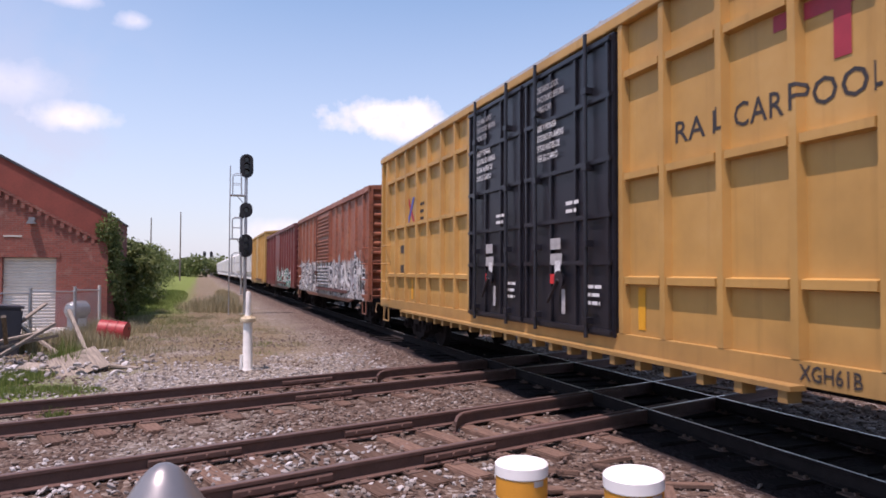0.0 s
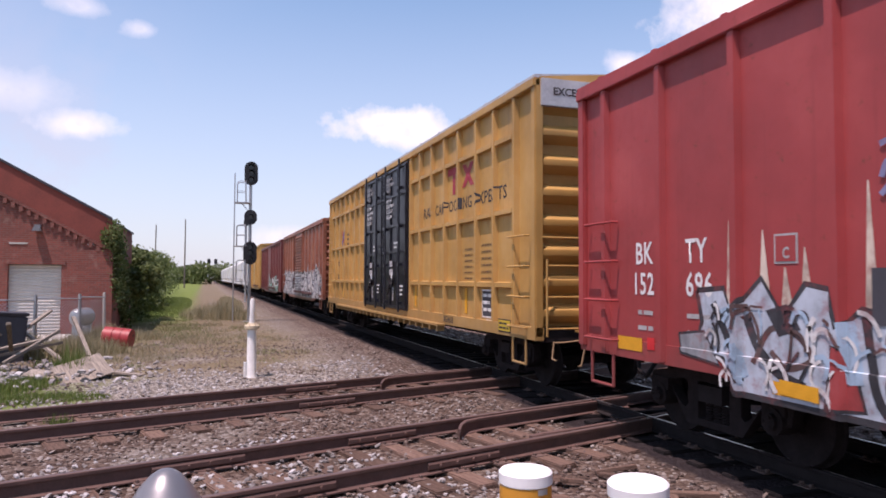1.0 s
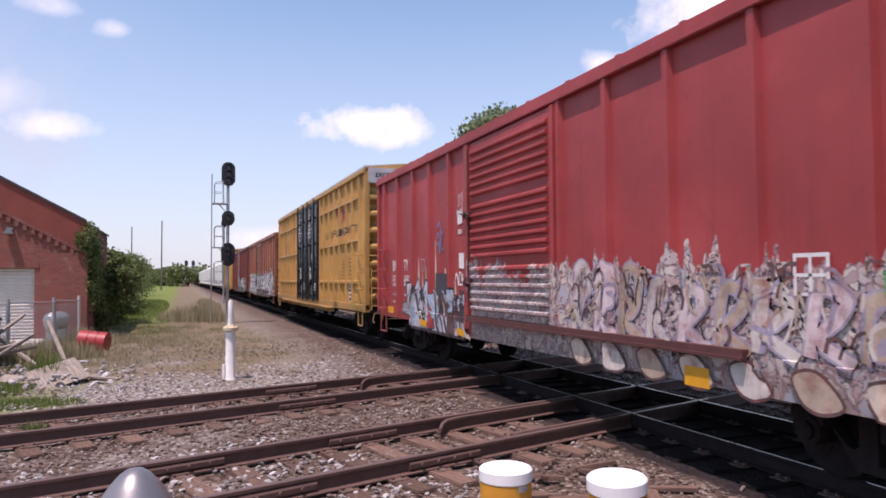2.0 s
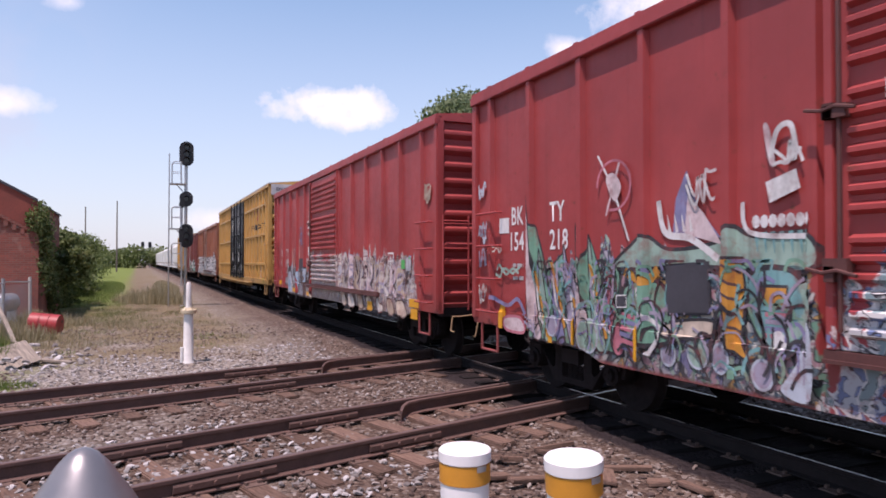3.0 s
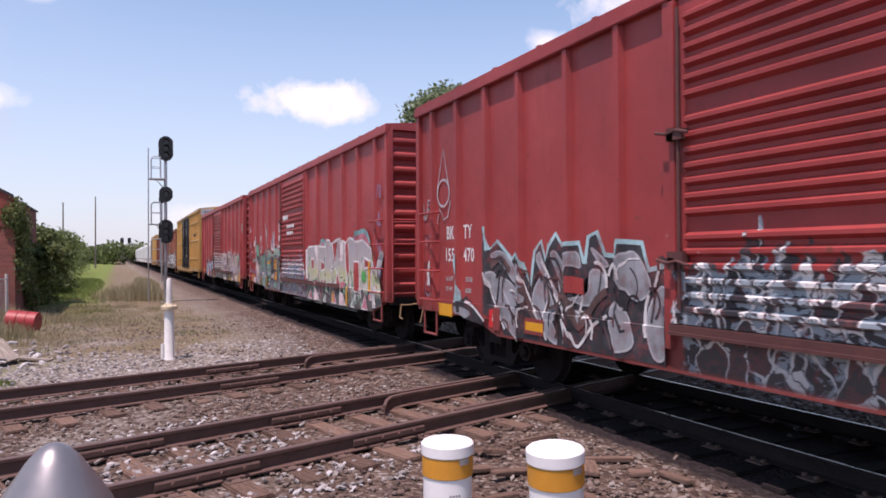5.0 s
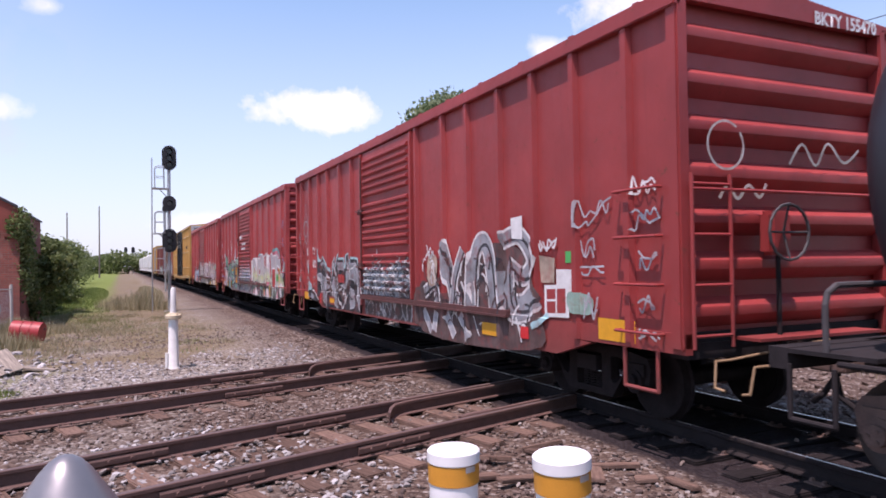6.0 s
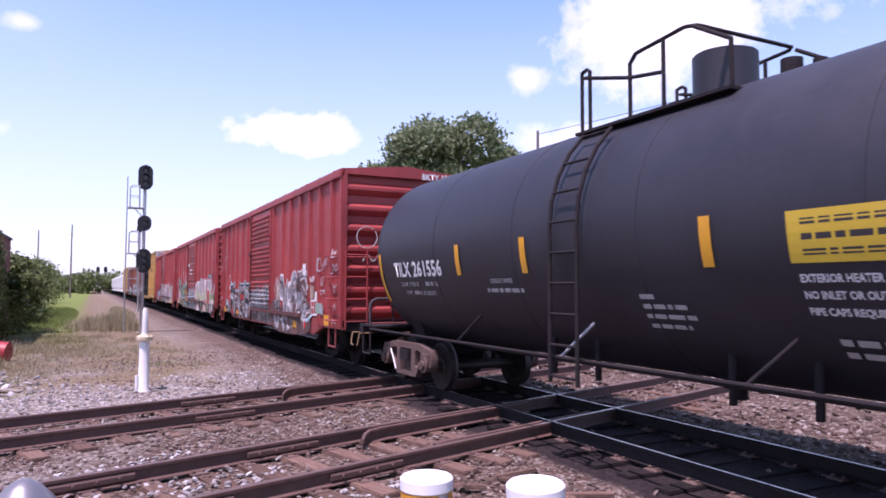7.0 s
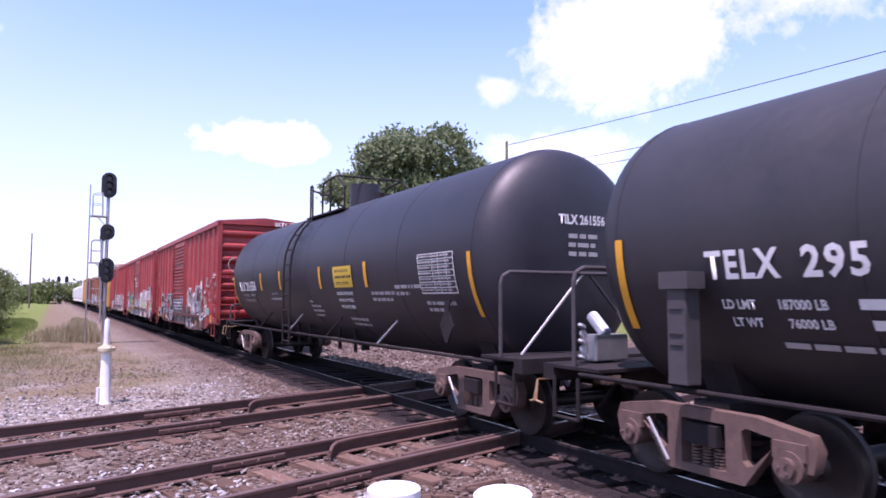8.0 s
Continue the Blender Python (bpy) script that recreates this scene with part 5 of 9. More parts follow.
class Mural:
    """Spray paint on one red car; places are (distance ahead of the car's middle, height)."""

    def __init__(self, car, posts):
        self.car, self.posts, self.coat = car, posts, 0

    def lay(self, name, bm, colour, label=""):
        me = bpy.data.meshes.new(name)
        bm.to_mesh(me)
        bm.free()
        self.coat += 1
        drape(self.car, name, me, M[colour], 0, 0, self.posts, 1.536, 1.606, 0.085, 0.0015 + 0.0003 * self.coat, label, 1.1)

    def area(self, pts, colour, soft=False, edge=None, width=0.05, name="sprayed_shape"):
        ring = eased(pts, True) if soft else list(pts)
        bm = bmesh.new()
        face = bm.faces.new([bm.verts.new((-y, z, 0)) for y, z in ring])
        bmesh.ops.triangulate(bm, faces=[face])
        self.lay(name, bm, colour)
        if edge:
            self.line(ring + ring[:1], edge, width, False)

    def line(self, pts, colour, width, soft=True, taper=False):
        path = eased(pts, False) if soft else list(pts)
        rows = []
        for i, p in enumerate(path):
            a, b = path[max(0, i - 1)], path[min(len(path) - 1, i + 1)]
            d = Vector((b[0] - a[0], b[1] - a[1]))
            w = width * (1 - 0.9 * i / (len(path) - 1) if taper else 1)
            n = Vector((-d.y, d.x)).normalized() * w / 2 if d.length > 1e-6 else Vector((0, w / 2))
            rows.append([(-(p[0] + n.x), p[1] + n.y, 0), (-(p[0] - n.x), p[1] - n.y, 0)])
        bm = bmesh.new()
        loft(bm, rows, closed=False)
        self.lay("sprayed_line", bm, colour)

    def stroke(self, pts, fill, edge, width, rim=0.06, soft=True):
        self.line(pts, edge, width + 2 * rim, soft)
        self.line(pts, fill, width, soft)

    def scrawl(self, y0, y1, z0, z1, colours, count, seed, width=0.03, size=0.22):
        """Loose short curves all over an area, one mesh a colour."""
        r = random.Random(seed)
        for c in colours:
            bm = bmesh.new()
            for _ in range(count):
                y, z, a = r.uniform(y1, y0), r.uniform(z0, z1), r.uniform(0.8, 2.3)
                pts, bend = [], r.uniform(-1.2, 1.2)
                for k in range(4):
                    pts.append((y, min(z1 + 0.08, max(z0, z))))
                    y, z, a = y + size * 0.4 * math.cos(a), z + size * 0.5 * math.sin(a), a + bend
                ribbon(bm, [(-p, q) for p, q in pts], width * r.uniform(0.6, 1.4), 0.0)
            for v in bm.verts:
                v.co = (v.co.y, v.co.z, 0)
            self.lay("sprayed_scrawl", bm, c)

    def tag(self, y, z, w, h, colour, seed, width=0.022, strokes=2):
        """A quick hand-drawn tag that cannot be read."""
        r = random.Random(seed)
        for k in range(strokes):
            n = r.randint(5, 8)
            self.line([(y - w * (i + r.uniform(-0.4, 0.4)) / n, z + h * r.uniform(0, 1)) for i in range(n)], colour, width)


def paint_first():
    """Pale blue-grey letters with black shading and cream drips, then a pale haze behind the door."""
    m = Mural(red1, RIBS_A)
    for y, z0, z1 in ((5.2, 1.55, 2.42), (4.76, 1.7, 2.3), (4.5, 1.6, 1.95), (4.28, 1.65, 2.12), (3.66, 1.5, 2.62), (3.1, 1.9, 2.05), (2.56, 1.45, 1.85)):
        m.line([(y, z0), (y + 0.02, z1)], "sp_cream", 0.13, False, True)
    m.area([(5.7, 1.72), (5.3, 1.75), (5.2, 1.5), (4.8, 1.85), (4.55, 1.5), (4.3, 1.8), (4.02, 1.75), (3.95, 1.45), (3.75, 1.6), (3.5, 1.55), (3.0, 1.66), (2.68, 1.62), (2.62, 1.4), (2.05, 1.58), (1.99, 0.7),
            (3.0, 0.72), (5.1, 0.74), (5.3, 1.05), (5.75, 1.1), (5.62, 1.4)], "sp_ice", edge="sp_black", width=0.06)
    m.area([(6.0, 1.25), (5.6, 1.3), (5.35, 0.98), (5.95, 1.05)], "sp_steel", edge="sp_black", width=0.03)
    m.line([(5.45, 1.6), (5.25, 1.25), (5.05, 0.85)], "sp_black", 0.09)
    m.line([(5.0, 1.5), (4.85, 1.2), (4.6, 1.0), (4.3, 0.9)], "sp_black", 0.1)
    m.line([(4.9, 1.05), (4.7, 1.38), (4.4, 1.35), (4.25, 1.15), (4.5, 1.05), (4.7, 1.18)], "sp_umber", 0.06)
    m.area([(4.75, 1.55), (4.5, 1.62), (4.35, 1.4), (4.6, 1.32)], "sp_black")
    m.area([(4.1, 0.75), (3.72, 0.8), (3.85, 1.25), (4.0, 1.3)], "sp_oxide", edge="sp_black", width=0.04)
    m.line([(5.15, 1.2), (5.02, 0.9)], "sp_sky", 0.16, False)
    m.line([(3.88, 1.5), (3.8, 1.0)], "sp_sky", 0.14, False)
    m.area([(3.55, 1.42), (3.25, 1.5), (2.96, 1.1), (3.45, 1.12)], "sp_umber", True)
    m.line([(3.5, 1.5), (3.2, 1.1), (3.0, 0.75)], "sp_black", 0.09)
    m.line([(3.35, 1.05), (3.2, 0.74)], "sp_black", 0.06, False)
    m.line([(3.72, 1.55), (3.62, 0.95), (3.45, 0.74)], "sp_black", 0.08)
    m.area([(2.92, 1.4), (2.68, 1.38), (2.6, 0.74), (2.88, 0.74)], "sp_umber", edge="sp_black", width=0.05)
    m.area([(2.62, 1.2), (2.3, 1.36), (2.08, 1.3), (2.06, 1.05), (2.5, 1.04)], "sp_black", True)
    m.area([(2.5, 1.0), (2.1, 1.0), (2.06, 0.85), (2.35, 0.74)], "sp_steel", True, "sp_black", 0.04)
    m.area([(2.3, 0.82), (2.12, 0.92), (1.98, 0.72)], "sp_cream")
    m.line([(2.0, 1.0), (1.96, 0.85), (1.8, 0.72)], "sp_cream", 0.07)
    m.area([(3.66, 1.93), (3.02, 1.93), (3.0, 1.5), (3.66, 1.48)], "darkpaint", name="placard")
    m.area([(2.36, 2.3), (2.08, 2.3), (2.08, 2.0), (2.36, 2.02)], "white", name="placard")
    m.area([(2.42, 3.08), (2.2, 3.1), (2.18, 2.86), (2.42, 2.84)], "white", name="placard")
    m.area([(2.4, 2.76), (2.2, 2.74), (2.2, 2.66), (2.4, 2.66)], "sp_pale", name="placard")
    m.tag(2.55, 1.68, 0.5, 0.26, "white", 5, 0.03)
    for k in (0, 1, 2):
        m.line([(2.4 - 0.09 * k, 3.38 + 0.02 * k), (2.33 - 0.09 * k, 3.4 + 0.02 * k), (2.37 - 0.09 * k, 3.18)], "sp_white", 0.018, False)
    m.tag(2.46, 2.96, 0.35, 0.24, "sp_white", 9, 0.018)
    for k in range(3):
        m.tag(3.55, 2.3 + 0.2 * k, 0.42, 0.3, "sp_mauve", 20 + k, 0.05, 1)
    m.scrawl(5.5, 2.1, 0.8, 1.5, ("sp_black", "sp_white", "sp_sky", "sp_umber"), 16, 3, 0.035)
    # behind the door: worn pale loops
    r = random.Random(12)
    for i in range(9):
        y = -1.75 - 0.53 * i
        z = 1.95 - 0.045 * i + r.uniform(-0.1, 0.1)
        m.stroke([(y, 1.15), (y - 0.1, z), (y - 0.35, z - 0.05), (y - 0.3, 1.5), (y - 0.1, 1.3), (y - 0.42, 1.12)], ("sp_pale", "sp_pink", "sp_tan")[i % 3], "sp_lilac", 0.11, 0.025)
    m.scrawl(-1.7, -6.6, 1.15, 1.85, ("sp_pale", "sp_lilac", "sp_umber", "sp_tan"), 34, 4, 0.035)
    m.scrawl(5.6, 1.9, 0.75, 1.5, ("sp_white",), 6, 5, 0.03)
    for i in range(7):
        y = -1.7 - 0.72 * i
        m.area([(y, 0.98), (y - 0.25, 1.04), (y - 0.5, 0.8), (y - 0.3, 0.7), (y - 0.1, 0.76)], ("sp_cream", "sp_pale", "sp_tan")[i % 3], True, "sp_umber", 0.03)
    m.area([(-6.15, 1.86), (-6.36, 1.86), (-6.36, 1.68), (-6.15, 1.68)], "green", name="placard")
    m.area([(-6.42, 1.88), (-6.7, 1.88), (-6.7, 1.64), (-6.42, 1.64)], "sp_grey", name="placard")
    m.area([(4.56, 0.95), (4.14, 0.93), (4.14, 0.8), (4.56, 0.82)], "reflect", name="reflector")
    m.area([(2.42, 0.9), (2.0, 0.87), (2.0, 0.75), (2.42, 0.77)], "reflect", name="reflector")
    for y in (-3.95, -6.75):
        m.area([(y, 0.92), (y - 0.36, 0.92), (y - 0.36, 0.72), (y, 0.72)], "reflect", name="reflector")
    for k in range(2):
        m.tag(-7.4, 2.85, 0.34, 0.5, "sp_tan", 6 + k, 0.05)


def paint_second():
    """Green and lilac creature mural ahead of the door; grey letters with white rims and red counters behind it."""
    m = Mural(red2, RIBS_A)
    # spikes and coils ahead of the door
    m.area([(6.32, 2.35), (6.18, 2.3), (5.9, 1.7), (5.5, 1.95), (5.25, 1.5), (4.95, 2.1), (4.7, 1.6), (4.4, 1.75), (4.3, 0.8), (6.25, 0.8)], "sp_sage", edge="sp_black", width=0.04)
    for i, (y, top, c) in enumerate(((6.3, 2.85, "sp_pink"), (6.05, 2.0, "sp_mint"), (5.75, 1.75, "sp_mauve"), (5.45, 2.05, "sp_lilac"), (5.18, 2.3, "sp_pink"), (4.92, 2.15, "sp_mint"), (4.6, 1.85, "sp_rose"))):
        m.area([(y + 0.06, top), (y - 0.14, 1.3), (y - 0.3, 0.86), (y - 0.12, 0.82), (y + 0.02, 1.3)], c, True, "sp_black", 0.025)
    for y, z in ((6.0, 1.2), (5.6, 1.35), (5.2, 1.15), (4.75, 1.3)):
        m.line([(y + 0.2, z + 0.5), (y, z), (y - 0.15, z - 0.35)], "sp_orange", 0.05)
        m.line([(y + 0.15, z + 0.3), (y + 0.05, z - 0.1), (y - 0.25, z - 0.3)], "sp_white", 0.035)
    for y, z, q in ((4.95, 0.95, 0.17), (5.25, 1.5, 0.1), (5.75, 1.0, 0.11), (3.2, 0.96, 0.13), (2.9, 0.94, 0.12), (3.6, 0.9, 0.1), (2.45, 0.86, 0.11)):
        m.area([(y + q * math.cos(a), z + q * 1.15 * math.sin(a)) for a in [k * math.pi / 5 for k in range(10)]], "sp_mint" if q > 0.12 else "sp_lilac", True, "sp_ice", 0.025)
    # the creature's back, its teeth and the striped pillar
    m.area([(4.45, 1.75), (4.2, 2.0), (3.95, 2.1), (3.6, 1.95), (3.0, 2.0), (2.8, 2.15), (2.55, 2.05), (1.98, 2.05), (1.98, 1.75), (3.2, 1.78)], "sp_mint", True, "sp_black", 0.04)
    m.area([(3.55, 2.05), (3.5, 2.45), (3.35, 2.72), (3.2, 2.35), (2.92, 2.05)], "sp_mauve")
    m.area([(3.38, 2.1), (3.33, 2.5), (3.1, 2.25), (2.9, 1.98)], "sp_pink")
    m.line([(3.75, 2.45), (3.65, 2.12), (3.3, 2.05), (2.95, 1.85)], "sp_white", 0.07)
    for k in range(5):
        m.line([(3.68 - 0.1 * k, 2.12), (3.72 - 0.1 * k, 2.3)], "sp_white", 0.045, False, True)
    for k in range(7):
        y = 2.52 - 0.088 * k
        m.area([(y + 0.045 * math.cos(a), 2.17 + 0.06 * math.sin(a)) for a in [j * math.pi / 4 for j in range(8)]], "sp_white")
        m.line([(y, 2.08), (y - 0.02, 1.9)], "sp_teal", 0.05, False, True)
    m.line([(2.66, 2.35), (2.58, 2.08), (1.98, 2.03)], "sp_white", 0.045)
    m.area([(4.3, 1.55), (3.7, 1.6), (3.5, 1.1), (3.9, 0.95), (4.25, 1.05)], "sp_sage", True, "sp_black", 0.05)
    m.line([(4.3, 1.72), (3.95, 1.62), (3.75, 1.75)], "sp_orange", 0.1)
    m.line([(4.1, 1.55), (4.0, 1.3), (3.72, 1.12), (3.9, 0.85)], "sp_white", 0.05)
    for k in range(6):
        m.line([(4.35, 1.25 - 0.07 * k), (4.12, 1.22 - 0.07 * k)], ("sp_rose", "sp_mauve")[k % 2], 0.05, False)
    m.area([(3.65, 1.8), (3.05, 1.83), (3.03, 1.33), (3.63, 1.28)], "darkpaint", name="placard")
    m.area([(3.65, 1.2), (3.05, 1.28), (3.03, 1.14), (3.63, 1.06)], "sp_cream", True, "sp_black", 0.03)
    m.area([(2.88, 1.86), (2.66, 1.86), (2.62, 1.5), (2.68, 1.15), (2.58, 0.95), (2.8, 1.05), (2.86, 1.5)], "sp_orange", edge="sp_black", width=0.035)
    for k in range(5):
        m.line([(2.85, 1.8 - 0.13 * k), (2.68, 1.72 - 0.13 * k)], "sp_umber", 0.025, False)
    m.area([(2.6, 1.7), (2.15, 1.75), (1.97, 1.4), (2.2, 1.05), (2.5, 1.2)], "sp_teal", True, "sp_black", 0.05)
    m.area([(2.45, 1.62), (2.2, 1.62), (2.2, 1.45), (2.42, 1.42)], "sp_orange", edge="sp_black", width=0.03)
    for k in range(5):
        m.line([(2.42, 1.38 - 0.06 * k), (2.18, 1.38 - 0.06 * k)], ("sp_rose", "sp_lilac", "sp_mauve")[k % 3], 0.04, False)
    m.line([(2.05, 1.65), (2.0, 1.4), (2.25, 1.15), (2.4, 1.1)], "sp_mint", 0.1)
    m.area([(2.35, 1.2), (2.27, 1.25), (2.2, 1.15), (2.3, 1.08)], "sp_white", True)
    m.area([(1.96, 1.35), (1.94, 0.74), (2.25, 0.76), (2.1, 1.0)], "sp_ice", True)
    m.scrawl(6.2, 2.0, 0.78, 1.75, ("sp_mauve", "sp_sage", "sp_teal", "sp_black", "sp_lilac", "sp_black"), 32, 6, 0.028, 0.26)
    m.area([(3.62, 1.78), (3.07, 1.8), (3.05, 1.35), (3.6, 1.31)], "darkpaint", name="placard")
    m.area([(4.42, 1.45), (4.25, 1.46), (4.25, 1.33), (4.42, 1.32)], "darkpaint", edge="sp_white", width=0.015, name="placard")
    # star, notices and small tags on the upper sheets
    m.line([(4.75, 3.05), (4.47, 2.65), (4.2, 2.05)], "sp_white", 0.03, False)
    m.line([(4.35, 2.95), (4.5, 2.6), (4.6, 2.35)], "sp_pink", 0.03, False)
    m.area([(4.6, 2.75), (4.47, 2.82), (4.33, 2.66), (4.45, 2.5)], "sp_pink", True)
    m.line([(4.47 + 0.3 * math.cos(a), 2.68 + 0.28 * math.sin(a)) for a in [k * 0.55 for k in range(10)]], "sp_rose", 0.03)
    m.tag(3.32, 2.38, 0.4, 0.3, "sp_white", 41, 0.03)
    m.area([(2.4, 2.5), (2.1, 2.58), (2.06, 2.42), (2.36, 2.32)], "sp_white", name="placard")
    m.area([(2.42, 2.98), (2.36, 2.96), (2.3, 2.66), (2.36, 2.66)], "sp_pink", True)
    m.line([(2.35, 2.7), (2.28, 2.92), (2.15, 2.95), (2.1, 2.75)], "sp_white", 0.05)
    m.tag(2.32, 2.62, 0.34, 0.2, "sp_white", 43, 0.03)
    for y, z, c, sd in ((7.82, 2.75, "sp_ice", 1), (7.8, 2.1, "sp_ice", 2), (7.8, 1.7, "sp_lilac", 3), (7.8, 1.15, "sp_pale", 4)):
        m.tag(y, z, 0.3, 0.34, c, sd, 0.035)
    m.tag(7.25, 1.6, 0.8, 0.18, "sp_mint", 51, 0.04)
    m.tag(7.3, 1.95, 0.28, 0.12, "sp_pale", 52, 0.02)
    m.line([(7.35, 1.3), (6.9, 1.2), (6.6, 1.3), (6.4, 1.1)], "sp_mauve", 0.06)
    m.area([(6.95, 1.02), (6.5, 1.05), (6.4, 0.86), (6.9, 0.86)], "sp_pink", True, "sp_rose", 0.04)
    # the letters behind the door
    for ya, yb, top in ((-2.75, -3.5, 2.3), (-5.7, -6.9, 2.42)):
        mid = (ya + yb) / 2
        m.area([(ya, 2.0), (ya - 0.1, top - 0.14), (mid, top), (yb + 0.15, top - 0.06), (yb, 2.0)], "sp_teal", True)
        m.area([(ya - 0.08, 1.98), (ya - 0.16, top - 0.24), (mid, top - 0.1), (yb + 0.2, top - 0.16), (yb + 0.05, 1.98)], "sp_rose", True)
    m.area([(-1.52, 2.02), (-1.75, 2.1), (-2.7, 2.1), (-3.6, 2.06), (-3.78, 2.25), (-4.0, 2.12), (-4.35, 2.22), (-4.75, 2.26), (-5.2, 2.14), (-5.5, 2.26), (-6.0, 2.14), (-6.45, 2.18), (-7.0, 1.98), (-7.2, 1.4), (-7.6, 1.95), (-7.78, 1.9), (-7.5, 1.35), (-7.72, 0.82),
            (-7.0, 0.66), (-1.5, 0.62)], "wash")
    m.line([(-1.52, 1.2), (-1.52, 2.02), (-1.75, 2.1), (-2.7, 2.1), (-3.6, 2.06), (-3.78, 2.25), (-4.0, 2.12), (-4.35, 2.22), (-4.75, 2.26), (-5.2, 2.14), (-5.5, 2.26), (-6.0, 2.14), (-6.45, 2.18), (-7.0, 1.98), (-7.2, 1.4), (-7.6, 1.95)], "sp_white", 0.05, False)
    m.scrawl(-1.6, -7.2, 1.12, 1.7, ("sp_black", "sp_lime", "sp_white", "sp_sage"), 22, 7, 0.045, 0.16)
    m.scrawl(-1.6, -7.4, 0.7, 1.1, ("sp_black", "sp_white", "sp_rose", "sp_sage", "sp_black"), 20, 8, 0.05, 0.2)
    red_gaps = (((-2.0, 1.78), (-2.32, 1.74), (-2.26, 1.5), (-2.04, 1.46)), ((-2.64, 2.08), (-2.72, 2.08), (-2.82, 1.2), (-2.7, 1.2)), ((-3.02, 1.72), (-3.4, 1.64), (-3.38, 1.5), (-3.02, 1.44)),
                ((-3.52, 2.05), (-3.72, 2.2), (-3.7, 1.5), (-3.5, 1.5)), ((-4.08, 2.16), (-4.58, 2.2), (-4.3, 1.62)), ((-4.5, 1.5), (-4.75, 1.1), (-4.4, 1.14)), ((-4.85, 2.12), (-5.0, 2.16), (-5.0, 1.7), (-4.88, 1.8)),
                ((-5.15, 2.1), (-5.4, 2.22), (-5.52, 1.5), (-5.35, 1.3), (-5.2, 1.6)), ((-5.9, 1.72), (-6.2, 1.7), (-6.25, 1.0), (-5.95, 1.1)), ((-6.55, 1.8), (-6.95, 1.72), (-6.9, 1.58), (-6.6, 1.56)), ((-7.0, 1.5), (-7.1, 1.45), (-7.25, 0.9), (-7.02, 0.9)))
    for q in red_gaps:
        m.area(q, "sp_oxide", edge="sp_white", width=0.06)
    for i in range(7):
        y = -1.75 - 0.78 * i
        lean = (0.12, -0.15, 0.2, 0.0, -0.1, 0.16, 0.05)[i]
        m.area([(y, 0.68), (y - 0.2 - lean, 0.98), (y - 0.42, 0.68)], ("sp_rose", "sp_pink", "sp_mint")[i % 3], edge="sp_white", width=0.04)
    for y, z, h in ((-1.62, 1.9, -0.7), (-2.45, 1.5, -0.5), (-3.3, 1.4, -0.3), (-4.1, 1.6, -0.6), (-5.6, 1.4, -0.3), (-6.35, 1.5, -0.6), (-7.3, 1.2, -0.4)):
        m.line([(y, z), (y - 0.04, z + h)], "sp_white", 0.05, False)
    m.area([(-6.42, 1.5), (-6.66, 1.5), (-6.66, 1.28), (-6.42, 1.28)], "green", name="placard")
    for y, z0, z1 in ((-6.86, 1.08, 1.7), (-4.16, 0.68, 0.98), (-5.3, 0.68, 1.12), (7.1, 0.86, 1.14), (5.24, 0.82, 1.14), (4.08, 0.78, 1.14)):
        m.area([(y, z1), (y - 0.11, z1), (y - 0.11, z0), (y, z0)], "reflect", name="reflector")
    for k in range(4):
        m.tag(-7.4, 3.0 - 0.55 * k, 0.3, 0.3, "sp_mauve", 60 + k, 0.035, 1)


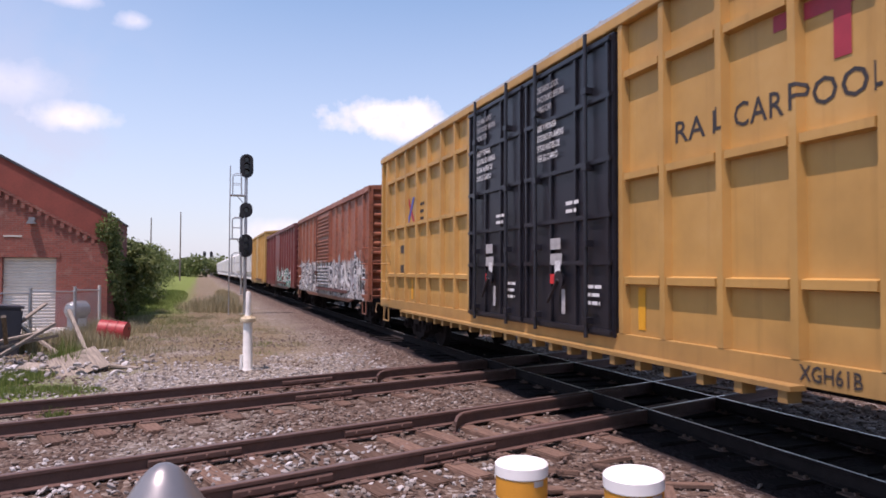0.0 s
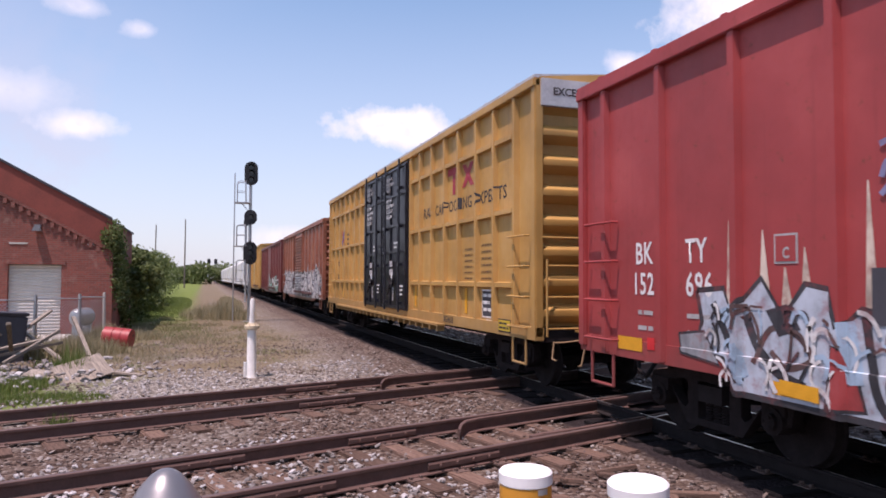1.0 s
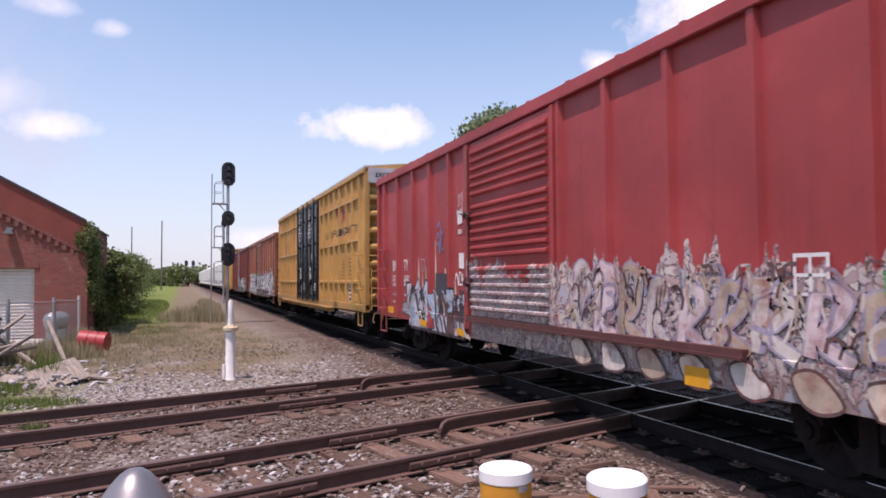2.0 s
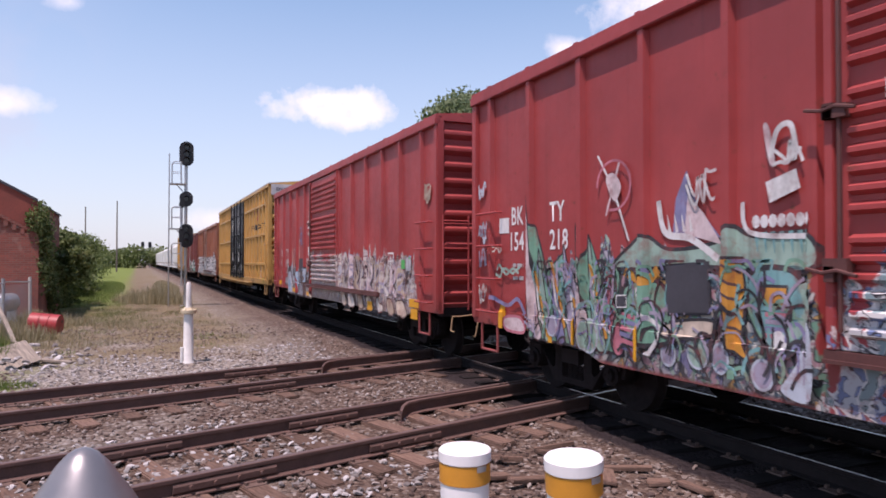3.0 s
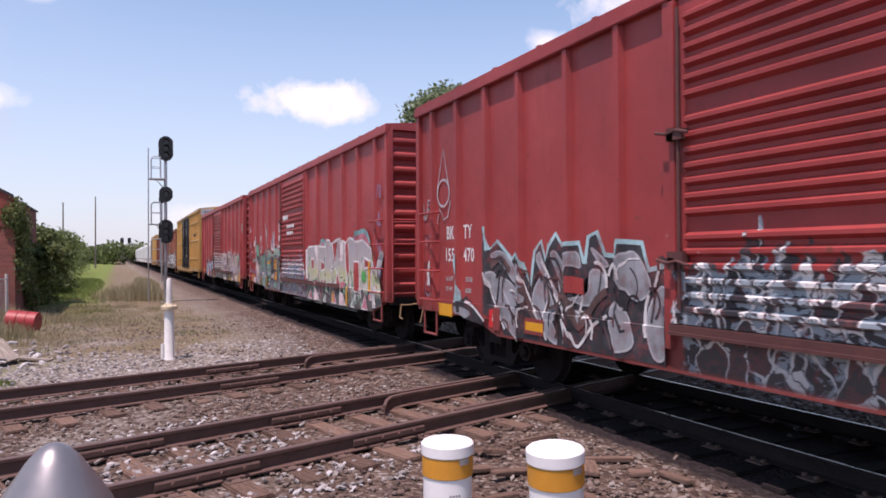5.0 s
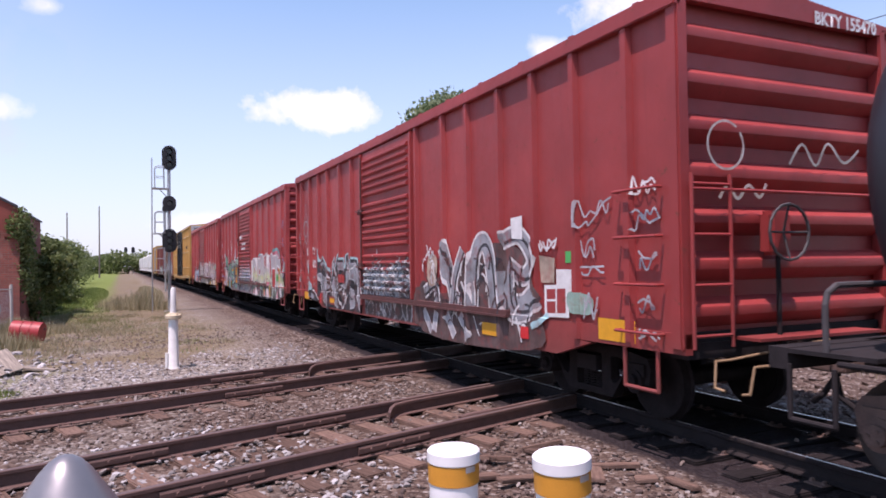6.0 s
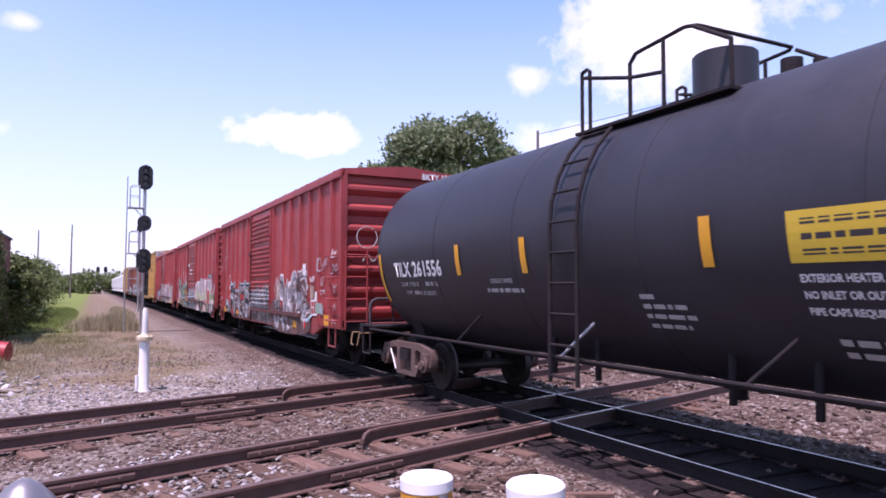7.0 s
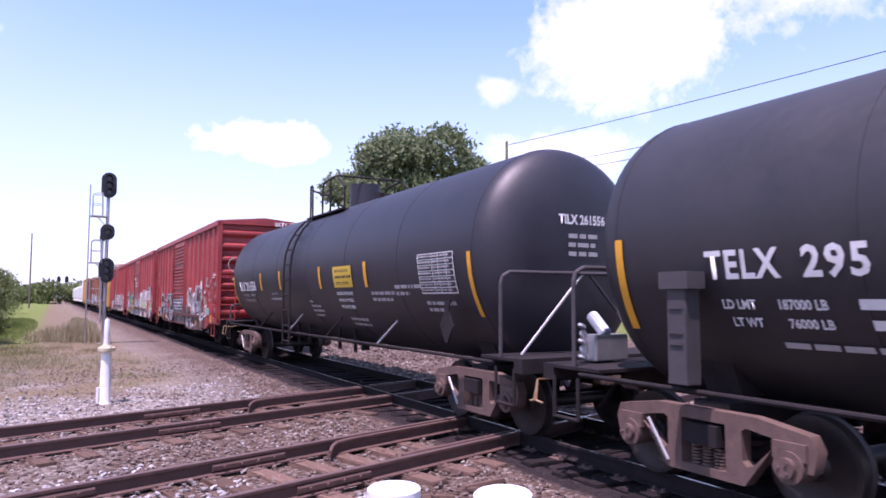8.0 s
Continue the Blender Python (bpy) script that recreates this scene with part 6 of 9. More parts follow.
def paint_third():
    """Black and grey letters with a pale blue rim ahead of the door, silver letters behind it."""
    m = Mural(red3, RIBS_B)
    crown = [(5.52, 2.3), (5.45, 1.95), (5.2, 2.06), (4.8, 1.8), (4.66, 1.94), (4.46, 1.66), (4.3, 1.46), (4.2, 1.92), (4.08, 2.04), (3.98, 1.8), (3.88, 1.98), (3.74, 2.12), (3.62, 1.98), (3.28, 2.0), (3.2, 1.78), (3.12, 1.78), (3.06, 2.08), (2.94, 2.12),
             (2.8, 1.86), (2.55, 1.84), (2.5, 2.0), (2.2, 1.98), (2.1, 1.7), (1.8, 1.75)]
    crown = [(y, z - 0.06) for y, z in crown]
    m.line(crown, "sp_aqua", 0.12, False)
    m.area(crown + [(1.78, 0.72), (5.0, 0.72), (5.15, 0.9), (5.62, 1.0), (5.55, 1.5)], "sp_black")
    for q in ([(5.4, 1.82), (5.1, 1.88), (4.75, 1.68), (4.6, 1.42), (4.8, 1.5), (5.1, 1.72)], [(5.45, 1.52), (5.2, 1.5), (4.6, 0.74), (4.75, 0.74), (5.1, 1.0)], [(5.12, 1.5), (4.75, 1.4), (4.55, 1.08), (4.6, 0.98), (4.86, 1.15)],
              [(4.62, 1.7), (4.52, 1.6), (4.5, 1.2), (4.62, 1.35)], [(4.2, 1.42), (4.0, 1.52), (3.75, 1.05), (4.2, 1.02), (4.28, 1.2)], [(4.1, 1.86), (4.02, 1.74), (3.6, 1.2), (3.72, 1.3), (4.15, 1.72)],
              [(4.05, 0.98), (3.8, 0.98), (3.7, 0.74), (3.9, 0.8)], [(3.85, 1.82), (3.72, 1.85), (3.5, 1.55), (3.62, 1.3), (3.7, 1.6)], [(3.55, 1.8), (3.3, 1.85), (3.24, 1.68), (3.45, 1.7), (3.52, 1.55)],
              [(3.4, 1.3), (3.1, 1.24), (2.82, 1.35), (2.78, 1.55), (2.9, 1.65), (3.05, 1.62), (3.1, 1.38)], [(3.4, 1.12), (3.3, 1.16), (3.2, 1.04), (3.3, 0.98)], [(3.02, 1.9), (2.86, 1.72), (2.72, 1.7), (2.8, 1.78)],
              [(2.7, 1.2), (2.5, 1.3), (2.3, 0.9), (2.6, 0.8)], [(2.6, 1.7), (2.3, 1.85), (2.05, 1.5), (2.3, 1.35)], [(2.1, 1.2), (1.85, 1.5), (1.82, 0.85), (2.0, 0.8)]):
        m.area(q, "sp_steel", True, "sp_grey", 0.025)
    for q in ([(3.62, 1.62), (3.45, 1.3), (3.26, 0.98), (2.95, 1.3), (2.75, 1.42)], [(5.38, 1.66), (5.1, 1.78), (4.85, 1.62)], [(4.5, 1.4), (4.3, 1.1), (4.0, 0.85)]):
        m.line(q, "sp_umber", 0.09)
    for q in ([(3.7, 1.3), (3.45, 0.95), (3.27, 0.75), (3.0, 1.0), (2.75, 1.15)], [(4.55, 1.55), (4.2, 1.1), (3.92, 0.76)], [(5.5, 1.58), (5.3, 1.2), (4.95, 0.8)], [(3.95, 1.6), (3.7, 1.25)], [(3.6, 1.05), (3.5, 0.76)]):
        m.line(q, "sp_white", 0.04)
    m.scrawl(5.3, 1.9, 0.78, 1.7, ("sp_black", "sp_white", "sp_umber", "sp_black"), 14, 9, 0.03, 0.3)
    m.area([(6.52, 1.85), (6.4, 1.85), (6.42, 1.3), (6.5, 1.0), (6.3, 1.02), (6.42, 1.5)], "sp_aqua")
    m.area([(6.62, 1.02), (6.15, 1.2), (5.7, 0.98), (5.5, 0.8), (6.1, 0.84)], "sp_black")
    m.area([(6.58, 1.0), (6.3, 1.02), (6.0, 0.95), (6.2, 0.86)], "sp_steel", True)
    m.line([(6.2, 1.12), (5.9, 1.05), (5.55, 0.86)], "sp_white", 0.04)
    m.area([(3.46, 1.58), (3.16, 1.55), (3.16, 1.36), (3.46, 1.38)], "red_three", name="placard")
    m.area([(5.28, 1.08), (5.08, 1.08), (5.08, 0.76), (5.28, 0.76)], "red_three", name="placard")
    m.area([(4.42, 0.98), (3.98, 0.98), (3.98, 0.82), (4.42, 0.82)], "reflect", edge="red_three", width=0.05, name="placard")
    # line figure and tags on the leading panel
    m.line([(7.2, 2.95), (6.97, 3.6), (6.76, 2.95)], "sp_grey", 0.03, False)
    m.line([(6.97 + 0.23 * math.cos(a), 2.86 + 0.22 * math.sin(a)) for a in [k * 0.63 for k in range(11)]], "sp_grey", 0.035)
    m.line([(7.2, 2.36), (7.12, 2.62), (6.95, 2.42), (6.8, 2.46), (6.7, 2.72)], "sp_grey", 0.03, False)
    m.tag(7.78, 2.45, 0.42, 0.34, "sp_grey", 71, 0.03)
    m.tag(7.7, 1.98, 0.24, 0.2, "sp_rose", 72, 0.02)
    m.line([(7.72, 1.2), (7.7, 1.38), (7.62, 1.28), (7.54, 1.38), (7.5, 1.2), (7.6, 1.12), (7.72, 1.2)], "sp_lilac", 0.018, False)
    # silver letters behind the door
    m.area([(-1.6, 1.5), (-2.6, 1.3), (-3.5, 1.9), (-4.3, 2.1), (-5.2, 1.9), (-5.5, 1.2), (-5.3, 0.66), (-1.7, 0.62)], "sp_umber", True)
    for q, w in (([(-2.5, 2.12), (-2.75, 1.7), (-3.05, 1.05)], 0.3), ([(-3.28, 2.02), (-3.0, 1.6), (-2.85, 1.0)], 0.16), ([(-3.62, 1.08), (-3.7, 1.9), (-3.95, 2.12), (-4.15, 1.9), (-4.3, 1.08)], 0.26),
                 ([(-4.55, 2.12), (-5.0, 2.18), (-5.32, 1.85), (-5.1, 1.62), (-4.7, 1.78)], 0.2), ([(-4.65, 1.7), (-4.72, 1.25), (-5.1, 1.2), (-5.42, 1.4)], 0.34), ([(-1.75, 1.3), (-2.2, 1.45), (-2.3, 1.15)], 0.16)):
        m.stroke(q, "sp_steel", "sp_white", w, 0.04)
        m.line([(y - w * 0.28, z - 0.04) for y, z in q], "sp_black", 0.05)
    m.area([(-1.95, 1.95), (-2.3, 1.9), (-2.2, 1.45), (-1.9, 1.5)], "sp_tan", True)
    for q in ([(-1.75, 1.0), (-2.1, 0.66)], [(-2.7, 0.98), (-3.0, 0.64)], [(-3.2, 1.0), (-3.55, 0.66)], [(-2.3, 1.0), (-2.2, 0.66)]):
        m.stroke(q, "sp_grey", "sp_white", 0.12, 0.03, False)
    m.scrawl(-1.7, -5.4, 0.68, 1.8, ("sp_black", "sp_white", "sp_umber", "sp_black"), 18, 10, 0.035, 0.25)
    m.area([(-3.95, 0.94), (-4.4, 0.94), (-4.4, 0.76), (-3.95, 0.76)], "reflect", name="reflector")
    m.area([(-5.05, 0.96), (-5.25, 0.96), (-5.25, 0.8), (-5.05, 0.8)], "signred", name="reflector")
    m.area([(-4.8, 2.42), (-5.1, 2.44), (-5.1, 2.12), (-4.82, 2.14)], "white", name="placard")
    m.area([(-5.5, 1.9), (-5.86, 1.86), (-5.84, 1.55), (-5.55, 1.55)], "sp_tan", name="placard")
    m.tag(-5.5, 1.95, 0.45, 0.18, "sp_white", 81, 0.03)
    m.tag(-1.85, 1.9, 0.4, 0.24, "sp_white", 82, 0.03)
    m.area([(-5.62, 1.52), (-6.15, 1.54), (-6.15, 1.14), (-5.62, 1.12)], "white", name="placard")
    m.area([(-5.67, 1.47), (-6.08, 1.49), (-6.08, 1.19), (-5.67, 1.17)], "red_three", name="placard")
    for q in ([(-5.88, 1.48), (-5.88, 1.18)], [(-5.67, 1.33), (-5.88, 1.34)]):
        m.line(q, "white", 0.03, False)
    m.area([(-6.15, 1.45), (-6.6, 1.4), (-6.55, 1.2), (-6.15, 1.25)], "sp_mint", True)
    m.line([(-5.4, 0.98), (-5.7, 1.15)], "sp_aqua", 0.08)
    for y, z, w, h, sd in ((-6.3, 2.2, 0.75, 0.34, 83), (-7.3, 2.5, 0.45, 0.2, 84), (-7.3, 2.12, 0.5, 0.24, 85), (-7.4, 1.6, 0.36, 0.32, 86), (-6.4, 1.85, 0.35, 0.24, 87), (-6.4, 1.66, 0.5, 0.1, 88), (-6.45, 1.15, 0.3, 0.36, 89), (-7.4, 1.2, 0.3, 0.26, 90), (-7.4, 0.98, 0.36, 0.14, 91)):
        m.tag(y, z, w, h, "sp_grey" if sd != 84 else "sp_white", sd, 0.024)
    m.tag(7.6, 1.3, 0.3, 0.5, "sp_white", 92, 0.03)


def end_loops():
    bm = bmesh.new()
    pts = [(-1.0 + 0.24 * math.cos(a), 2.95 + 0.24 * math.sin(a)) for a in [0.9 + k * 0.5 for k in range(13)]]
    ribbon(bm, pts, 0.025, 0.0)
    ribbon(bm, [(-0.1, 2.8), (0.1, 3.02), (0.3, 2.8), (0.5, 3.05), (0.75, 2.85), (1.0, 3.0)], 0.03, 0.0)
    ribbon(bm, [(-1.1, 2.42), (-0.98, 2.55), (-0.85, 2.42), (-0.7, 2.56), (-0.55, 2.44), (-0.45, 2.58)], 0.035, 0.0)
    for v in bm.verts:
        v.co = (v.co.y, -8.03 - 0.02, v.co.z)
    part("sprayed_tag", bm, M["sp_pale"], red3, "pale sprayed loops")


end_loops()
paint_first()
paint_second()
paint_third()

# yellow double-door car
YR = [8.85, 7.97, 7.05, 6.1, 5.24, 4.31, 3.45, 2.66, -2.48, -3.28, -4.19, -5.10, -5.95, -6.94, -7.8, -8.68]
yellow = boxcar("high_cube_boxcar", "tall yellow boxcar with black double plug doors", M["yellow"], 38.23, 57.21, 5.04, YR, (-2.42, 2.53), plug=True, end_ribs=8, z0=0.98, deep=0.86,
                roofmat=M["roof"], rib_depth=0.11, sill_back=0.5, sill_front=0.5)


def yellow_details():
    hw, sheet = 1.604, 1.494
    gaps = [(2.66, 8.85), (-8.68, -2.48)]
    for z in (4.24, 2.99, 1.73):
        for a, b in gaps:
            pts = sorted(v for v in YR if a - 0.01 <= v <= b + 0.01)
            for p, q in zip(pts, pts[1:]):
                bm = bmesh.new()
                prism(bm, [(-sheet - 0.02, z - 0.055), (-hw + 0.004, z - 0.04), (-hw + 0.004, z + 0.04), (-sheet - 0.02, z + 0.055)], "y", p + 0.07, q - 0.07)
                part("belt_rail", bm, M["yellow"], yellow)
    # plug doors: two leaves with frames, locking bars and cranks
    for y0, y1 in ((0.14, 2.50), (-2.39, 0.10)):
        bm = bmesh.new()
        bx(bm, -hw - 0.03, -sheet - 0.022, y0, y1, 1.02, 4.83)
        leaf = part("plug_door", bm, M["door_black"], yellow, "black steel plug door", bevel=0.015)
        w = y1 - y0
        for z in (1.08, 1.95, 2.55, 3.25, 4.05, 4.76):
            bm = bmesh.new()
            bx(bm, -hw - 0.075, -hw - 0.031, y0 + 0.03, y1 - 0.03, z - 0.035, z + 0.035)
            part("door_beam", bm, M["door_black"], leaf, bevel=0.01)
        for f in (0.04, 0.36, 0.64, 0.96):
            bm = bmesh.new()
            bx(bm, -hw - 0.07, -hw - 0.031, y0 + f * w - 0.035, y0 + f * w + 0.035, 1.12, 4.72)
            part("door_stile", bm, M["door_black"], leaf, bevel=0.01)
        for f in (0.22, 0.80):
            bm = bmesh.new()
            rod(bm, (-hw - 0.11, y0 + f * w, 0.98), (-hw - 0.11, y0 + f * w, 4.95), 0.028, 10)
            for z in (1.2, 2.2, 3.2, 4.2):
                bx(bm, -hw - 0.14, -hw - 0.03, y0 + f * w - 0.06, y0 + f * w + 0.06, z - 0.04, z + 0.04)
            part("locking_bar", bm, M["door_black"], leaf, "black locking bar")
        bm = bmesh.new()
        bmesh.ops.create_cone(bm, cap_ends=True, segments=14, radius1=0.13, radius2=0.09, depth=0.06, matrix=Matrix.Translation((-hw - 0.1, y0 + 0.5 * w, 1.72)) @ pose(0, 0, 0, 0, 90, 0))
        rod(bm, (-hw - 0.14, y0 + 0.5 * w, 1.72), (-hw - 0.14, y0 + 0.62 * w, 1.4), 0.025)
        part("door_crank", bm, M["door_black"], leaf, "black crank handle")
        yc = y1 - 0.42
        for k, words in enumerate(("CLOSE AND LOCK", "BOTH DOORS BEFORE", "MOVING CAR")):
            on_side("lettering", letters(words, 0.13, 0.72, 1.0, 0.016), M["dimwhite"], leaf, yc + 0.05, 4.5 - 0.15 * k, x=-hw - 0.079)
        for k, words in enumerate(("CIERRE Y PONGA", "EL SEGURO EN AMBAS", "PUERTAS ANTES DE", "MOVER EL CARRO")):
            on_side("lettering", letters(words, 0.13, 0.72, 1.0, 0.016), M["white"], leaf, yc + 0.05, 3.92 - 0.15 * k, x=-hw - 0.079)
        on_side("stencil", bars((0.35, 0.3), 0.05, 0.06, 23), M["white"], leaf, yc - 0.95, 2.75, x=-hw - 0.079)
        on_side("stencil", bars((0.35, 0.3, 0.3), 0.045, 0.06, 24), M["white"], leaf, y0 + 0.55, 1.62, x=-hw - 0.079)
        on_side("stencil", bars((0.3, 0.34), 0.16, 0.06, 27), M["dimwhite"], leaf, yc - 0.5, 2.15, x=-hw - 0.079)
        on_side("placard", patch(0.16, 0.24), M["white"], leaf, y1 - 1.05, 1.75, x=-hw - 0.079)
        on_side("placard", patch(0.16, 0.14), M["signred"], leaf, y1 - 0.92, 1.66, x=-hw - 0.082)
        on_side("placard", patch(0.1, 0.34), M["dimwhite"], leaf, y1 - 1.25, 1.25, x=-hw - 0.079)
    # door runner along the sill
    bm = bmesh.new()
    bx(bm, -hw - 0.16, -hw + 0.02, -5.2, 6.9, 0.83, 0.875)
    part("door_runner", bm, M["yellow"], yellow, "yellow steel door runner")
    for i in range(24):
        bm = bmesh.new()
        y = -5.1 + i * 0.52
        bx(bm, -hw - 0.14, -hw + 0.02, y - 0.05, y + 0.05, 0.72, 0.829)
        part("runner_bracket", bm, M["yellow"], yellow)
    # slogan and logo on the trailing half
    x = -sheet - 0.027
    # painted straight across posts and panels
    for words, y, length in (("RA", -3.42, 0.48), ("I", -4.01, 0.04), ("L", -4.15, 0.082), ("CAR", -4.31, 0.62), ("POOLING", -5.065, 1.5), ("EXPERTS", -6.74, 1.5)):
        me = letters(words, 0.34, 1.0, 1.05, 0.008)
        lo, hi = min(v.co.x for v in me.vertices), max(v.co.x for v in me.vertices)
        me.transform(Matrix.Diagonal((length / (hi - lo), 1, 1, 1)) @ Matrix.Translation((-lo, 0, 0)))
        drape(yellow, "lettering", me, M["charcoal"], y, 3.25, YR, sheet + 0.024, hw + 0.003, 0.085)
    for y0, w, z, h in ((-4.82, 0.95, 4.02, 0.15), (-4.98, 0.17, 3.6, 0.42), (-5.46, 0.17, 3.6, 0.42)):
        on_side("logo_bar", patch(w, h), M["crimson"], yellow, y0, z, x=x, label="crimson painted bar")
    for lean in (-1, 1):
        me = patch(0.2, 0.46)
        for v in me.vertices:
            v.co.x += lean * (v.co.y - 0.23) * 1.0
        on_side("logo_bar", me, M["crimson"], yellow, -6.26, 3.68, x=x - 0.002 * lean, label="crimson painted bar")
    on_side("lettering", letters("XGH61B", 0.19, 0.85, 1.0, 0.012), M["charcoal"], yellow, -5.15, 0.92, x=-hw - 0.002)
    on_side("stencil", bars((0.42,) * 7, 0.035, 0.08, 31), M["stencilbrown"], yellow, -6.2, 2.4, x=x)
    on_side("stencil", bars((0.52,) * 6, 0.035, 0.09, 32), M["stencilbrown"], yellow, -7.1, 2.45, x=x)
    on_side("placard", patch(0.62, 0.52), M["white"], yellow, -7.13, 1.12, x=x)
    on_side("placard", patch(0.56, 0.46), M["darkpaint"], yellow, -7.16, 1.15, x=x - 0.003)
    on_side("stencil", bars((0.4, 0.3, 0.4), 0.06, 0.07, 33), M["white"], yellow, -7.2, 1.5, x=x - 0.006)
    on_side("placard", patch(0.28, 0.16), M["white"], yellow, -7.3, 0.93, x=x)
    on_side("placard", patch(0.52, 0.22), M["charcoal"], yellow, -8.08, 0.93, x=-hw - 0.003)
    on_side("placard", patch(0.48, 0.18), M["placard"], yellow, -8.10, 0.95, x=-hw - 0.006, label="yellow warning plate")
    on_side("stencil", bars((0.3, 0.4), 0.035, 0.04, 37), M["charcoal"], yellow, -8.14, 1.06, x=-hw - 0.009)
    for y in (-2.72, -6.2, 6.7):
        on_side("placard", patch(0.14, 0.5), M["reflect"], yellow, y, 1.15, x=x, label="yellow reflective strip")
    on_side("placard", patch(0.2, 0.56), M["reflect"], yellow, -8.44, 1.14, x=x, label="yellow reflective strip")
    on_side("stencil", bars((0.62, 0.5), 0.2, 0.3, 35), M["charcoal"], yellow, 7.7, 2.3, x=x)
    on_side("stencil", bars((0.3, 0.3, 0.3), 0.07, 0.1, 36), M["charcoal"], yellow, 6.0, 3.4, x=x)
    for lean, mat_ in ((-1, "crimson"), (1, "bluepaint")):
        me = patch(0.16, 0.6)
        for v in me.vertices:
            v.co.x += lean * (v.co.y - 0.3) * 0.8
        on_side("logo_bar", me, M[mat_], yellow, 6.85, 3.05, x=x - 0.002 * lean)
    # white band on the trailing end
    bm = bmesh.new()
    bx(bm, -1.5, 1.5, -9.53, -9.45, 4.56, 5.0)
    part("end_panel", bm, M["roof"], yellow, "white painted end panel", bevel=0.01)
    me = letters("EXCESS HEIGHT", 0.17, 1.0)
    me.transform(Matrix.Translation((-1.3, -9.536, 4.74)) @ END)
    me.materials.append(M["charcoal"])
    tagged(new("lettering", me), "dark stencilled letters").parent = yellow


yellow_details()

rust_car = boxcar("boxcar", "rusty brown boxcar with white sprayed letters", M["brown"], 58.75, 75.0, 4.45, RIBS_A, (-1.3, 1.7), turning=True)
sprayed_letters(rust_car, 7.0, 2.0, 0.95, 2.1, 6, [M["sp_grey"], M["sp_white"]], M["sp_black"], 22)
sprayed_letters(rust_car, -1.6, -7.2, 0.95, 2.2, 5, [M["sp_white"], M["sp_grey"]], M["sp_black"], 23)
maroon_car = boxcar("boxcar", "dark maroon boxcar with sprayed tag", M["maroon"], 76.6, 93.6, 4.45, RIBS_A, (-1.3, 1.7), turning=False, detail=False)
gold_car = boxcar("high_cube_boxcar", "faded yellow boxcar further up the train", M["yellow"], 95.2, 110.0, 5.0, RIBS_A, (-1.3, 1.7), turning=False, detail=False)


def hopper(rear):
    """Pale covered hopper car, far ahead in the train."""
    L = 17.4
    car = thing("covered_hopper", "dirty white covered hopper car", "freight car", "covered hoppers of the train")
    CARS.append((car, rear + L / 2))
    bm = bmesh.new()
    outline = [(-1.0, 1.3), (-1.5, 1.75), (-1.56, 3.9), (-1.2, 4.35), (-0.5, 4.5), (0.5, 4.5), (1.2, 4.35), (1.56, 3.9), (1.5, 1.75), (1.0, 1.3)]
    prism(bm, outline, "y", -L / 2 + 1.4, L / 2 - 1.4)
    part("hopper_body", bm, M["hopper"], car, bevel=0.04, smooth=35)
    bm = bmesh.new()
    for i in range(3):
        y = (i - 1) * 4.6
        loft(bm, [[(-1.2, y - 2.0, 1.34), (1.2, y - 2.0, 1.34), (1.2, y + 2.0, 1.34), (-1.2, y + 2.0, 1.34)], [(-0.4, y - 0.5, 0.5), (0.4, y - 0.5, 0.5), (0.4, y + 0.5, 0.5), (-0.4, y + 0.5, 0.5)]])
    part("discharge_chute", bm, M["hopper"], car)
    bm = bmesh.new()
    bx(bm, -1.5, 1.5, -L / 2, L / 2, 0.95, 1.12)
    for s in (-1, 1):
        bx(bm, -1.4, 1.4, s * (L / 2 - 0.15) - 0.1, s * (L / 2 - 0.15) + 0.1, 1.12, 1.5)
        bx(bm, -0.7, 0.7, s * 8 - 0.4, s * 8 + 0.4, 1.12, 1.9)
    part("underframe", bm, M["hopper"], car)
    for s in (-1, 1):
        bogie(car, s * (L / 2 - 1.9), False)
        coupler(car, s * (L / 2 - 0.1), s)
    return car


for i in range(9):
    hopper(111.6 + i * 18.9)
for i in range(5):
    boxcar("boxcar", "dark maroon boxcar at the head of the train", M["maroon"], 283.0 + i * 17.6, 299.0 + i * 17.6, 4.45, RIBS_A[::2], (-1.3, 1.7), turning=False, detail=False)


# tank cars ----------------------------------------------------------
TZ, TR = 2.53, 1.48


HOOP = 0.42


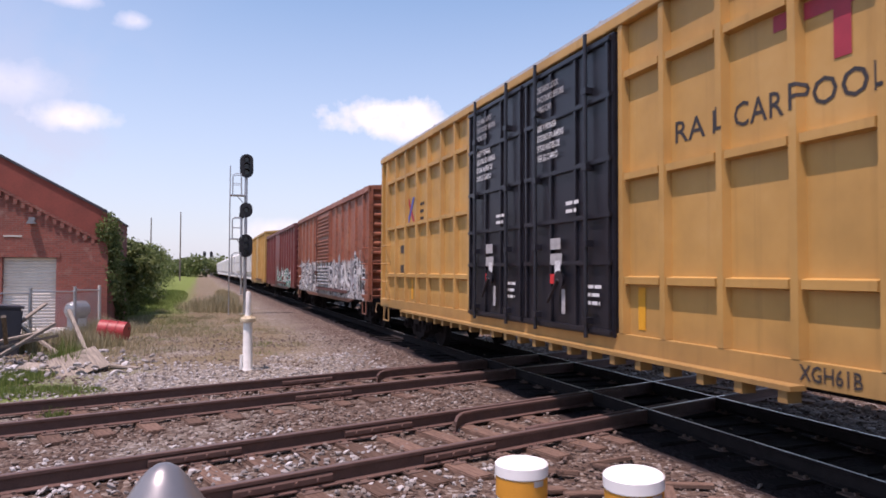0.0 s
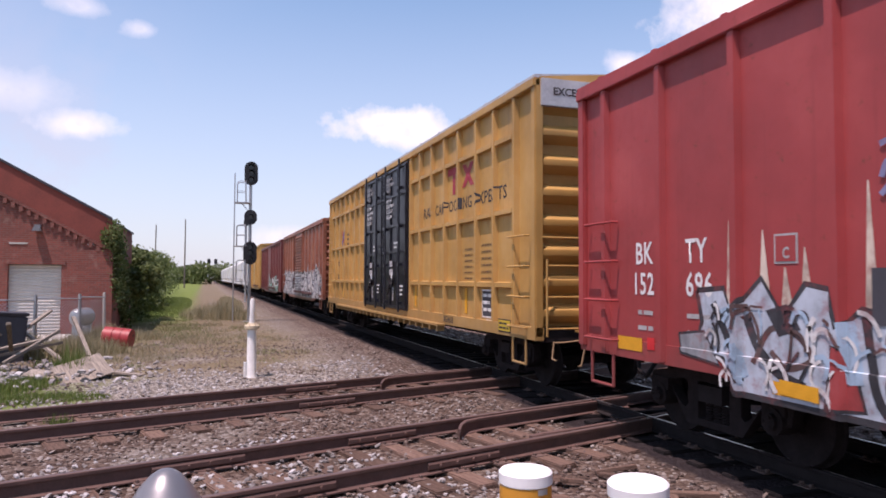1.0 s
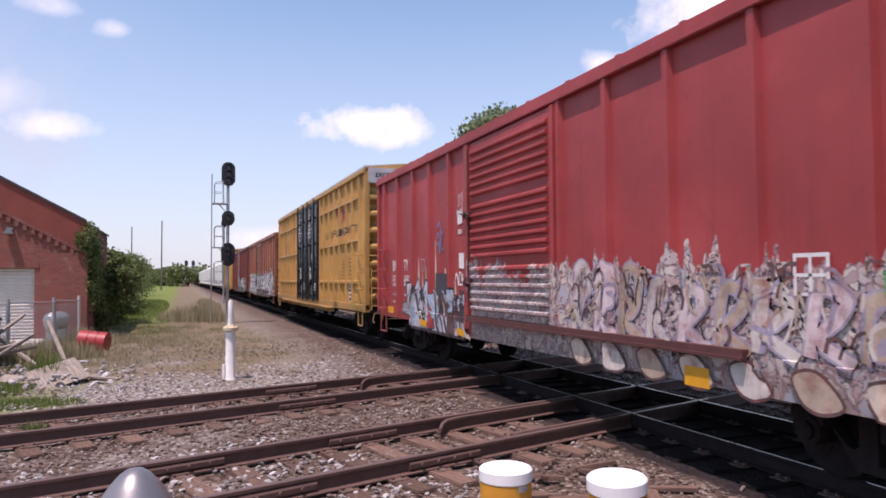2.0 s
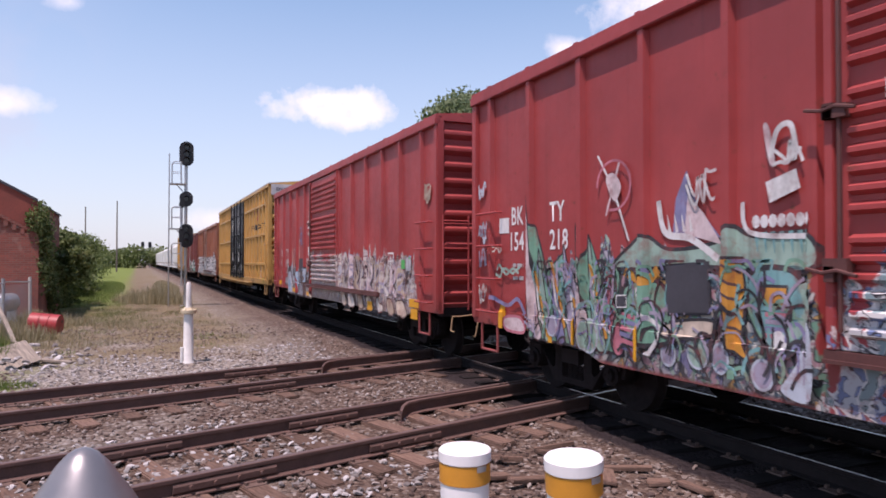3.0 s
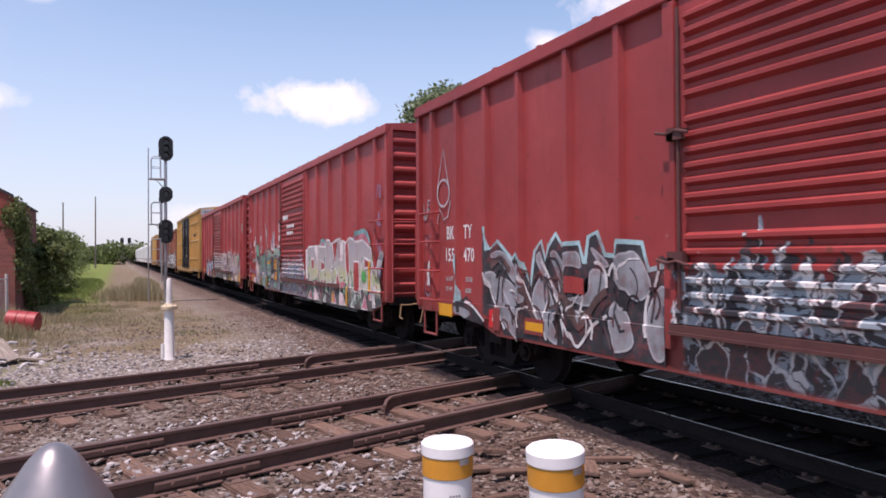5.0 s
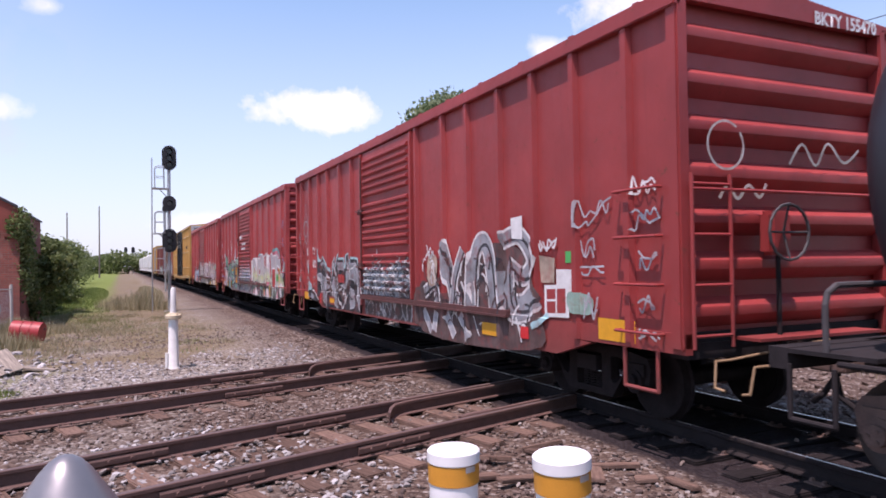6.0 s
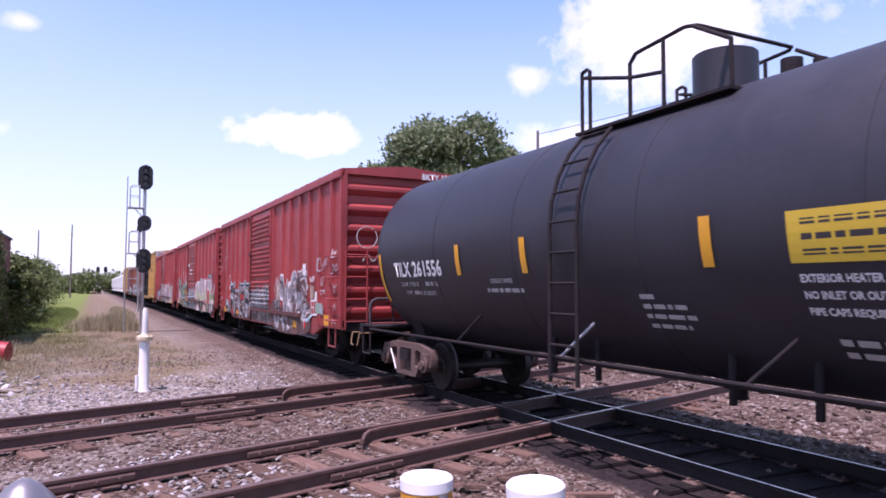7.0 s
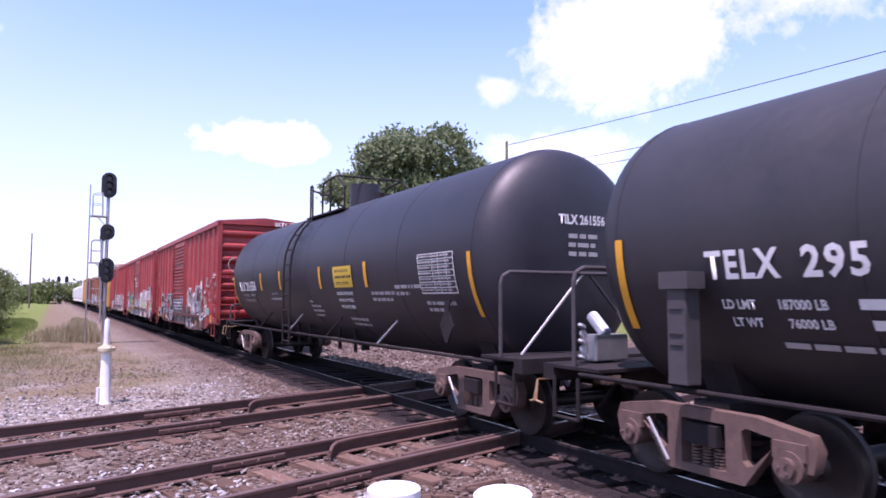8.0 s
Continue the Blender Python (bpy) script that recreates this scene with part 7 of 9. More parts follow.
def tank_car(label, mat_, front, rear, truck_front, truck_rear, TZ=TZ, TR=TR, name="tank_car", front_rail=1.6):
    """Black non-pressure tank car; front and rear are the head seams."""
    mid = (front + rear) / 2
    L = front - rear
    car = thing(name, label, "freight car", "tank cars of the train")
    CARS.append((car, mid))
    bm = bmesh.new()
    prof = [(L / 2 + 0.5 * math.sin(a), TR * math.cos(a) ** 0.6 if a < 1.5 else 0.02) for a in [i * 1.55 / 12 for i in range(13)]]
    rings = [(L / 2 + (y - L / 2) * 1.16, r) for y, r in prof][::-1]
    n_bands = 6
    for i in range(1, n_bands):
        rings.append((L / 2 - L * i / n_bands, TR))
    rings += [(-y, r) for y, r in prof]
    loft(bm, [[(r * math.cos(a), y, belly(TZ + r * math.sin(a), TZ)) for a in (2 * math.pi * k / 56 for k in range(56))] for y, r in rings])
    shell = part("tank_shell", bm, mat_, car, "dusty black tank shell", smooth=40)
    # weld seams
    for i in range(n_bands + 1):
        bm = bmesh.new()
        y = L / 2 - L * i / n_bands
        ring = lambda yy, r: [(r * math.cos(a), yy, belly(TZ + r * math.sin(a), TZ)) for a in (2 * math.pi * k / 56 for k in range(56))]
        loft(bm, [ring(y - 0.02, TR - 0.01), ring(y - 0.014, TR + 0.006), ring(y + 0.014, TR + 0.006), ring(y + 0.02, TR - 0.01)], caps=False)
        part("weld_seam", bm, mat_, shell, smooth=60)
    # side sill bars, stubs and end platforms
    for s in (-1, 1):
        bm = bmesh.new()
        path_rod(bm, [(s * 1.46, L / 2 + 0.5, 1.0), (s * 1.46, -L / 2 - 0.5, 1.0)], 0.024)
        part("running_rail", bm, M["under"], car, "black steel side rail")
        for i in range(4):
            bm = bmesh.new()
            y = L / 2 - 3.2 - i * (L - 6.4) / 3
            rod(bm, (s * 1.46, y, 1.0), (s * 1.22, y - 0.35, 1.42), 0.02)
            part("rail_bracket", bm, M["silver"] if i % 2 else M["under"], car)
    for e, yt in ((1, truck_front - mid), (-1, truck_rear - mid)):
        ye = e * (L / 2 + 1.05)
        bm = bmesh.new()
        bx(bm, -0.35, 0.35, min(ye, yt - e * 1.2), max(ye, yt - e * 1.2), 0.78, 1.08)
        bx(bm, -1.45, 1.45, ye - 0.09, ye + 0.09, 0.90, 1.08)
        bx(bm, -1.45, 1.45, min(ye, e * (L / 2 + 0.2)), max(ye, e * (L / 2 + 0.2)), 1.04, 1.075)
        part("end_platform", bm, M["under"], car, "black steel end platform")
        bm = bmesh.new()
        loft(bm, [[(-0.8, yt - 0.2, 0.9), (0.8, yt - 0.2, 0.9), (0.8, yt + 0.2, 0.9), (-0.8, yt + 0.2, 0.9)],
                  [(-1.15, yt - 0.2, 1.75), (1.15, yt - 0.2, 1.75), (1.15, yt + 0.2, 1.75), (-1.15, yt + 0.2, 1.75)]])
        part("saddle", bm, M["under"], car, "black steel tank saddle")
        bm = bmesh.new()
        h = front_rail if e > 0 else 2.16
        yh = ye - e * HOOP
        path_rod(bm, [(-1.42, yh, 1.05), (-1.42, yh, h - 0.16), (-1.39, yh, h - 0.06), (-1.28, yh, h), (1.28, yh, h), (1.39, yh, h - 0.06), (1.42, yh, h - 0.16), (1.42, yh, 1.05)], 0.026)
        part("handrail", bm, M["bracket"], car, "bent steel end handrail")
        if e < 0:
            for k in (-1, 1):
                bm = bmesh.new()
                rod(bm, (k * 1.1, yh, 1.08), (k * 0.05, yh, h), 0.02)
                part("brace", bm, M["silver"] if k < 0 else M["bracket"], car, "steel brace rod")
        bm = bmesh.new()
        path_rod(bm, [(-1.44, ye - e * 0.1, 0.95), (-1.44, ye - e * 0.1, 0.5), (-1.44, ye - e * 0.5, 0.5), (-1.44, ye - e * 0.5, 0.95)], 0.022)
        part("step_stirrup", bm, M["under"], car)
        bogie(car, yt, True, False)
        coupler(car, ye, e)
        # curved reflector at the head seam
        bm = bmesh.new()
        me = patch(0.1, 0.95)
        bm.from_mesh(me)
        bmesh.ops.subdivide_edges(bm, edges=bm.edges[:], cuts=7, use_grid_fill=True)
        bm.to_mesh(me)
        bm.free()
        round_on_tank(me, car, "reflector", M["reflect"], e * (L / 2 - 0.06) + 0.05, -34, TR, TZ, "yellow reflective strip")
    # bottom outlet and heater pipes
    bm = bmesh.new()
    rod(bm, (0, 0, 1.15), (0, 0, 0.72), 0.16, 14)
    rod(bm, (0, 0, 0.74), (0, 0, 0.6), 0.1, 12)
    for y in (-1.6, -0.7, 1.3, 2.2):
        rod(bm, (-0.9, y, 1.2), (-0.9, y, 0.7), 0.04)
    path_rod(bm, [(-1.1, L / 2 - 3.0, 0.92), (-1.1, -L / 2 + 3.0, 0.92)], 0.022)
    part("outlet_valve", bm, M["under"], car, "black bottom outlet and pipes")
    return car, mid, L


def top_works(car, TZ=TZ, TR=TR):
    """Manway, fittings, platform, railing and side ladder of a tank car, about its middle."""
    zt = TZ + TR
    bm = bmesh.new()
    rod(bm, (0, 0.1, zt - 0.08), (0, 0.1, zt + 0.5), 0.36, 32)
    part("manway", bm, M["tank_black"], car, "black manway housing", smooth=40, bevel=0.02)
    bm = bmesh.new()
    rod(bm, (0, -0.75, zt - 0.05), (0, -0.75, zt + 0.2), 0.11, 12)
    rod(bm, (0.1, -1.0, zt - 0.05), (0.1, -1.0, zt + 0.15), 0.07, 12)
    part("valve", bm, M["under"], car, "black safety valve")
    zw = TZ + math.sqrt(TR * TR - 0.83 ** 2) + 0.03
    for s in (-1, 1):
        bm = bmesh.new()
        bx(bm, min(s * 0.6, s * 0.92), max(s * 0.6, s * 0.92), -0.75, 1.7, zw, zw + 0.035)
        part("walkway", bm, M["under"], car, "black steel walkway grating")
        x = s * 0.83
        for pts in ([(x, 0.76, zw), (x, 0.76, zt + 0.46), (x, 0.66, zt + 0.56), (x, -0.1, zt + 0.62), (x * 0.9, -0.2, zt + 0.62), (0, -0.2, zt + 0.62)],
                    [(x, 0.22, zw), (x, 0.22, zt + 0.60)], [(x, 1.66, zw - 0.05), (x, 1.66, zt + 0.60), (x, 1.56, zt + 0.62), (x, 1.5, zt + 0.58), (x, 1.5, zw)],
                    [(x, 1.6, zt + 0.52), (x, 0.76, zt + 0.3), (x, 0.22, zt + 0.22)], [(x, -0.7, zw), (x, -0.7, zt + 0.3), (x, -0.2, zt + 0.6)]):
            bm = bmesh.new()
            path_rod(bm, pts, 0.024)
            part("railing", bm, M["under"], car, "black tubular railing")
        bm = bmesh.new()
        for yy in (0.83, 1.35):
            pts = [(s * (TR + 0.1) * math.cos(radians(a)), yy, TZ + (TR + 0.1) * math.sin(radians(a))) for a in (48, 36, 24, 12, 0)] + [(s * (TR + 0.1), yy, 0.72)]
            path_rod(bm, pts, 0.026)
        lad = part("ladder", bm, M["under"], car, "black steel side ladder")
        for k in range(9):
            z = 0.8 + k * 0.36
            d = z - TZ
            x = s * (TR + 0.1 if d < 0 else math.sqrt(max(0.01, (TR + 0.1) ** 2 - d * d)))
            bm = bmesh.new()
            rod(bm, (x, 0.83, z), (x, 1.35, z), 0.017)
            part("rung", bm, M["under"], lad)


tank1, mid1, len1 = tank_car("dusty black tank car with white stencils and yellow strips", M["tank_black"], -16.2, -30.5, -16.7, -29.98)
top_works(tank1)


def tank1_marks():
    c = tank1
    ang = lambda z: tank_angle(z, TZ, TR)
    R = lambda me, name, mat_, y, z, label="": round_on_tank(me, c, name, mat_, y - mid1, ang(z), TR, TZ, label)
    R(letters("TILX", 0.36, 0.92), "lettering", M["white"], -16.92, 2.03, "white stencilled letters")
    R(letters("261556", 0.36, 1.04), "lettering", M["white"], -17.72, 2.03, "white stencilled letters")
    for k, (words, y0, gap_at) in enumerate((("LD LMT  191700 LB", -17.1, 1.02), ("LT WT", -17.2, 0.36))):
        R(letters(words, 0.105, 0.85), "lettering", M["dimwhite"], y0, 1.86 - 0.15 * k)
        R(bars((0.3,), 0.07, 0.1, 41 + k), "stencil", M["dimwhite"], y0 - gap_at, 1.865 - 0.15 * k)
        R(letters("KG" if k == 0 else "LB 32350 KG", 0.105, 0.85), "lettering", M["dimwhite"], y0 - gap_at - 0.36, 1.86 - 0.15 * k)
    R(letters("CONSULT OWNER", 0.09, 0.75), "lettering", M["dimwhite"], -20.3, 1.9)
    R(bars((0.95,), 0.06, 0.06, 43), "stencil", M["dimwhite"], -20.15, 1.77)
    for y in (-19.36, -21.18, -24.2, -26.7):
        R(patch(0.13, 0.47), "reflector", M["reflect"], y, 2.02, "yellow reflective strip")
    R(patch(1.0, 0.42), "placard", M["placard"], -25.1, 2.03, "yellow placard with dark bars")
    for i, w in enumerate((0.72, 0.84, 0.7)):
        R(bars((w,), 0.05, 0.05, 50 + i), "stencil", M["charcoal"], -25.22, 2.33 - i * 0.12)
    for i, words in enumerate(("EXTERIOR HEATER PIPES", "NO INLET OR OUTLET", "PIPE CAPS REQUIRED")):
        R(letters(words, 0.095, 0.82), "lettering", M["white"], -25.15, 1.88 - i * 0.13)
    for i, w in enumerate((0.9, 0.85)):
        R(bars((w,), 0.07, 0.06, 66 + i), "stencil", M["dimwhite"], -25.3, 1.38 - i * 0.1)
    for i, w in enumerate((0.2, 0.6, 0.7, 0.55)):
        R(bars((w,), 0.055, 0.06, 70 + i), "stencil", M["dimwhite"], -23.25, 1.72 - i * 0.1)
    for i, w in enumerate((1.0, 0.85)):
        R(bars((w,), 0.06, 0.06, 80 + i), "stencil", M["dimwhite"], -26.9, 1.88 - i * 0.11)
    for i, w in enumerate((0.95, 0.5)):
        R(bars((w,), 0.06, 0.06, 84 + i), "stencil", M["dimwhite"], -27.95, 1.98 - i * 0.11)
    for i, w in enumerate((0.9, 0.5)):
        R(bars((w,), 0.06, 0.06, 88 + i), "stencil", M["dimwhite"], -28.95, 1.72 - i * 0.1)
    # inspection table
    R(patch(1.12, 0.62), "placard", M["white"], -28.9, 1.89, "white ruled inspection table")
    for i in range(7):
        for j, (u, w) in enumerate(((0.02, 0.44), (0.48, 0.17), (0.67, 0.22), (0.91, 0.19))):
            me = patch(w, 0.07)
            round_on_tank(me, c, "table_cell", M["tank_black"], -28.9 - u - mid1, ang(1.91) + i * 0.086 / (TR * BELLY) * 57.2958, TR + 0.003, TZ)
        R(bars((0.4,), 0.03, 0.03, 90 + i), "stencil", M["dimwhite"], -28.93, 1.93 + i * 0.084).data.transform(Matrix.Translation((-0.006, 0, 0)))
        R(bars((0.5,), 0.03, 0.03, 110 + i), "stencil", M["dimwhite"], -29.4, 1.93 + i * 0.084).data.transform(Matrix.Translation((-0.006, 0, 0)))
    # trailing head
    for text, size, x, z in (("TILX 261556", 0.185, -0.36, 2.86),):
        me = letters(text, size, 0.85)
        for v in me.vertices:
            X, Z = v.co.x + x, v.co.y + z
            rr = min(0.98, math.hypot(X, Z - TZ) / TR)
            cosa = rr ** (1 / 0.6)
            v.co = (X, -(len1 / 2 + 0.5 * math.sqrt(max(0, 1 - cosa * cosa))) - 0.015, Z)
        me.materials.append(M["white"])
        tagged(new("lettering", me), "white stencilled letters").parent = c
    for k in range(3):
        me = bars((0.52,), 0.06, 0.05, 130 + k)
        for v in me.vertices:
            X, Z = v.co.x - 0.2, v.co.y + 2.66 - k * 0.125
            rr = min(0.98, math.hypot(X, Z - TZ) / TR)
            cosa = rr ** (1 / 0.6)
            v.co = (X, -(len1 / 2 + 0.5 * math.sqrt(max(0, 1 - cosa * cosa))) - 0.015, Z)
        me.materials.append(M["dimwhite"])
        tagged(new("stencil", me), kind="stuff").parent = c
    # diamond placard holder near the trailing truck
    bm = bmesh.new()
    prism(bm, [(-0.19, 0), (-0.03, -0.24), (0.03, -0.24), (0.19, 0), (0.06, 0.2), (0.06, 0.34), (-0.1, 0.38), (-0.06, 0.2)], "x", -0.01, 0.01)
    part("placard_holder", bm, M["under"], c, "grey diamond placard holder", at=pose(-1.47, -29.82 - mid1, 1.42))


tank1_marks()
tank2, mid2, len2 = tank_car("weathered black tank car with large white stencils", M["tank_grey"], -33.2, -48.0, -34.03, -47.2, 2.42, 1.39, front_rail=2.16)
top_works(tank2, 2.42, 1.39)


def tank2_marks():
    c, TZ, TR = tank2, 2.42, 1.39
    ang = lambda z: tank_angle(z, TZ, TR)
    R = lambda me, name, mat_, y, z, label="": round_on_tank(me, c, name, mat_, y - mid2, ang(z), TR, TZ, label)
    R(letters("TELX", 0.34, 0.82, 1.15), "lettering", M["white"], -34.32, 2.0, "white stencilled letters")
    R(letters("295", 0.34, 0.95, 1.15), "lettering", M["white"], -35.23, 2.0, "white stencilled letters")
    for i, (a, b, n_) in enumerate((("LD LMT", "187000 LB", 0.0), ("LT WT", "76000 LB", 0.06))):
        R(letters(a, 0.12, 0.82), "lettering", M["white"], -34.42 - n_, 1.74 - i * 0.15)
        R(letters(b, 0.12, 0.82), "lettering", M["white"], -34.95 - n_, 1.74 - i * 0.15)
        R(bars((0.3,), 0.085, 0.1, 140 + i), "stencil", M["white"], -35.62 - n_, 1.745 - i * 0.15)
    R(bars((1.0,), 0.06, 0.1, 145), "stencil", M["dimwhite"], -34.9, 1.42)
    bm = bmesh.new()
    bx(bm, -1.60, -1.42, -34.29 - mid2, -34.07 - mid2, 1.06, 1.9)
    bx(bm, -1.63, -1.40, -34.34 - mid2, -34.0 - mid2, 1.9, 2.06)
    for z in (1.4, 1.5, 1.72):
        bx(bm, -1.615, -1.60, -34.26 - mid2, -34.1 - mid2, z, z + 0.03)
    part("bolster_post", bm, M["bracket"], c, "grey riveted steel bracket", bevel=0.01)
    bm = bmesh.new()
    bx(bm, -1.0, -0.5, len2 / 2 + 0.75, len2 / 2 + 1.0, 1.1, 1.4)
    rod(bm, (-0.8, len2 / 2 + 0.8, 1.4), (-0.8, len2 / 2 + 1.05, 1.62), 0.08)
    rod(bm, (-1.0, len2 / 2 + 0.95, 1.3), (-0.4, len2 / 2 + 1.05, 1.2), 0.05)
    part("hand_brake", bm, M["silver"], c, "worn bright hand brake gear", bevel=0.015)
    for k in range(5):
        bm = bmesh.new()
        z = 1.14 + 0.09 * k
        bmesh.ops.create_cone(bm, cap_ends=True, segments=8, radius1=0.05, radius2=0.05, depth=0.03, matrix=pose(-1.08 + 0.02 * (k % 2), len2 / 2 + 0.9, z, 70 * (k % 2), 30, 0))
        part("chain_link", bm, M["silver"], c, "bright chain link")


tank2_marks()
for ob, mid in CARS:
    ob.location = (XC, mid, 0)


def motions():
    """The train rolls away from the camera; its wheels turn with it."""
    for ob, mid in CARS:
        walk(ob, [(t, pose(XC, mid + run(t), 0)) for t in (i * 0.5 for i in range(17))])
    for w, dy in WHEELS:
        walk(w, [(t, pose(0, dy, WHEEL_R, -math.degrees((run(t) - run(0)) / WHEEL_R), 0, 0)) for t in (i / 15 for i in range(121))])
# ---- things beside the line ----
def lathe(bm, profile, n=24, at=(0, 0, 0)):
    """Turn (radius, z) pairs about the vertical."""
    loft(bm, [[(at[0] + r * math.cos(a), at[1] + r * math.sin(a), at[2] + z) for a in (2 * math.pi * k / n for k in range(n))] for r, z in profile])


def marker_post(label, x, y, top, lean, r=0.084):
    t = thing("marker_post", label, "post", "marker posts by the crossing", at=pose(x, y, -0.22, lean[0], lean[1], 0))
    h = top + 0.22
    bm = bmesh.new()
    lathe(bm, [(r, 0), (r, h - 0.03)], 32)
    tube = part("tube", bm, M["pvc"], t, "white plastic tube", smooth=40)
    bm = bmesh.new()
    lathe(bm, [(r + 0.002, h - 0.112), (r + 0.004, h - 0.11), (r + 0.004, h - 0.047), (r + 0.002, h - 0.045)], 32)
    part("band", bm, M["amber"], t, "amber reflective band", smooth=40)
    bm = bmesh.new()
    lathe(bm, [(r + 0.001, h - 0.043), (r + 0.007, h - 0.04), (r + 0.007, h - 0.006), (r + 0.001, h), (0.004, h + 0.004)], 32)
    part("cap", bm, M["pvc"], t, "white flat cap", smooth=40)
    bm = bmesh.new()
    a = -1.9
    for k in range(4):
        aa = a + 0.12 * k
        rod(bm, ((r - 0.002) * math.cos(aa), (r - 0.002) * math.sin(aa), h - 0.165), ((r + 0.003) * math.cos(aa), (r + 0.003) * math.sin(aa), h - 0.165), 0.0035, 6)
    part("screw", bm, M["domegrey"], tube)
    bm = bmesh.new()
    rr = r + 0.0065
    loft(bm, [[(rr * math.cos(-1.55 + 0.09 * k), rr * math.sin(-1.55 + 0.09 * k), h - z) for k in range(6)] for z in (0.064, 0.044)], closed=False)
    part("sticker", bm, M["silver"], t, "pale worn sticker")
    return t


marker_post("white plastic marker post with amber reflective band", 1.03, 2.18, 1.182, (0, 0))
marker_post("slightly leaning white marker post with amber band", 1.308, 1.87, 1.218, (1.2, -2.6), 0.085)

bm = bmesh.new()
lathe(bm, [(0.034, -1.92), (0.034, -0.072), (0.0343, -0.07), (0.0337, -0.059), (0.0323, -0.043), (0.0294, -0.034), (0.0245, -0.0257), (0.0192, -0.018), (0.0137, -0.0096), (0.0082, -0.0035), (0.0043, -0.001), (0.0006, 0.0)], 40, (-0.0337, 0.437, 1.7193))
solid("fence_post", bm, M["domegrey"], "grey metal fence post with a bullet-shaped cap", "post", smooth=60)


def white_standpipe():
    t = thing("standpipe", "white painted iron standpipe with a flange", "pipe", at=pose(0.92, 14.79, -0.22))
    bm = bmesh.new()
    lathe(bm, [(0.125, 0), (0.115, 0.05), (0.098, 0.08), (0.09, 1.0)], 20)
    part("lower_pipe", bm, M["postwhite"], t, smooth=40)
    bm = bmesh.new()
    lathe(bm, [(0.09, 1.0), (0.15, 1.02), (0.155, 1.08), (0.10, 1.10), (0.085, 1.13)], 20)
    for k in range(6):
        a = k * math.pi / 3
        rod(bm, (0.125 * math.cos(a), 0.125 * math.sin(a), 1.0), (0.125 * math.cos(a), 0.125 * math.sin(a), 1.11), 0.016, 6)
    part("flange", bm, M["flange"], t, "yellowed bolted flange", smooth=40)
    bm = bmesh.new()
    lathe(bm, [(0.06, 1.12), (0.052, 1.3), (0.05, 1.58), (0.03, 1.63), (0.004, 1.635)], 16)
    part("upper_pipe", bm, M["postwhite"], t, smooth=40)
    bm = bmesh.new()
    rod(bm, (-0.12, -0.02, 0.0), (-0.12, -0.02, 0.34), 0.035)
    part("side_pipe", bm, M["postwhite"], t)


white_standpipe()


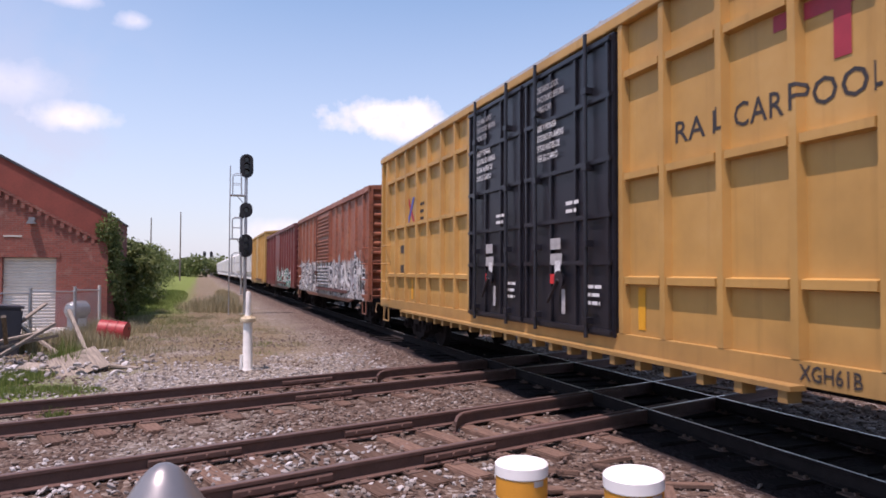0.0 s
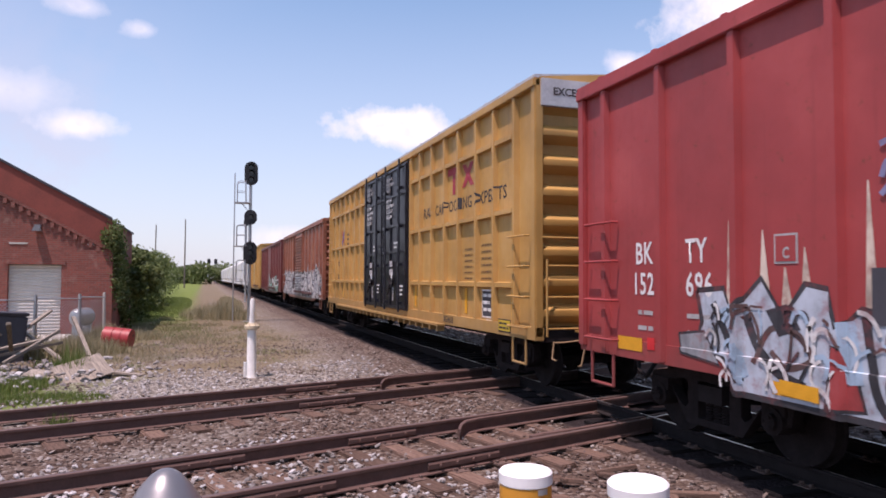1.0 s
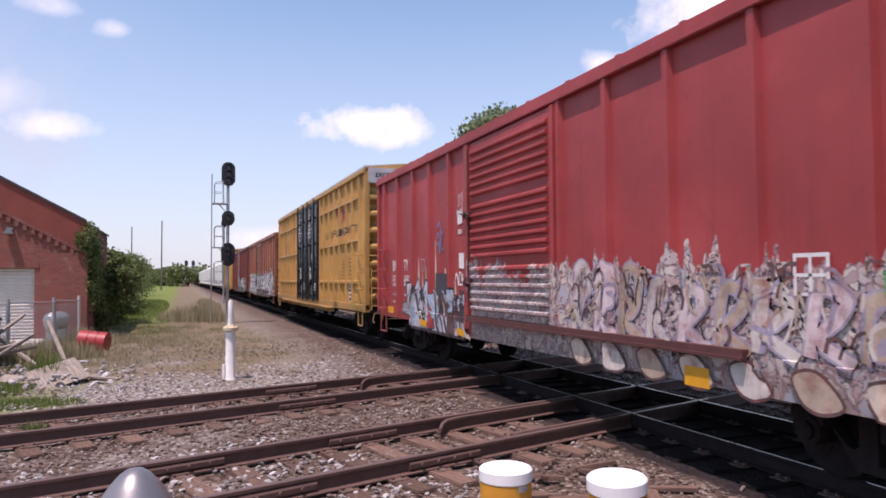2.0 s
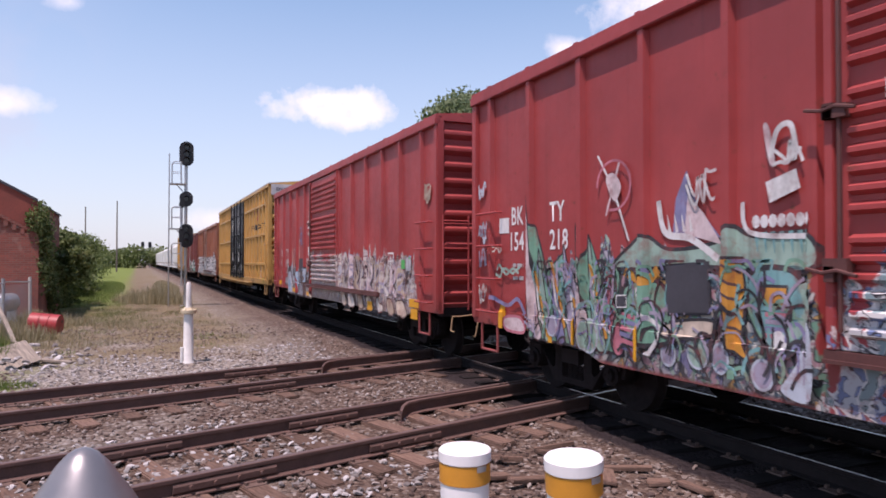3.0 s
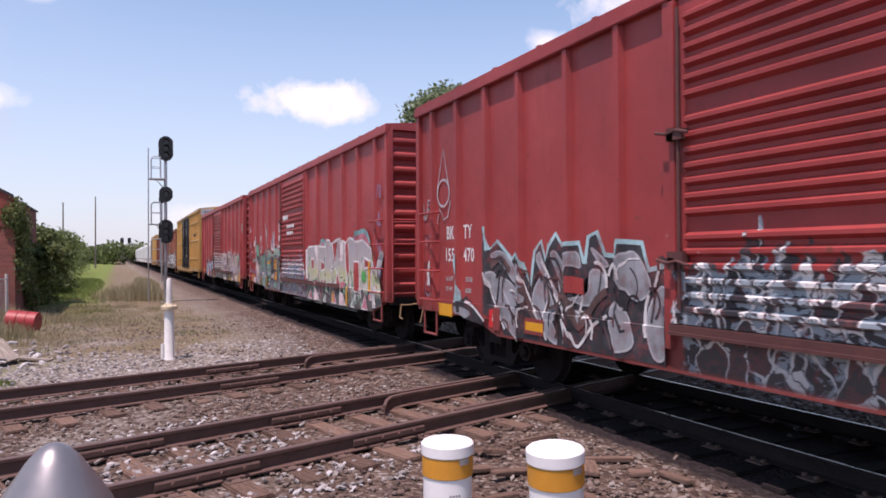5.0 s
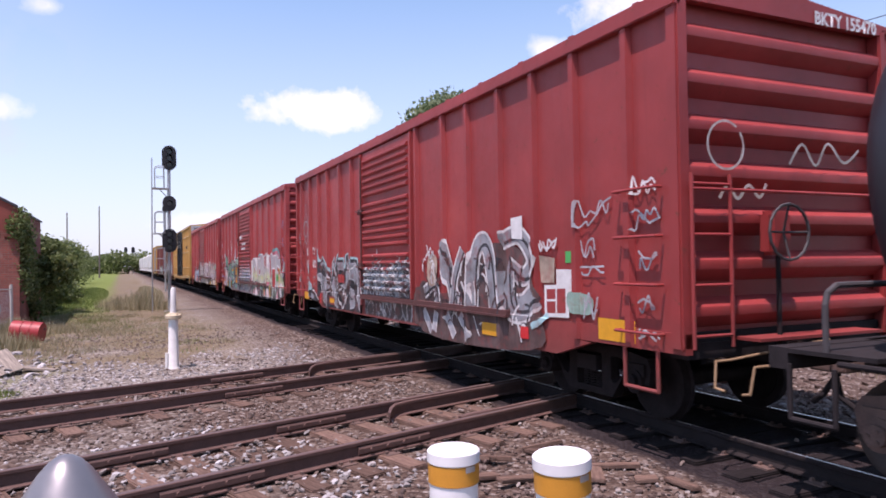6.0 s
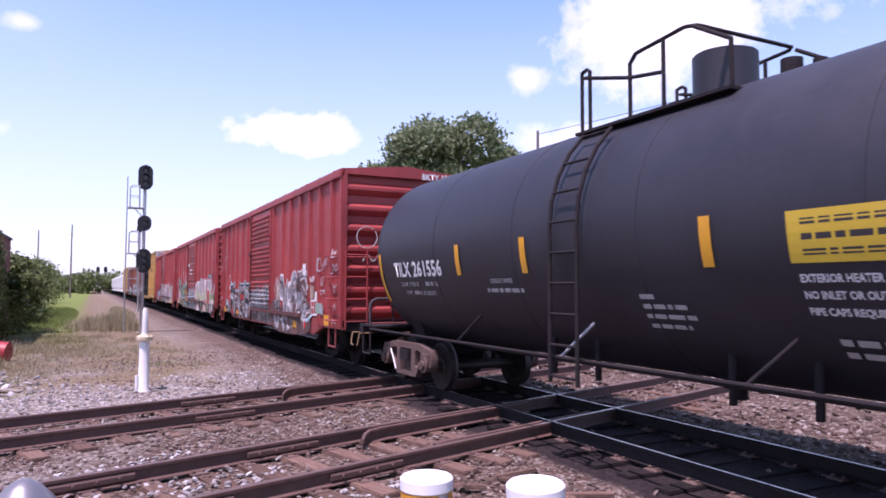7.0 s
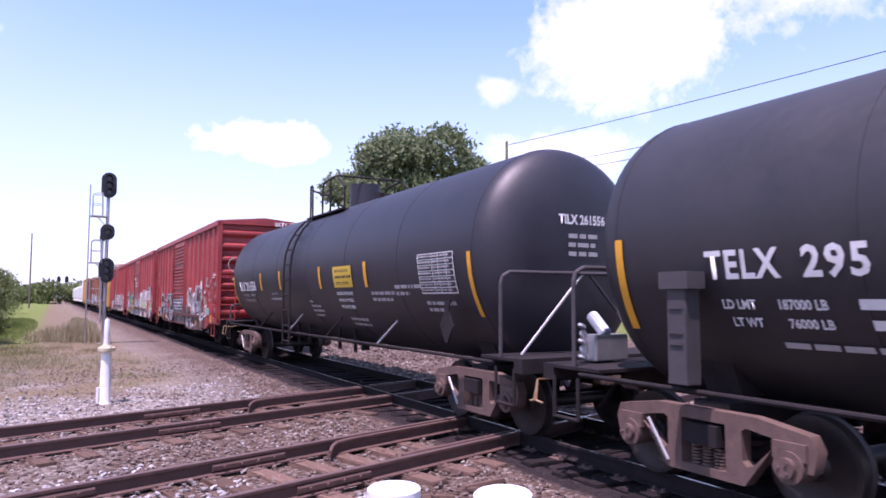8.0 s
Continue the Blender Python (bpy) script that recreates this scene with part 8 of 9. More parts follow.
def signal_mast(label, x, y, heads, top, scale=1.0, ladder_=True):
    t = thing("railway_signal", label, "signal", "railway signals", at=pose(x, y, -0.25))
    bm = bmesh.new()
    rod(bm, (0, 0, 0), (0, 0, top), 0.075 * scale, 14)
    bx(bm, -0.22, 0.22, -0.22, 0.22, 0, 0.06)
    part("mast", bm, M["silver"], t, "galvanised steel mast", smooth=40)
    for z, w, h in heads:
        z += 0.25
        bm = bmesh.new()
        ring = []
        for k in range(28):
            a = 2 * math.pi * k / 28
            cx, cz = math.cos(a) * w / 2, math.sin(a)
            cz = cz * w / 2 + (1 if cz > 0 else -1) * (h - w) / 2
            ring.append((cx, cz))
        prism(bm, ring, "y", -0.30, -0.26)
        head = part("signal_head", bm, M["sigblack"], t, "black oval signal backboard")
        bm = bmesh.new()
        bx(bm, -0.14, 0.14, -0.259, -0.08, -h / 2 + 0.12, h / 2 - 0.12)
        bx(bm, -0.05, 0.05, -0.1, 0.02, -0.08, 0.08)
        hd = part("housing", bm, M["sigblack"], head, bevel=0.02)
        n = 3 if h > 0.9 else 1
        for i in range(n):
            zz = (i - (n - 1) / 2) * 0.3
            bm = bmesh.new()
            ringp = lambda yy, r, lo=-0.4, hi=3.54: [(r * math.cos(lo + (hi - lo) * k / 14), yy, zz + r * math.sin(lo + (hi - lo) * k / 14)) for k in range(15)]
            loft(bm, [ringp(-0.301, 0.125), ringp(-0.56, 0.135, -0.1, 3.24), ringp(-0.56, 0.128, -0.1, 3.24), ringp(-0.301, 0.117)], closed=False)
            part("visor", bm, M["sigblack"], head, smooth=50)
            bm = bmesh.new()
            rod(bm, (0, -0.312, zz), (0, -0.302, zz), 0.105, 18)
            part("lens", bm, M["lens"], head, "dark unlit lens")
        for o in (head,):
            o.matrix_basis = pose(0, 0, z)
    if ladder_:
        bm = bmesh.new()
        for yy in (-0.16, 0.16):
            rod(bm, (-0.72, yy, 0), (-0.72, yy, top - 0.1), 0.022)
        lad = part("ladder", bm, M["silver"], t, "galvanised ladder")
        k = 0.3
        while k < top - 0.2:
            bm = bmesh.new()
            rod(bm, (-0.72, -0.16, k), (-0.72, 0.16, k), 0.012, 6)
            part("rung", bm, M["silver"], lad)
            k += 0.3
        for z in (5.6, 3.55, 1.9):
            bm = bmesh.new()
            bx(bm, -0.72, -0.03, -0.3, 0.3, z, z + 0.04)
            rod(bm, (-0.4, 0, z), (-0.05, 0, z - 0.4), 0.02)
            part("platform", bm, M["silver"], t, "small grating platform")
            for yy in (-0.3, 0.3):
                bm = bmesh.new()
                path_rod(bm, [(-0.6, yy, z), (-0.6, yy, z + 0.95), (-0.5, yy, z + 1.02), (-0.22, yy, z + 1.02), (-0.2, yy, z)], 0.018, 6)
                path_rod(bm, [(-0.6, yy, z + 0.55), (-0.2, yy, z + 0.55)], 0.014, 6)
                part("guard_hoop", bm, M["silver"], t, "bent tubular guard hoop")
    return t


signal_mast("three-headed black signal on a galvanised mast with ladder", 1.97, 34.0, ((6.75, 0.62, 1.12), (4.68, 0.58, 0.70), (3.0, 0.62, 1.08)), 7.1)
signal_mast("distant signal mast beyond the first", 3.3, 62.0, ((6.6, 0.5, 0.6),), 7.2, ladder_=False)
for dx in (0.0, 2.1):
    signal_mast("far pair of signals against the sky", 1.2 + dx, 240.0, ((7.2, 1.0, 1.9), (4.6, 1.0, 1.9)), 8.2, 1.6, ladder_=False)


def utility_pole(label, x, y, h, arm=True):
    t = thing("utility_pole", label, "pole", "utility poles", at=pose(x, y, -0.2))
    bm = bmesh.new()
    rod(bm, (0, 0, 0), (0, 0, h), 0.16, 12, 0.1)
    part("shaft", bm, M["pole"], t)
    if arm:
        bm = bmesh.new()
        bx(bm, -1.2, 1.2, -0.06, 0.06, h - 1.2, h - 1.06)
        for k in (-1.0, -0.4, 0.4, 1.0):
            rod(bm, (k, 0, h - 1.06), (k, 0, h - 0.86), 0.05, 8)
        part("crossarm", bm, M["pole"], t, "wooden crossarm with insulators")


utility_pole("tall bare timber utility pole far up the line", -9.4, 150, 12.6, False)
utility_pole("tall timber utility pole far up the line", -3.9, 150, 13.9, False)
utility_pole("short timber utility pole far up the line", -12.5, 230, 9.0)
utility_pole("timber utility pole behind the train", 30.9, 45, 14.4, False)
utility_pole("timber utility pole behind the train", 36.0, -12, 14.4, False)
for k, (dx, z) in enumerate(((0.0, 13.9), (0.4, 11.9), (0.7, 11.3))):
    bm = bmesh.new()
    pts = [(30.9 + dx + 5.1 * f, 45 - 57 * f, z - 2.4 * f * (1 - f)) for f in [i / 12 for i in range(13)]]
    path_rod(bm, pts, 0.022, 5)
    solid("overhead_wire", bm, M["wire"], "black overhead cable between timber poles", "cable", "overhead wires")

# ---- brick workshop ----
def workshop():
    t = thing("brick_workshop", "old red brick workshop with gable and pale shutter", "building", at=pose(0, 0, 0))
    X1, Y0, Y1, ZE, SL = -3.13, 27.0, 34.0, 3.78, 0.545
    XM, X0 = -11.2, -19.3
    zr = ZE + (X1 - XM) * SL
    base = -0.3
    # gable wall with a door opening
    dx0, dx1, dz = -6.32, -4.70, 2.26
    bm = bmesh.new()
    outer = [(X0, base), (dx0, base), (dx0, dz), (dx1, dz), (dx1, base), (X1, base), (X1, ZE), (XM, zr), (X0, ZE)]
    vs = [bm.verts.new((p[0], Y0, p[1])) for p in outer]
    edges = [bm.edges.new((vs[i], vs[(i + 1) % len(vs)])) for i in range(len(vs))]
    bmesh.ops.triangle_fill(bm, use_beauty=True, edges=edges)
    geo = bmesh.ops.extrude_face_region(bm, geom=bm.faces[:])
    bmesh.ops.translate(bm, vec=(0, 0.35, 0), verts=[v for v in geo["geom"] if isinstance(v, bmesh.types.BMVert)])
    wall = part("gable_wall", bm, M["brick"], t, "sooty red brick gable")
    bm = bmesh.new()
    bx(bm, X1 - 0.35, X1, Y0 + 0.352, Y1, base, ZE)
    bx(bm, X0, X0 + 0.35, Y0 + 0.352, Y1, base, ZE)
    bx(bm, X0 + 0.35, X1 - 0.35, Y1 - 0.35, Y1, base, ZE)
    part("side_wall", bm, M["brick"], t)
    # painted parapet band that follows the gable, stepped brick corbel under it
    nrm = Vector((SL, 1)).normalized()
    for name, lo, hi, y_out, mat_ in (("parapet_band", -0.95, 0.06, 0.05, M["brickpaint"]), ("corbel", -1.07, -0.96, 0.075, M["brick"]), ("coping", 0.07, 0.16, 0.10, M["darkpaint"])):
        bm = bmesh.new()
        for xa, xb, sgn in ((X1, XM, 1), (X0, XM, -1)):
            za, zb = ZE, zr
            prism(bm, [(xa, za + lo), (xb, zb + lo), (xb, zb + hi), (xa, za + hi)], "y", Y0 - y_out, Y0 - 0.004)
        part(name, bm, mat_, t, {"coping": "dark metal coping"}.get(name, ""))
    bm = bmesh.new()
    bx(bm, X1 - 1.0, X1 + 0.04, Y0 - 0.055, Y0 - 0.004, base, ZE - 1.0)
    part("corner_pier", bm, M["brick"], t, "red brick corner pier")
    bm = bmesh.new()
    bx(bm, -0.06, 0.06, -0.07, -0.002, -0.09, 0.09)
    dentil = mesh_of("dentil", bm, M["brick"])
    for i in range(int((X1 - XM) / 0.24)):
        x = X1 - 0.2 - i * 0.24
        part_on("dentil", dentil, t, pose(x, Y0, ZE + (X1 - x) * SL - 1.18))
    for xa, xb in ((X1 + 0.05, XM), (XM, X0 - 0.05)):
        bm = bmesh.new()
        za, zb = (ZE, zr) if xa > XM and xb == XM else (zr, ZE)
        prism(bm, [(xa, za - 0.02), (xb, zb - 0.02), (xb, zb + 0.06), (xa, za + 0.06)], "y", Y0 + 0.01, Y1 + 0.2)
        part("roof", bm, M["darkpaint"], t, "dark felt roof")
    # roller shutter, frame and lintel
    bm = bmesh.new()
    bx(bm, dx0, dx1, Y0 + 0.2, Y0 + 0.24, base, dz)
    sh = part("shutter", bm, M["shutter"], t, "pale roller shutter")
    k = base + 0.1
    while k < dz - 0.02:
        bm = bmesh.new()
        prism(bm, [(Y0 + 0.199, k - 0.045), (Y0 + 0.175, k), (Y0 + 0.199, k + 0.045)], "x", dx0 + 0.02, dx1 - 0.02)
        part("shutter_slat", bm, M["shutter"], sh)
        k += 0.11
    bm = bmesh.new()
    bx(bm, dx0 - 0.12, dx1 + 0.12, Y0 - 0.03, Y0 + 0.18, dz + 0.003, dz + 0.16)
    part("lintel", bm, M["brick"], t, "flat brick lintel")
    # wall lamp over the door
    bm = bmesh.new()
    bx(bm, -5.55, -5.35, Y0 - 0.12, Y0, 3.52, 3.62)
    prism(bm, [(-5.6, 3.4), (-5.3, 3.4), (-5.38, 3.53), (-5.52, 3.53)], "y", Y0 - 0.28, Y0 - 0.05)
    part("wall_lamp", bm, M["domegrey"], t, "grey unlit wall lamp")
    for x, z, w in ((-6.3, 2.95, 0.55), (-3.9, 2.95, 0.2)):
        bm = bmesh.new()
        bx(bm, x, x + w, Y0 - 0.02, Y0 - 0.003, z, z + 0.06)
        part("patch_of_mortar", bm, M["concrete"], t)


workshop()
bm = bmesh.new()
bx(bm, -7.2, -4.2, 24.4, 26.99, -0.32, -0.13)
solid("concrete_apron", bm, M["concrete"], "cracked pale concrete apron before the shutter", "slab", bevel=0.03)


# ---- yard clutter ----
def drum():
    t = thing("steel_drum", "dented red steel drum lying on its side", "drum", at=pose(-2.38, 22.4, 0.07, 0, 6, -16) @ Matrix.Diagonal((0.86, 1, 1, 1)))
    bm = bmesh.new()
    prof = [(0.27, -0.44), (0.29, -0.44), (0.29, -0.15), (0.305, -0.14), (0.305, -0.12), (0.29, -0.11), (0.29, 0.13), (0.305, 0.14), (0.305, 0.16), (0.29, 0.17), (0.29, 0.44), (0.27, 0.44)]
    loft(bm, [[(z, r * math.cos(a), r * math.sin(a)) for a in (2 * math.pi * k / 24 for k in range(24))] for r, z in prof])
    part("shell", bm, M["drum"], t, smooth=40)
    bm = bmesh.new()
    rod(bm, (0.44, 0.1, 0.1), (0.46, 0.1, 0.1), 0.04, 10)
    part("bung", bm, M["cast"], t)


drum()


def plank(x, y, z, w, l, th, rot, mat_, label, name="plank"):
    bm = bmesh.new()
    bx(bm, -w / 2, w / 2, -l / 2, l / 2, -th / 2, th / 2)
    solid(name, bm, mat_, label, "board", "scrap timber", bevel=0.006, at=pose(x, y, z, *rot))


r5 = random.Random(5)
plank(-2.30, 15.6, -0.03, 0.95, 0.75, 0.02, (28, -14, 25), M["board"], "buckled sheet of bleached plywood on the ground", "plywood_sheet")
plank(-2.85, 15.75, -0.12, 1.0, 0.5, 0.025, (8, 6, -10), M["board"], "flat bleached board in the rubble")
plank(-1.75, 15.9, -0.13, 0.18, 1.3, 0.04, (4, 0, 62), M["board"], "grey weathered plank on gravel")
for i in range(9):
    plank(-3.75 + r5.uniform(-0.9, 0.9), 18.2 + r5.uniform(-1.2, 1.4), 0.08 + 0.06 * i, 0.09, r5.uniform(1.6, 2.8), 0.06, (r5.uniform(-28, 28), r5.uniform(-10, 10), r5.uniform(-60, 60)), M["board"], "long grey plank in a leaning scrap heap")
spots = [(-3.0 + r5.gauss(0, 0.9), 16.3 + r5.gauss(0, 0.9), -0.17 + abs(r5.gauss(0, 0.07)), r5.uniform(0.025, 0.1)) for _ in range(300)]
lumps("rubble", "heap of pale broken rubble", M["stones_grey"], spots, "rubble")


def fence():
    t = thing("chain_link_fence", "sagging chain-link fence with steel posts", "fence")
    xs = [(-5.6, 20.2), (-4.3, 21.3), (-3.45, 22.9), (-3.02, 24.6)]
    for x, y in xs:
        bm = bmesh.new()
        rod(bm, (x, y, -0.25), (x + r5.uniform(-0.05, 0.05), y, 1.35), 0.045, 10)
        part("fence_post", bm, M["concrete"] if x > -3.1 else M["silver"], t)
    for (xa, ya), (xb, yb) in zip(xs, xs[1:]):
        bm = bmesh.new()
        n = 14
        for i in range(-n, n):
            f0, f1 = i / n, (i + n) / n
            a, b = max(0, f0), min(1, f1)
            za, zb = (a - f0) * 1.2 - 0.05, (b - f0) * 1.2 - 0.05
            rod(bm, (xa + (xb - xa) * a, ya + (yb - ya) * a, za), (xa + (xb - xa) * b, ya + (yb - ya) * b, zb), 0.005, 3)
            rod(bm, (xa + (xb - xa) * a, ya + (yb - ya) * a, 1.1 - za), (xa + (xb - xa) * b, ya + (yb - ya) * b, 1.1 - zb), 0.005, 3)
        part("wire_mesh", bm, M["silver"], t, "rusting wire mesh")
        bm = bmesh.new()
        rod(bm, (xa, ya, 1.25), (xb, yb, 1.2), 0.02, 8)
        part("top_rail", bm, M["silver"], t)


fence()
bm = bmesh.new()
prof = [(0.02, -0.62), (0.2, -0.58), (0.3, -0.45), (0.32, -0.3), (0.32, 0.3), (0.3, 0.45), (0.2, 0.58), (0.02, 0.62)]
loft(bm, [[(z, r * math.cos(a), r * math.sin(a)) for a in (2 * math.pi * k / 24 for k in range(24))] for r, z in prof])
for s in (-1, 1):
    bx(bm, s * 0.35 - 0.05, s * 0.35 + 0.05, -0.2, 0.2, -0.85, -0.25)
solid("gas_tank", bm, M["silver"], "pale grey gas tank on short feet by the fence", "tank", smooth=40, at=pose(-3.75, 25.2, 0.55, 0, 0, 70) @ Matrix.Diagonal((0.8, 0.8, 0.9, 1)))
bm = bmesh.new()
bx(bm, -0.55, 0.55, -0.45, 0.45, 0, 1.15)
bx(bm, -0.6, 0.6, -0.5, 0.5, 1.151, 1.22)
solid("waste_bin", bm, M["darkpaint"], "dark blue waste bin in the scrap heap", "bin", bevel=0.05, at=pose(-4.75, 19.3, -0.22, 0, 4, 20))


# ---- plants ----
def leaves(name, blobs, count, size, seed, mat_, parent=None, label="", droop=0.0):
    """A crown: many small bent leaves clustered in uneven lumps. blobs: (x, y, z, rx, ry, rz)."""
    r = np.random.default_rng(seed)
    w = np.array([b[3] * b[4] * b[5] for b in blobs]) ** 0.67
    idx = r.choice(len(blobs), count, p=w / w.sum())
    b = np.array(blobs)[idx]
    d = r.normal(size=(count, 3))
    d /= np.linalg.norm(d, axis=1)[:, None]
    rad = r.uniform(0.55, 1.0, count) ** 0.5 * (1 + 0.18 * r.normal(size=count))
    c = b[:, :3] + d * b[:, 3:] * rad[:, None]
    u = r.normal(size=(count, 3))
    u /= np.linalg.norm(u, axis=1)[:, None]
    v = np.cross(u, r.normal(size=(count, 3)))
    v /= np.linalg.norm(v, axis=1)[:, None]
    s = size * r.uniform(0.6, 1.4, count)[:, None]
    k = np.cross(u, v) * s * 0.25
    quad = np.stack([c - u * s, c - v * s * 0.55 + k, c + u * s, c + v * s * 0.55 + k], 1)
    me = bpy.data.meshes.new(name)
    f = np.arange(count * 4).reshape(-1, 4)
    tri = np.concatenate([f[:, [0, 1, 2]], f[:, [0, 2, 3]]], 1).reshape(-1, 3)
    me.from_pydata(quad.reshape(-1, 3).tolist(), [], tri.tolist())
    me.materials.append(mat_)
    ob = new(name, me)
    if parent:
        ob.parent = parent
    return tagged(ob, label)


def tree(name, label, x, y, h, spread, seed, mat_, count=9000, size=0.16, low=0.35, group="trees"):
    r = random.Random(seed)
    t = thing(name, label, "tree" if name == "tree" else "shrub", group, at=pose(x, y, -0.25))
    bm = bmesh.new()
    rod(bm, (0, 0, 0), (0.1, 0, h * 0.55), 0.03 * h, 10, 0.012 * h)
    blobs = []
    for i in range(r.randint(11, 15)):
        a, f = r.uniform(0, 6.28), r.uniform(low, 0.95)
        d = spread * math.sqrt(max(0.05, 1 - ((f - 0.55) / 0.55) ** 2)) * r.uniform(0.3, 0.85)
        p = (d * math.cos(a), d * math.sin(a), h * f)
        rod(bm, (0, 0, h * min(0.5, f * 0.6)), p, 0.009 * h, 6, 0.003 * h)
        q = spread * r.uniform(0.3, 0.48)
        blobs.append((*p, q, q, q * r.uniform(0.6, 0.9)))
    part("trunk", bm, M["bark"], t)
    leaves("crown", blobs, count, size, seed, mat_, t)
    return t


tree("tree", "broad poplar tree with pale green leaves", 26.6, 55, 17.0, 6.5, 11, M["leafpale"], 34000, 0.22)
tree("tree", "smaller poplar tree beside a taller one", 34.6, 56, 15.0, 3.2, 12, M["leafpale"], 12000, 0.22)
for i, (x, y, h, sp) in enumerate(((-3.3, 32.0, 3.3, 1.3), (-3.4, 35.5, 3.2, 1.6), (-4.2, 39, 3.7, 2.1), (-3.9, 45, 3.7, 2.2), (-5.6, 50, 4.6, 2.6), (-4.4, 56, 3.6, 2.2), (-6.2, 63, 4.8, 3.0), (-5.2, 72, 4.0, 2.8), (-6.8, 84, 4.6, 3.0), (-6, 100, 4.0, 3.5))):
    tree("bush", "dense green bush along the workshop wall" if i < 4 else "dense green bush beside the grassy lane", x, y, h, sp, 20 + i, M["leaf"], 4200, 0.11, 0.12, "bushes beside the line")
for i in range(14):
    tree("bush", "green scrub behind the train", 26 + 3.0 * (i % 3) + 1.6 * i, 2 + 5.2 * i, 2.6 + (i * 7 % 5) * 0.4, 2.2, 60 + i, M["leaf"], 2200, 0.15, 0.12, "scrub beyond the main line")
for i in range(10):
    tree("bush", "distant green trees on the horizon", -45 + 9 * i + (i * 13 % 7), 210 + (i * 29 % 60), 5.5, 7, 90 + i, M["leaf"], 1600, 0.5, 0.1, "distant trees")
vine = leaves("vine", [(-3.05, 26.9 + k * 0.5, z, 0.34, 0.5, 0.55) for k, z in enumerate((3.3, 2.9, 2.4, 1.9, 1.5, 1.0, 0.6, 0.3))] + [(-3.2, 26.85, 3.25, 0.3, 0.2, 0.4), (-2.95, 27.2, 2.2, 0.3, 0.5, 1.4)], 3600, 0.07, 9, M["leaf"], label="dark green vine climbing the workshop corner")
tagged(vine, category="plant")


def blades(name, label, patches, mat_, seed, category="grass"):
    """Upright blades. patches: x, y, rx, ry, count, height."""
    r = np.random.default_rng(seed)
    V, F, n0 = [], [], 0
    for x, y, rx, ry, n, h in patches:
        a = r.uniform(0, 6.28, n)
        d = np.sqrt(r.uniform(0, 1, n))
        px, py = x + rx * d * np.cos(a), y + ry * d * np.sin(a)
        hh = h * r.uniform(0.45, 1.15, n) * (1.1 - 0.5 * d)
        b = r.uniform(0, 6.28, n)
        lean = hh * r.uniform(0.05, 0.55, n)
        w = 0.006 + 0.012 * h
        ca, sa = np.cos(b), np.sin(b)
        z0 = np.full(n, -0.24)
        pts = np.stack([np.stack([px - w * sa, py + w * ca, z0], 1), np.stack([px + w * sa, py - w * ca, z0], 1), np.stack([px + lean * ca, py + lean * sa, z0 + hh], 1)], 1)
        V.append(pts.reshape(-1, 3))
        F.append(np.arange(n * 3).reshape(-1, 3) + n0)
        n0 += n * 3
    me = bpy.data.meshes.new(name)
    me.from_pydata(np.concatenate(V).tolist(), [], np.concatenate(F).tolist())
    me.materials.append(mat_)
    return tagged(new(name, me), label, category, kind="stuff")


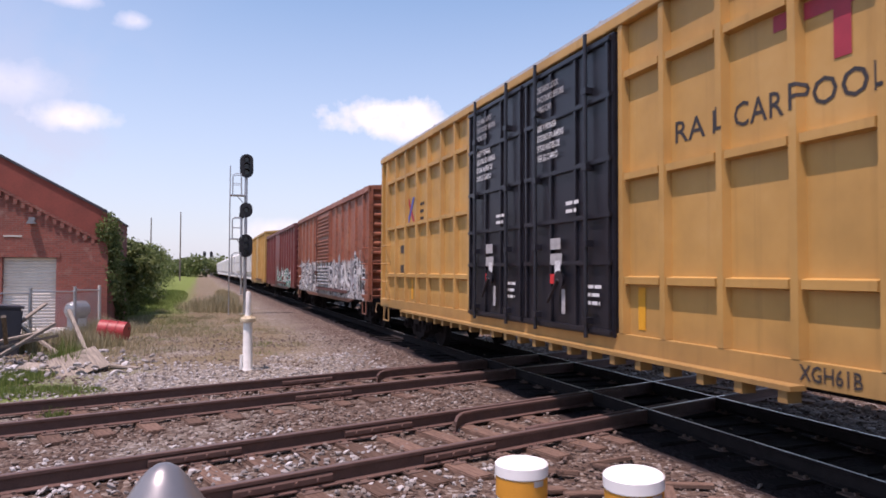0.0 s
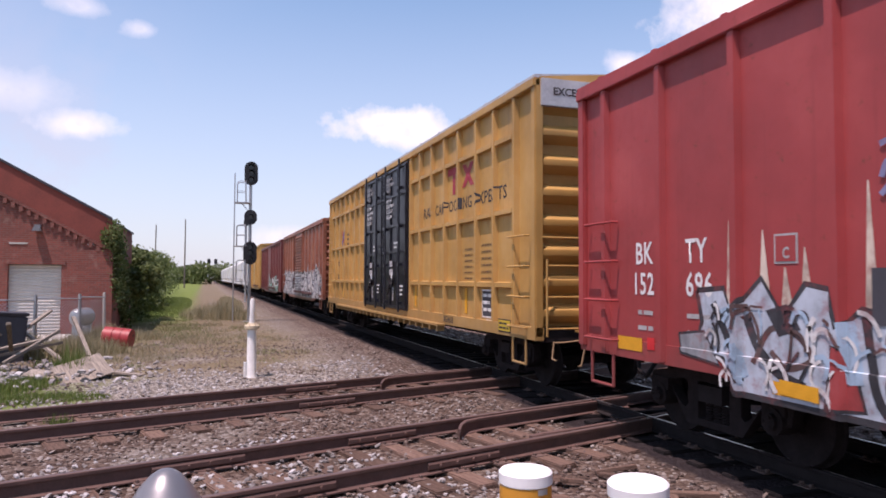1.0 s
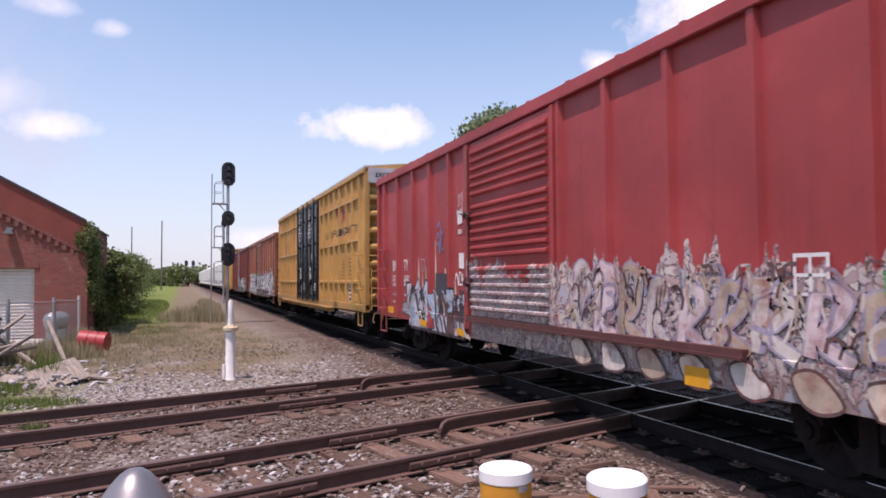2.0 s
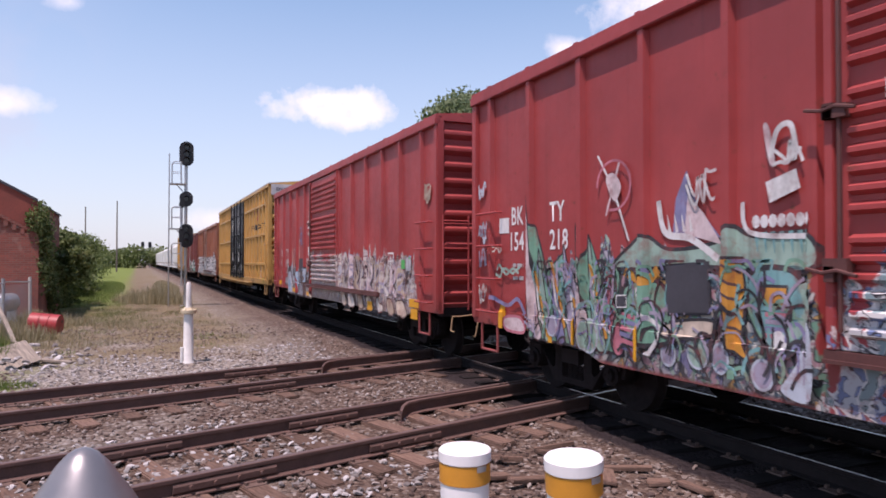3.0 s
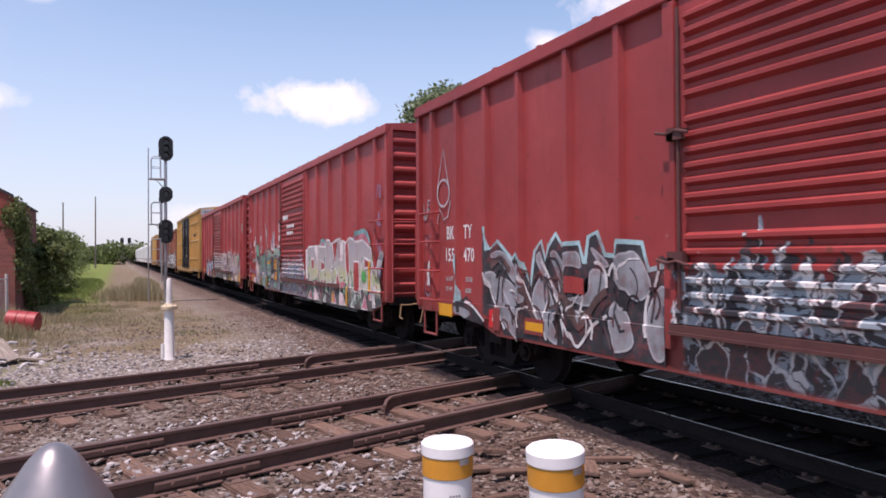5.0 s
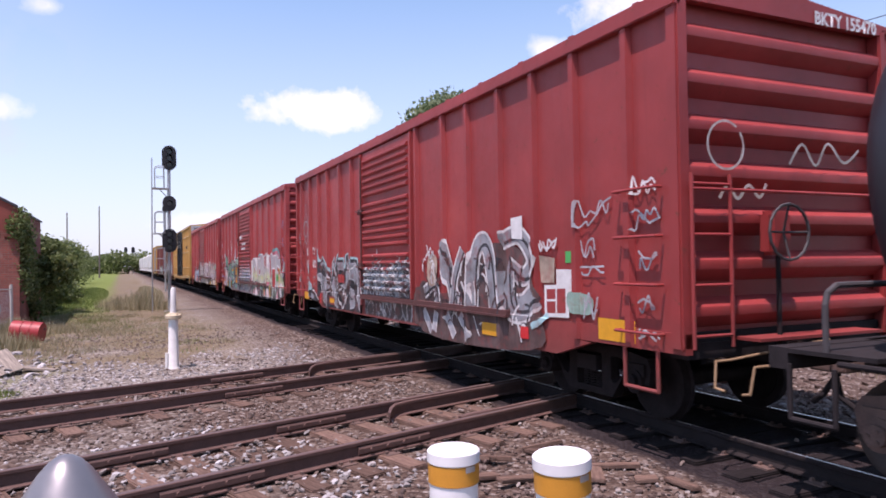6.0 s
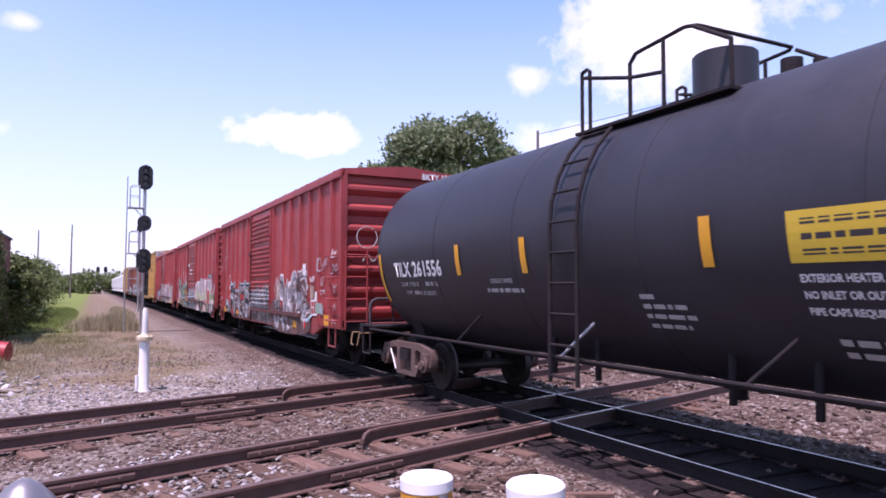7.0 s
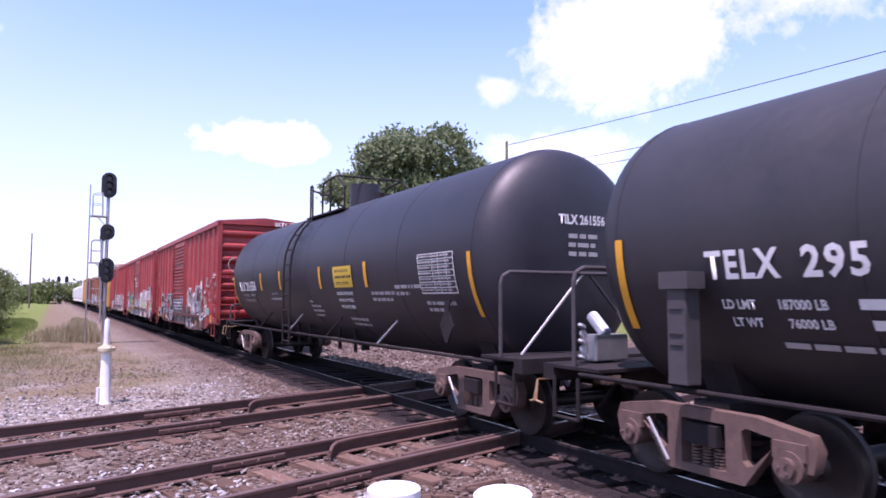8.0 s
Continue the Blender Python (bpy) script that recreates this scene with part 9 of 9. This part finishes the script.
gr = random.Random(8)
blades("grass", "short green grass and weeds at the gravel edge", [(-3.2, 13.1, 1.7, 0.55, 5200, 0.2), (-2.55, 16.0, 0.3, 0.3, 500, 0.75), (-4.3, 14.6, 1.6, 0.8, 3000, 0.3), (-3.4, 20.5, 0.9, 0.7, 700, 0.4), (-5.5, 13.4, 2.2, 1.0, 2600, 0.2), (-2.6, 16.2, 0.25, 0.25, 260, 0.5), (-3.1, 15.2, 0.5, 0.3, 400, 0.25),
                                                              (-4.6, 16.5, 0.8, 0.8, 900, 0.35), (-0.9, 29, 1.3, 4, 1600, 0.14), (-2.6, 56, 1.7, 22, 12000, 0.3), (-4.2, 40, 1.2, 10, 3000, 0.3),
                                                              (-1.9, 10.9, 0.22, 0.12, 140, 0.22), (-3.3, 11.5, 0.3, 0.12, 160, 0.2), (-1.2, 34, 1.0, 6, 1400, 0.16)] + [(gr.uniform(-2.6, 2.2), gr.uniform(17, 36), gr.uniform(0.15, 0.6), gr.uniform(0.2, 0.8), 80, gr.uniform(0.06, 0.16)) for _ in range(45)] + [(gr.uniform(-5, -2.4), gr.uniform(14.5, 18.5), 0.3, 0.3, 110, gr.uniform(0.15, 0.4)) for _ in range(9)], M["grass"], 3)
blades("dry_grass", "tall dry grass tufts beside the line", [(0.9, 37.5, 1.3, 2.6, 1100, 1.0), (0.3, 40, 1.6, 4.0, 900, 0.75), (1.6, 36, 0.8, 1.5, 400, 0.7), (-2.6, 24.2, 0.6, 1.2, 900, 0.45), (-3.6, 22.6, 0.8, 1.2, 900, 0.5), (-2.2, 25.5, 0.9, 1.2, 900, 0.4), (-3.2, 26.2, 0.5, 0.7, 700, 0.6), (-0.8, 22.5, 2.4, 3.5, 1800, 0.13), (0.6, 19, 2.2, 2.0, 900, 0.1), (-1.0, 30, 2.0, 5.0, 1600, 0.16),
                                                            (1.2, 44, 0.9, 4, 1800, 0.6), (-1.9, 21.5, 0.9, 0.8, 600, 0.15), (-3.4, 21.8, 0.5, 0.8, 500, 0.5), (-3.0, 20.6, 1.1, 0.8, 1500, 0.6), (-4.4, 20.0, 0.9, 0.9, 1200, 0.8), (-2.0, 19.2, 1.6, 1.2, 1600, 0.2), (-2.9, 23.4, 0.7, 0.6, 900, 0.7), (0.4, 24.5, 1.8, 2.2, 1800, 0.2), (2.0, 60, 0.8, 14, 2500, 0.5)] +
       [(gr.uniform(11, 16), gr.uniform(6, 34), 0.7, 0.7, 160, 0.35) for _ in range(26)] + [(gr.uniform(-2.4, 2.6), gr.uniform(17.5, 38), gr.uniform(0.2, 0.7), gr.uniform(0.2, 0.9), 90, gr.uniform(0.08, 0.24)) for _ in range(60)], M["drygrass"], 4)

motions()
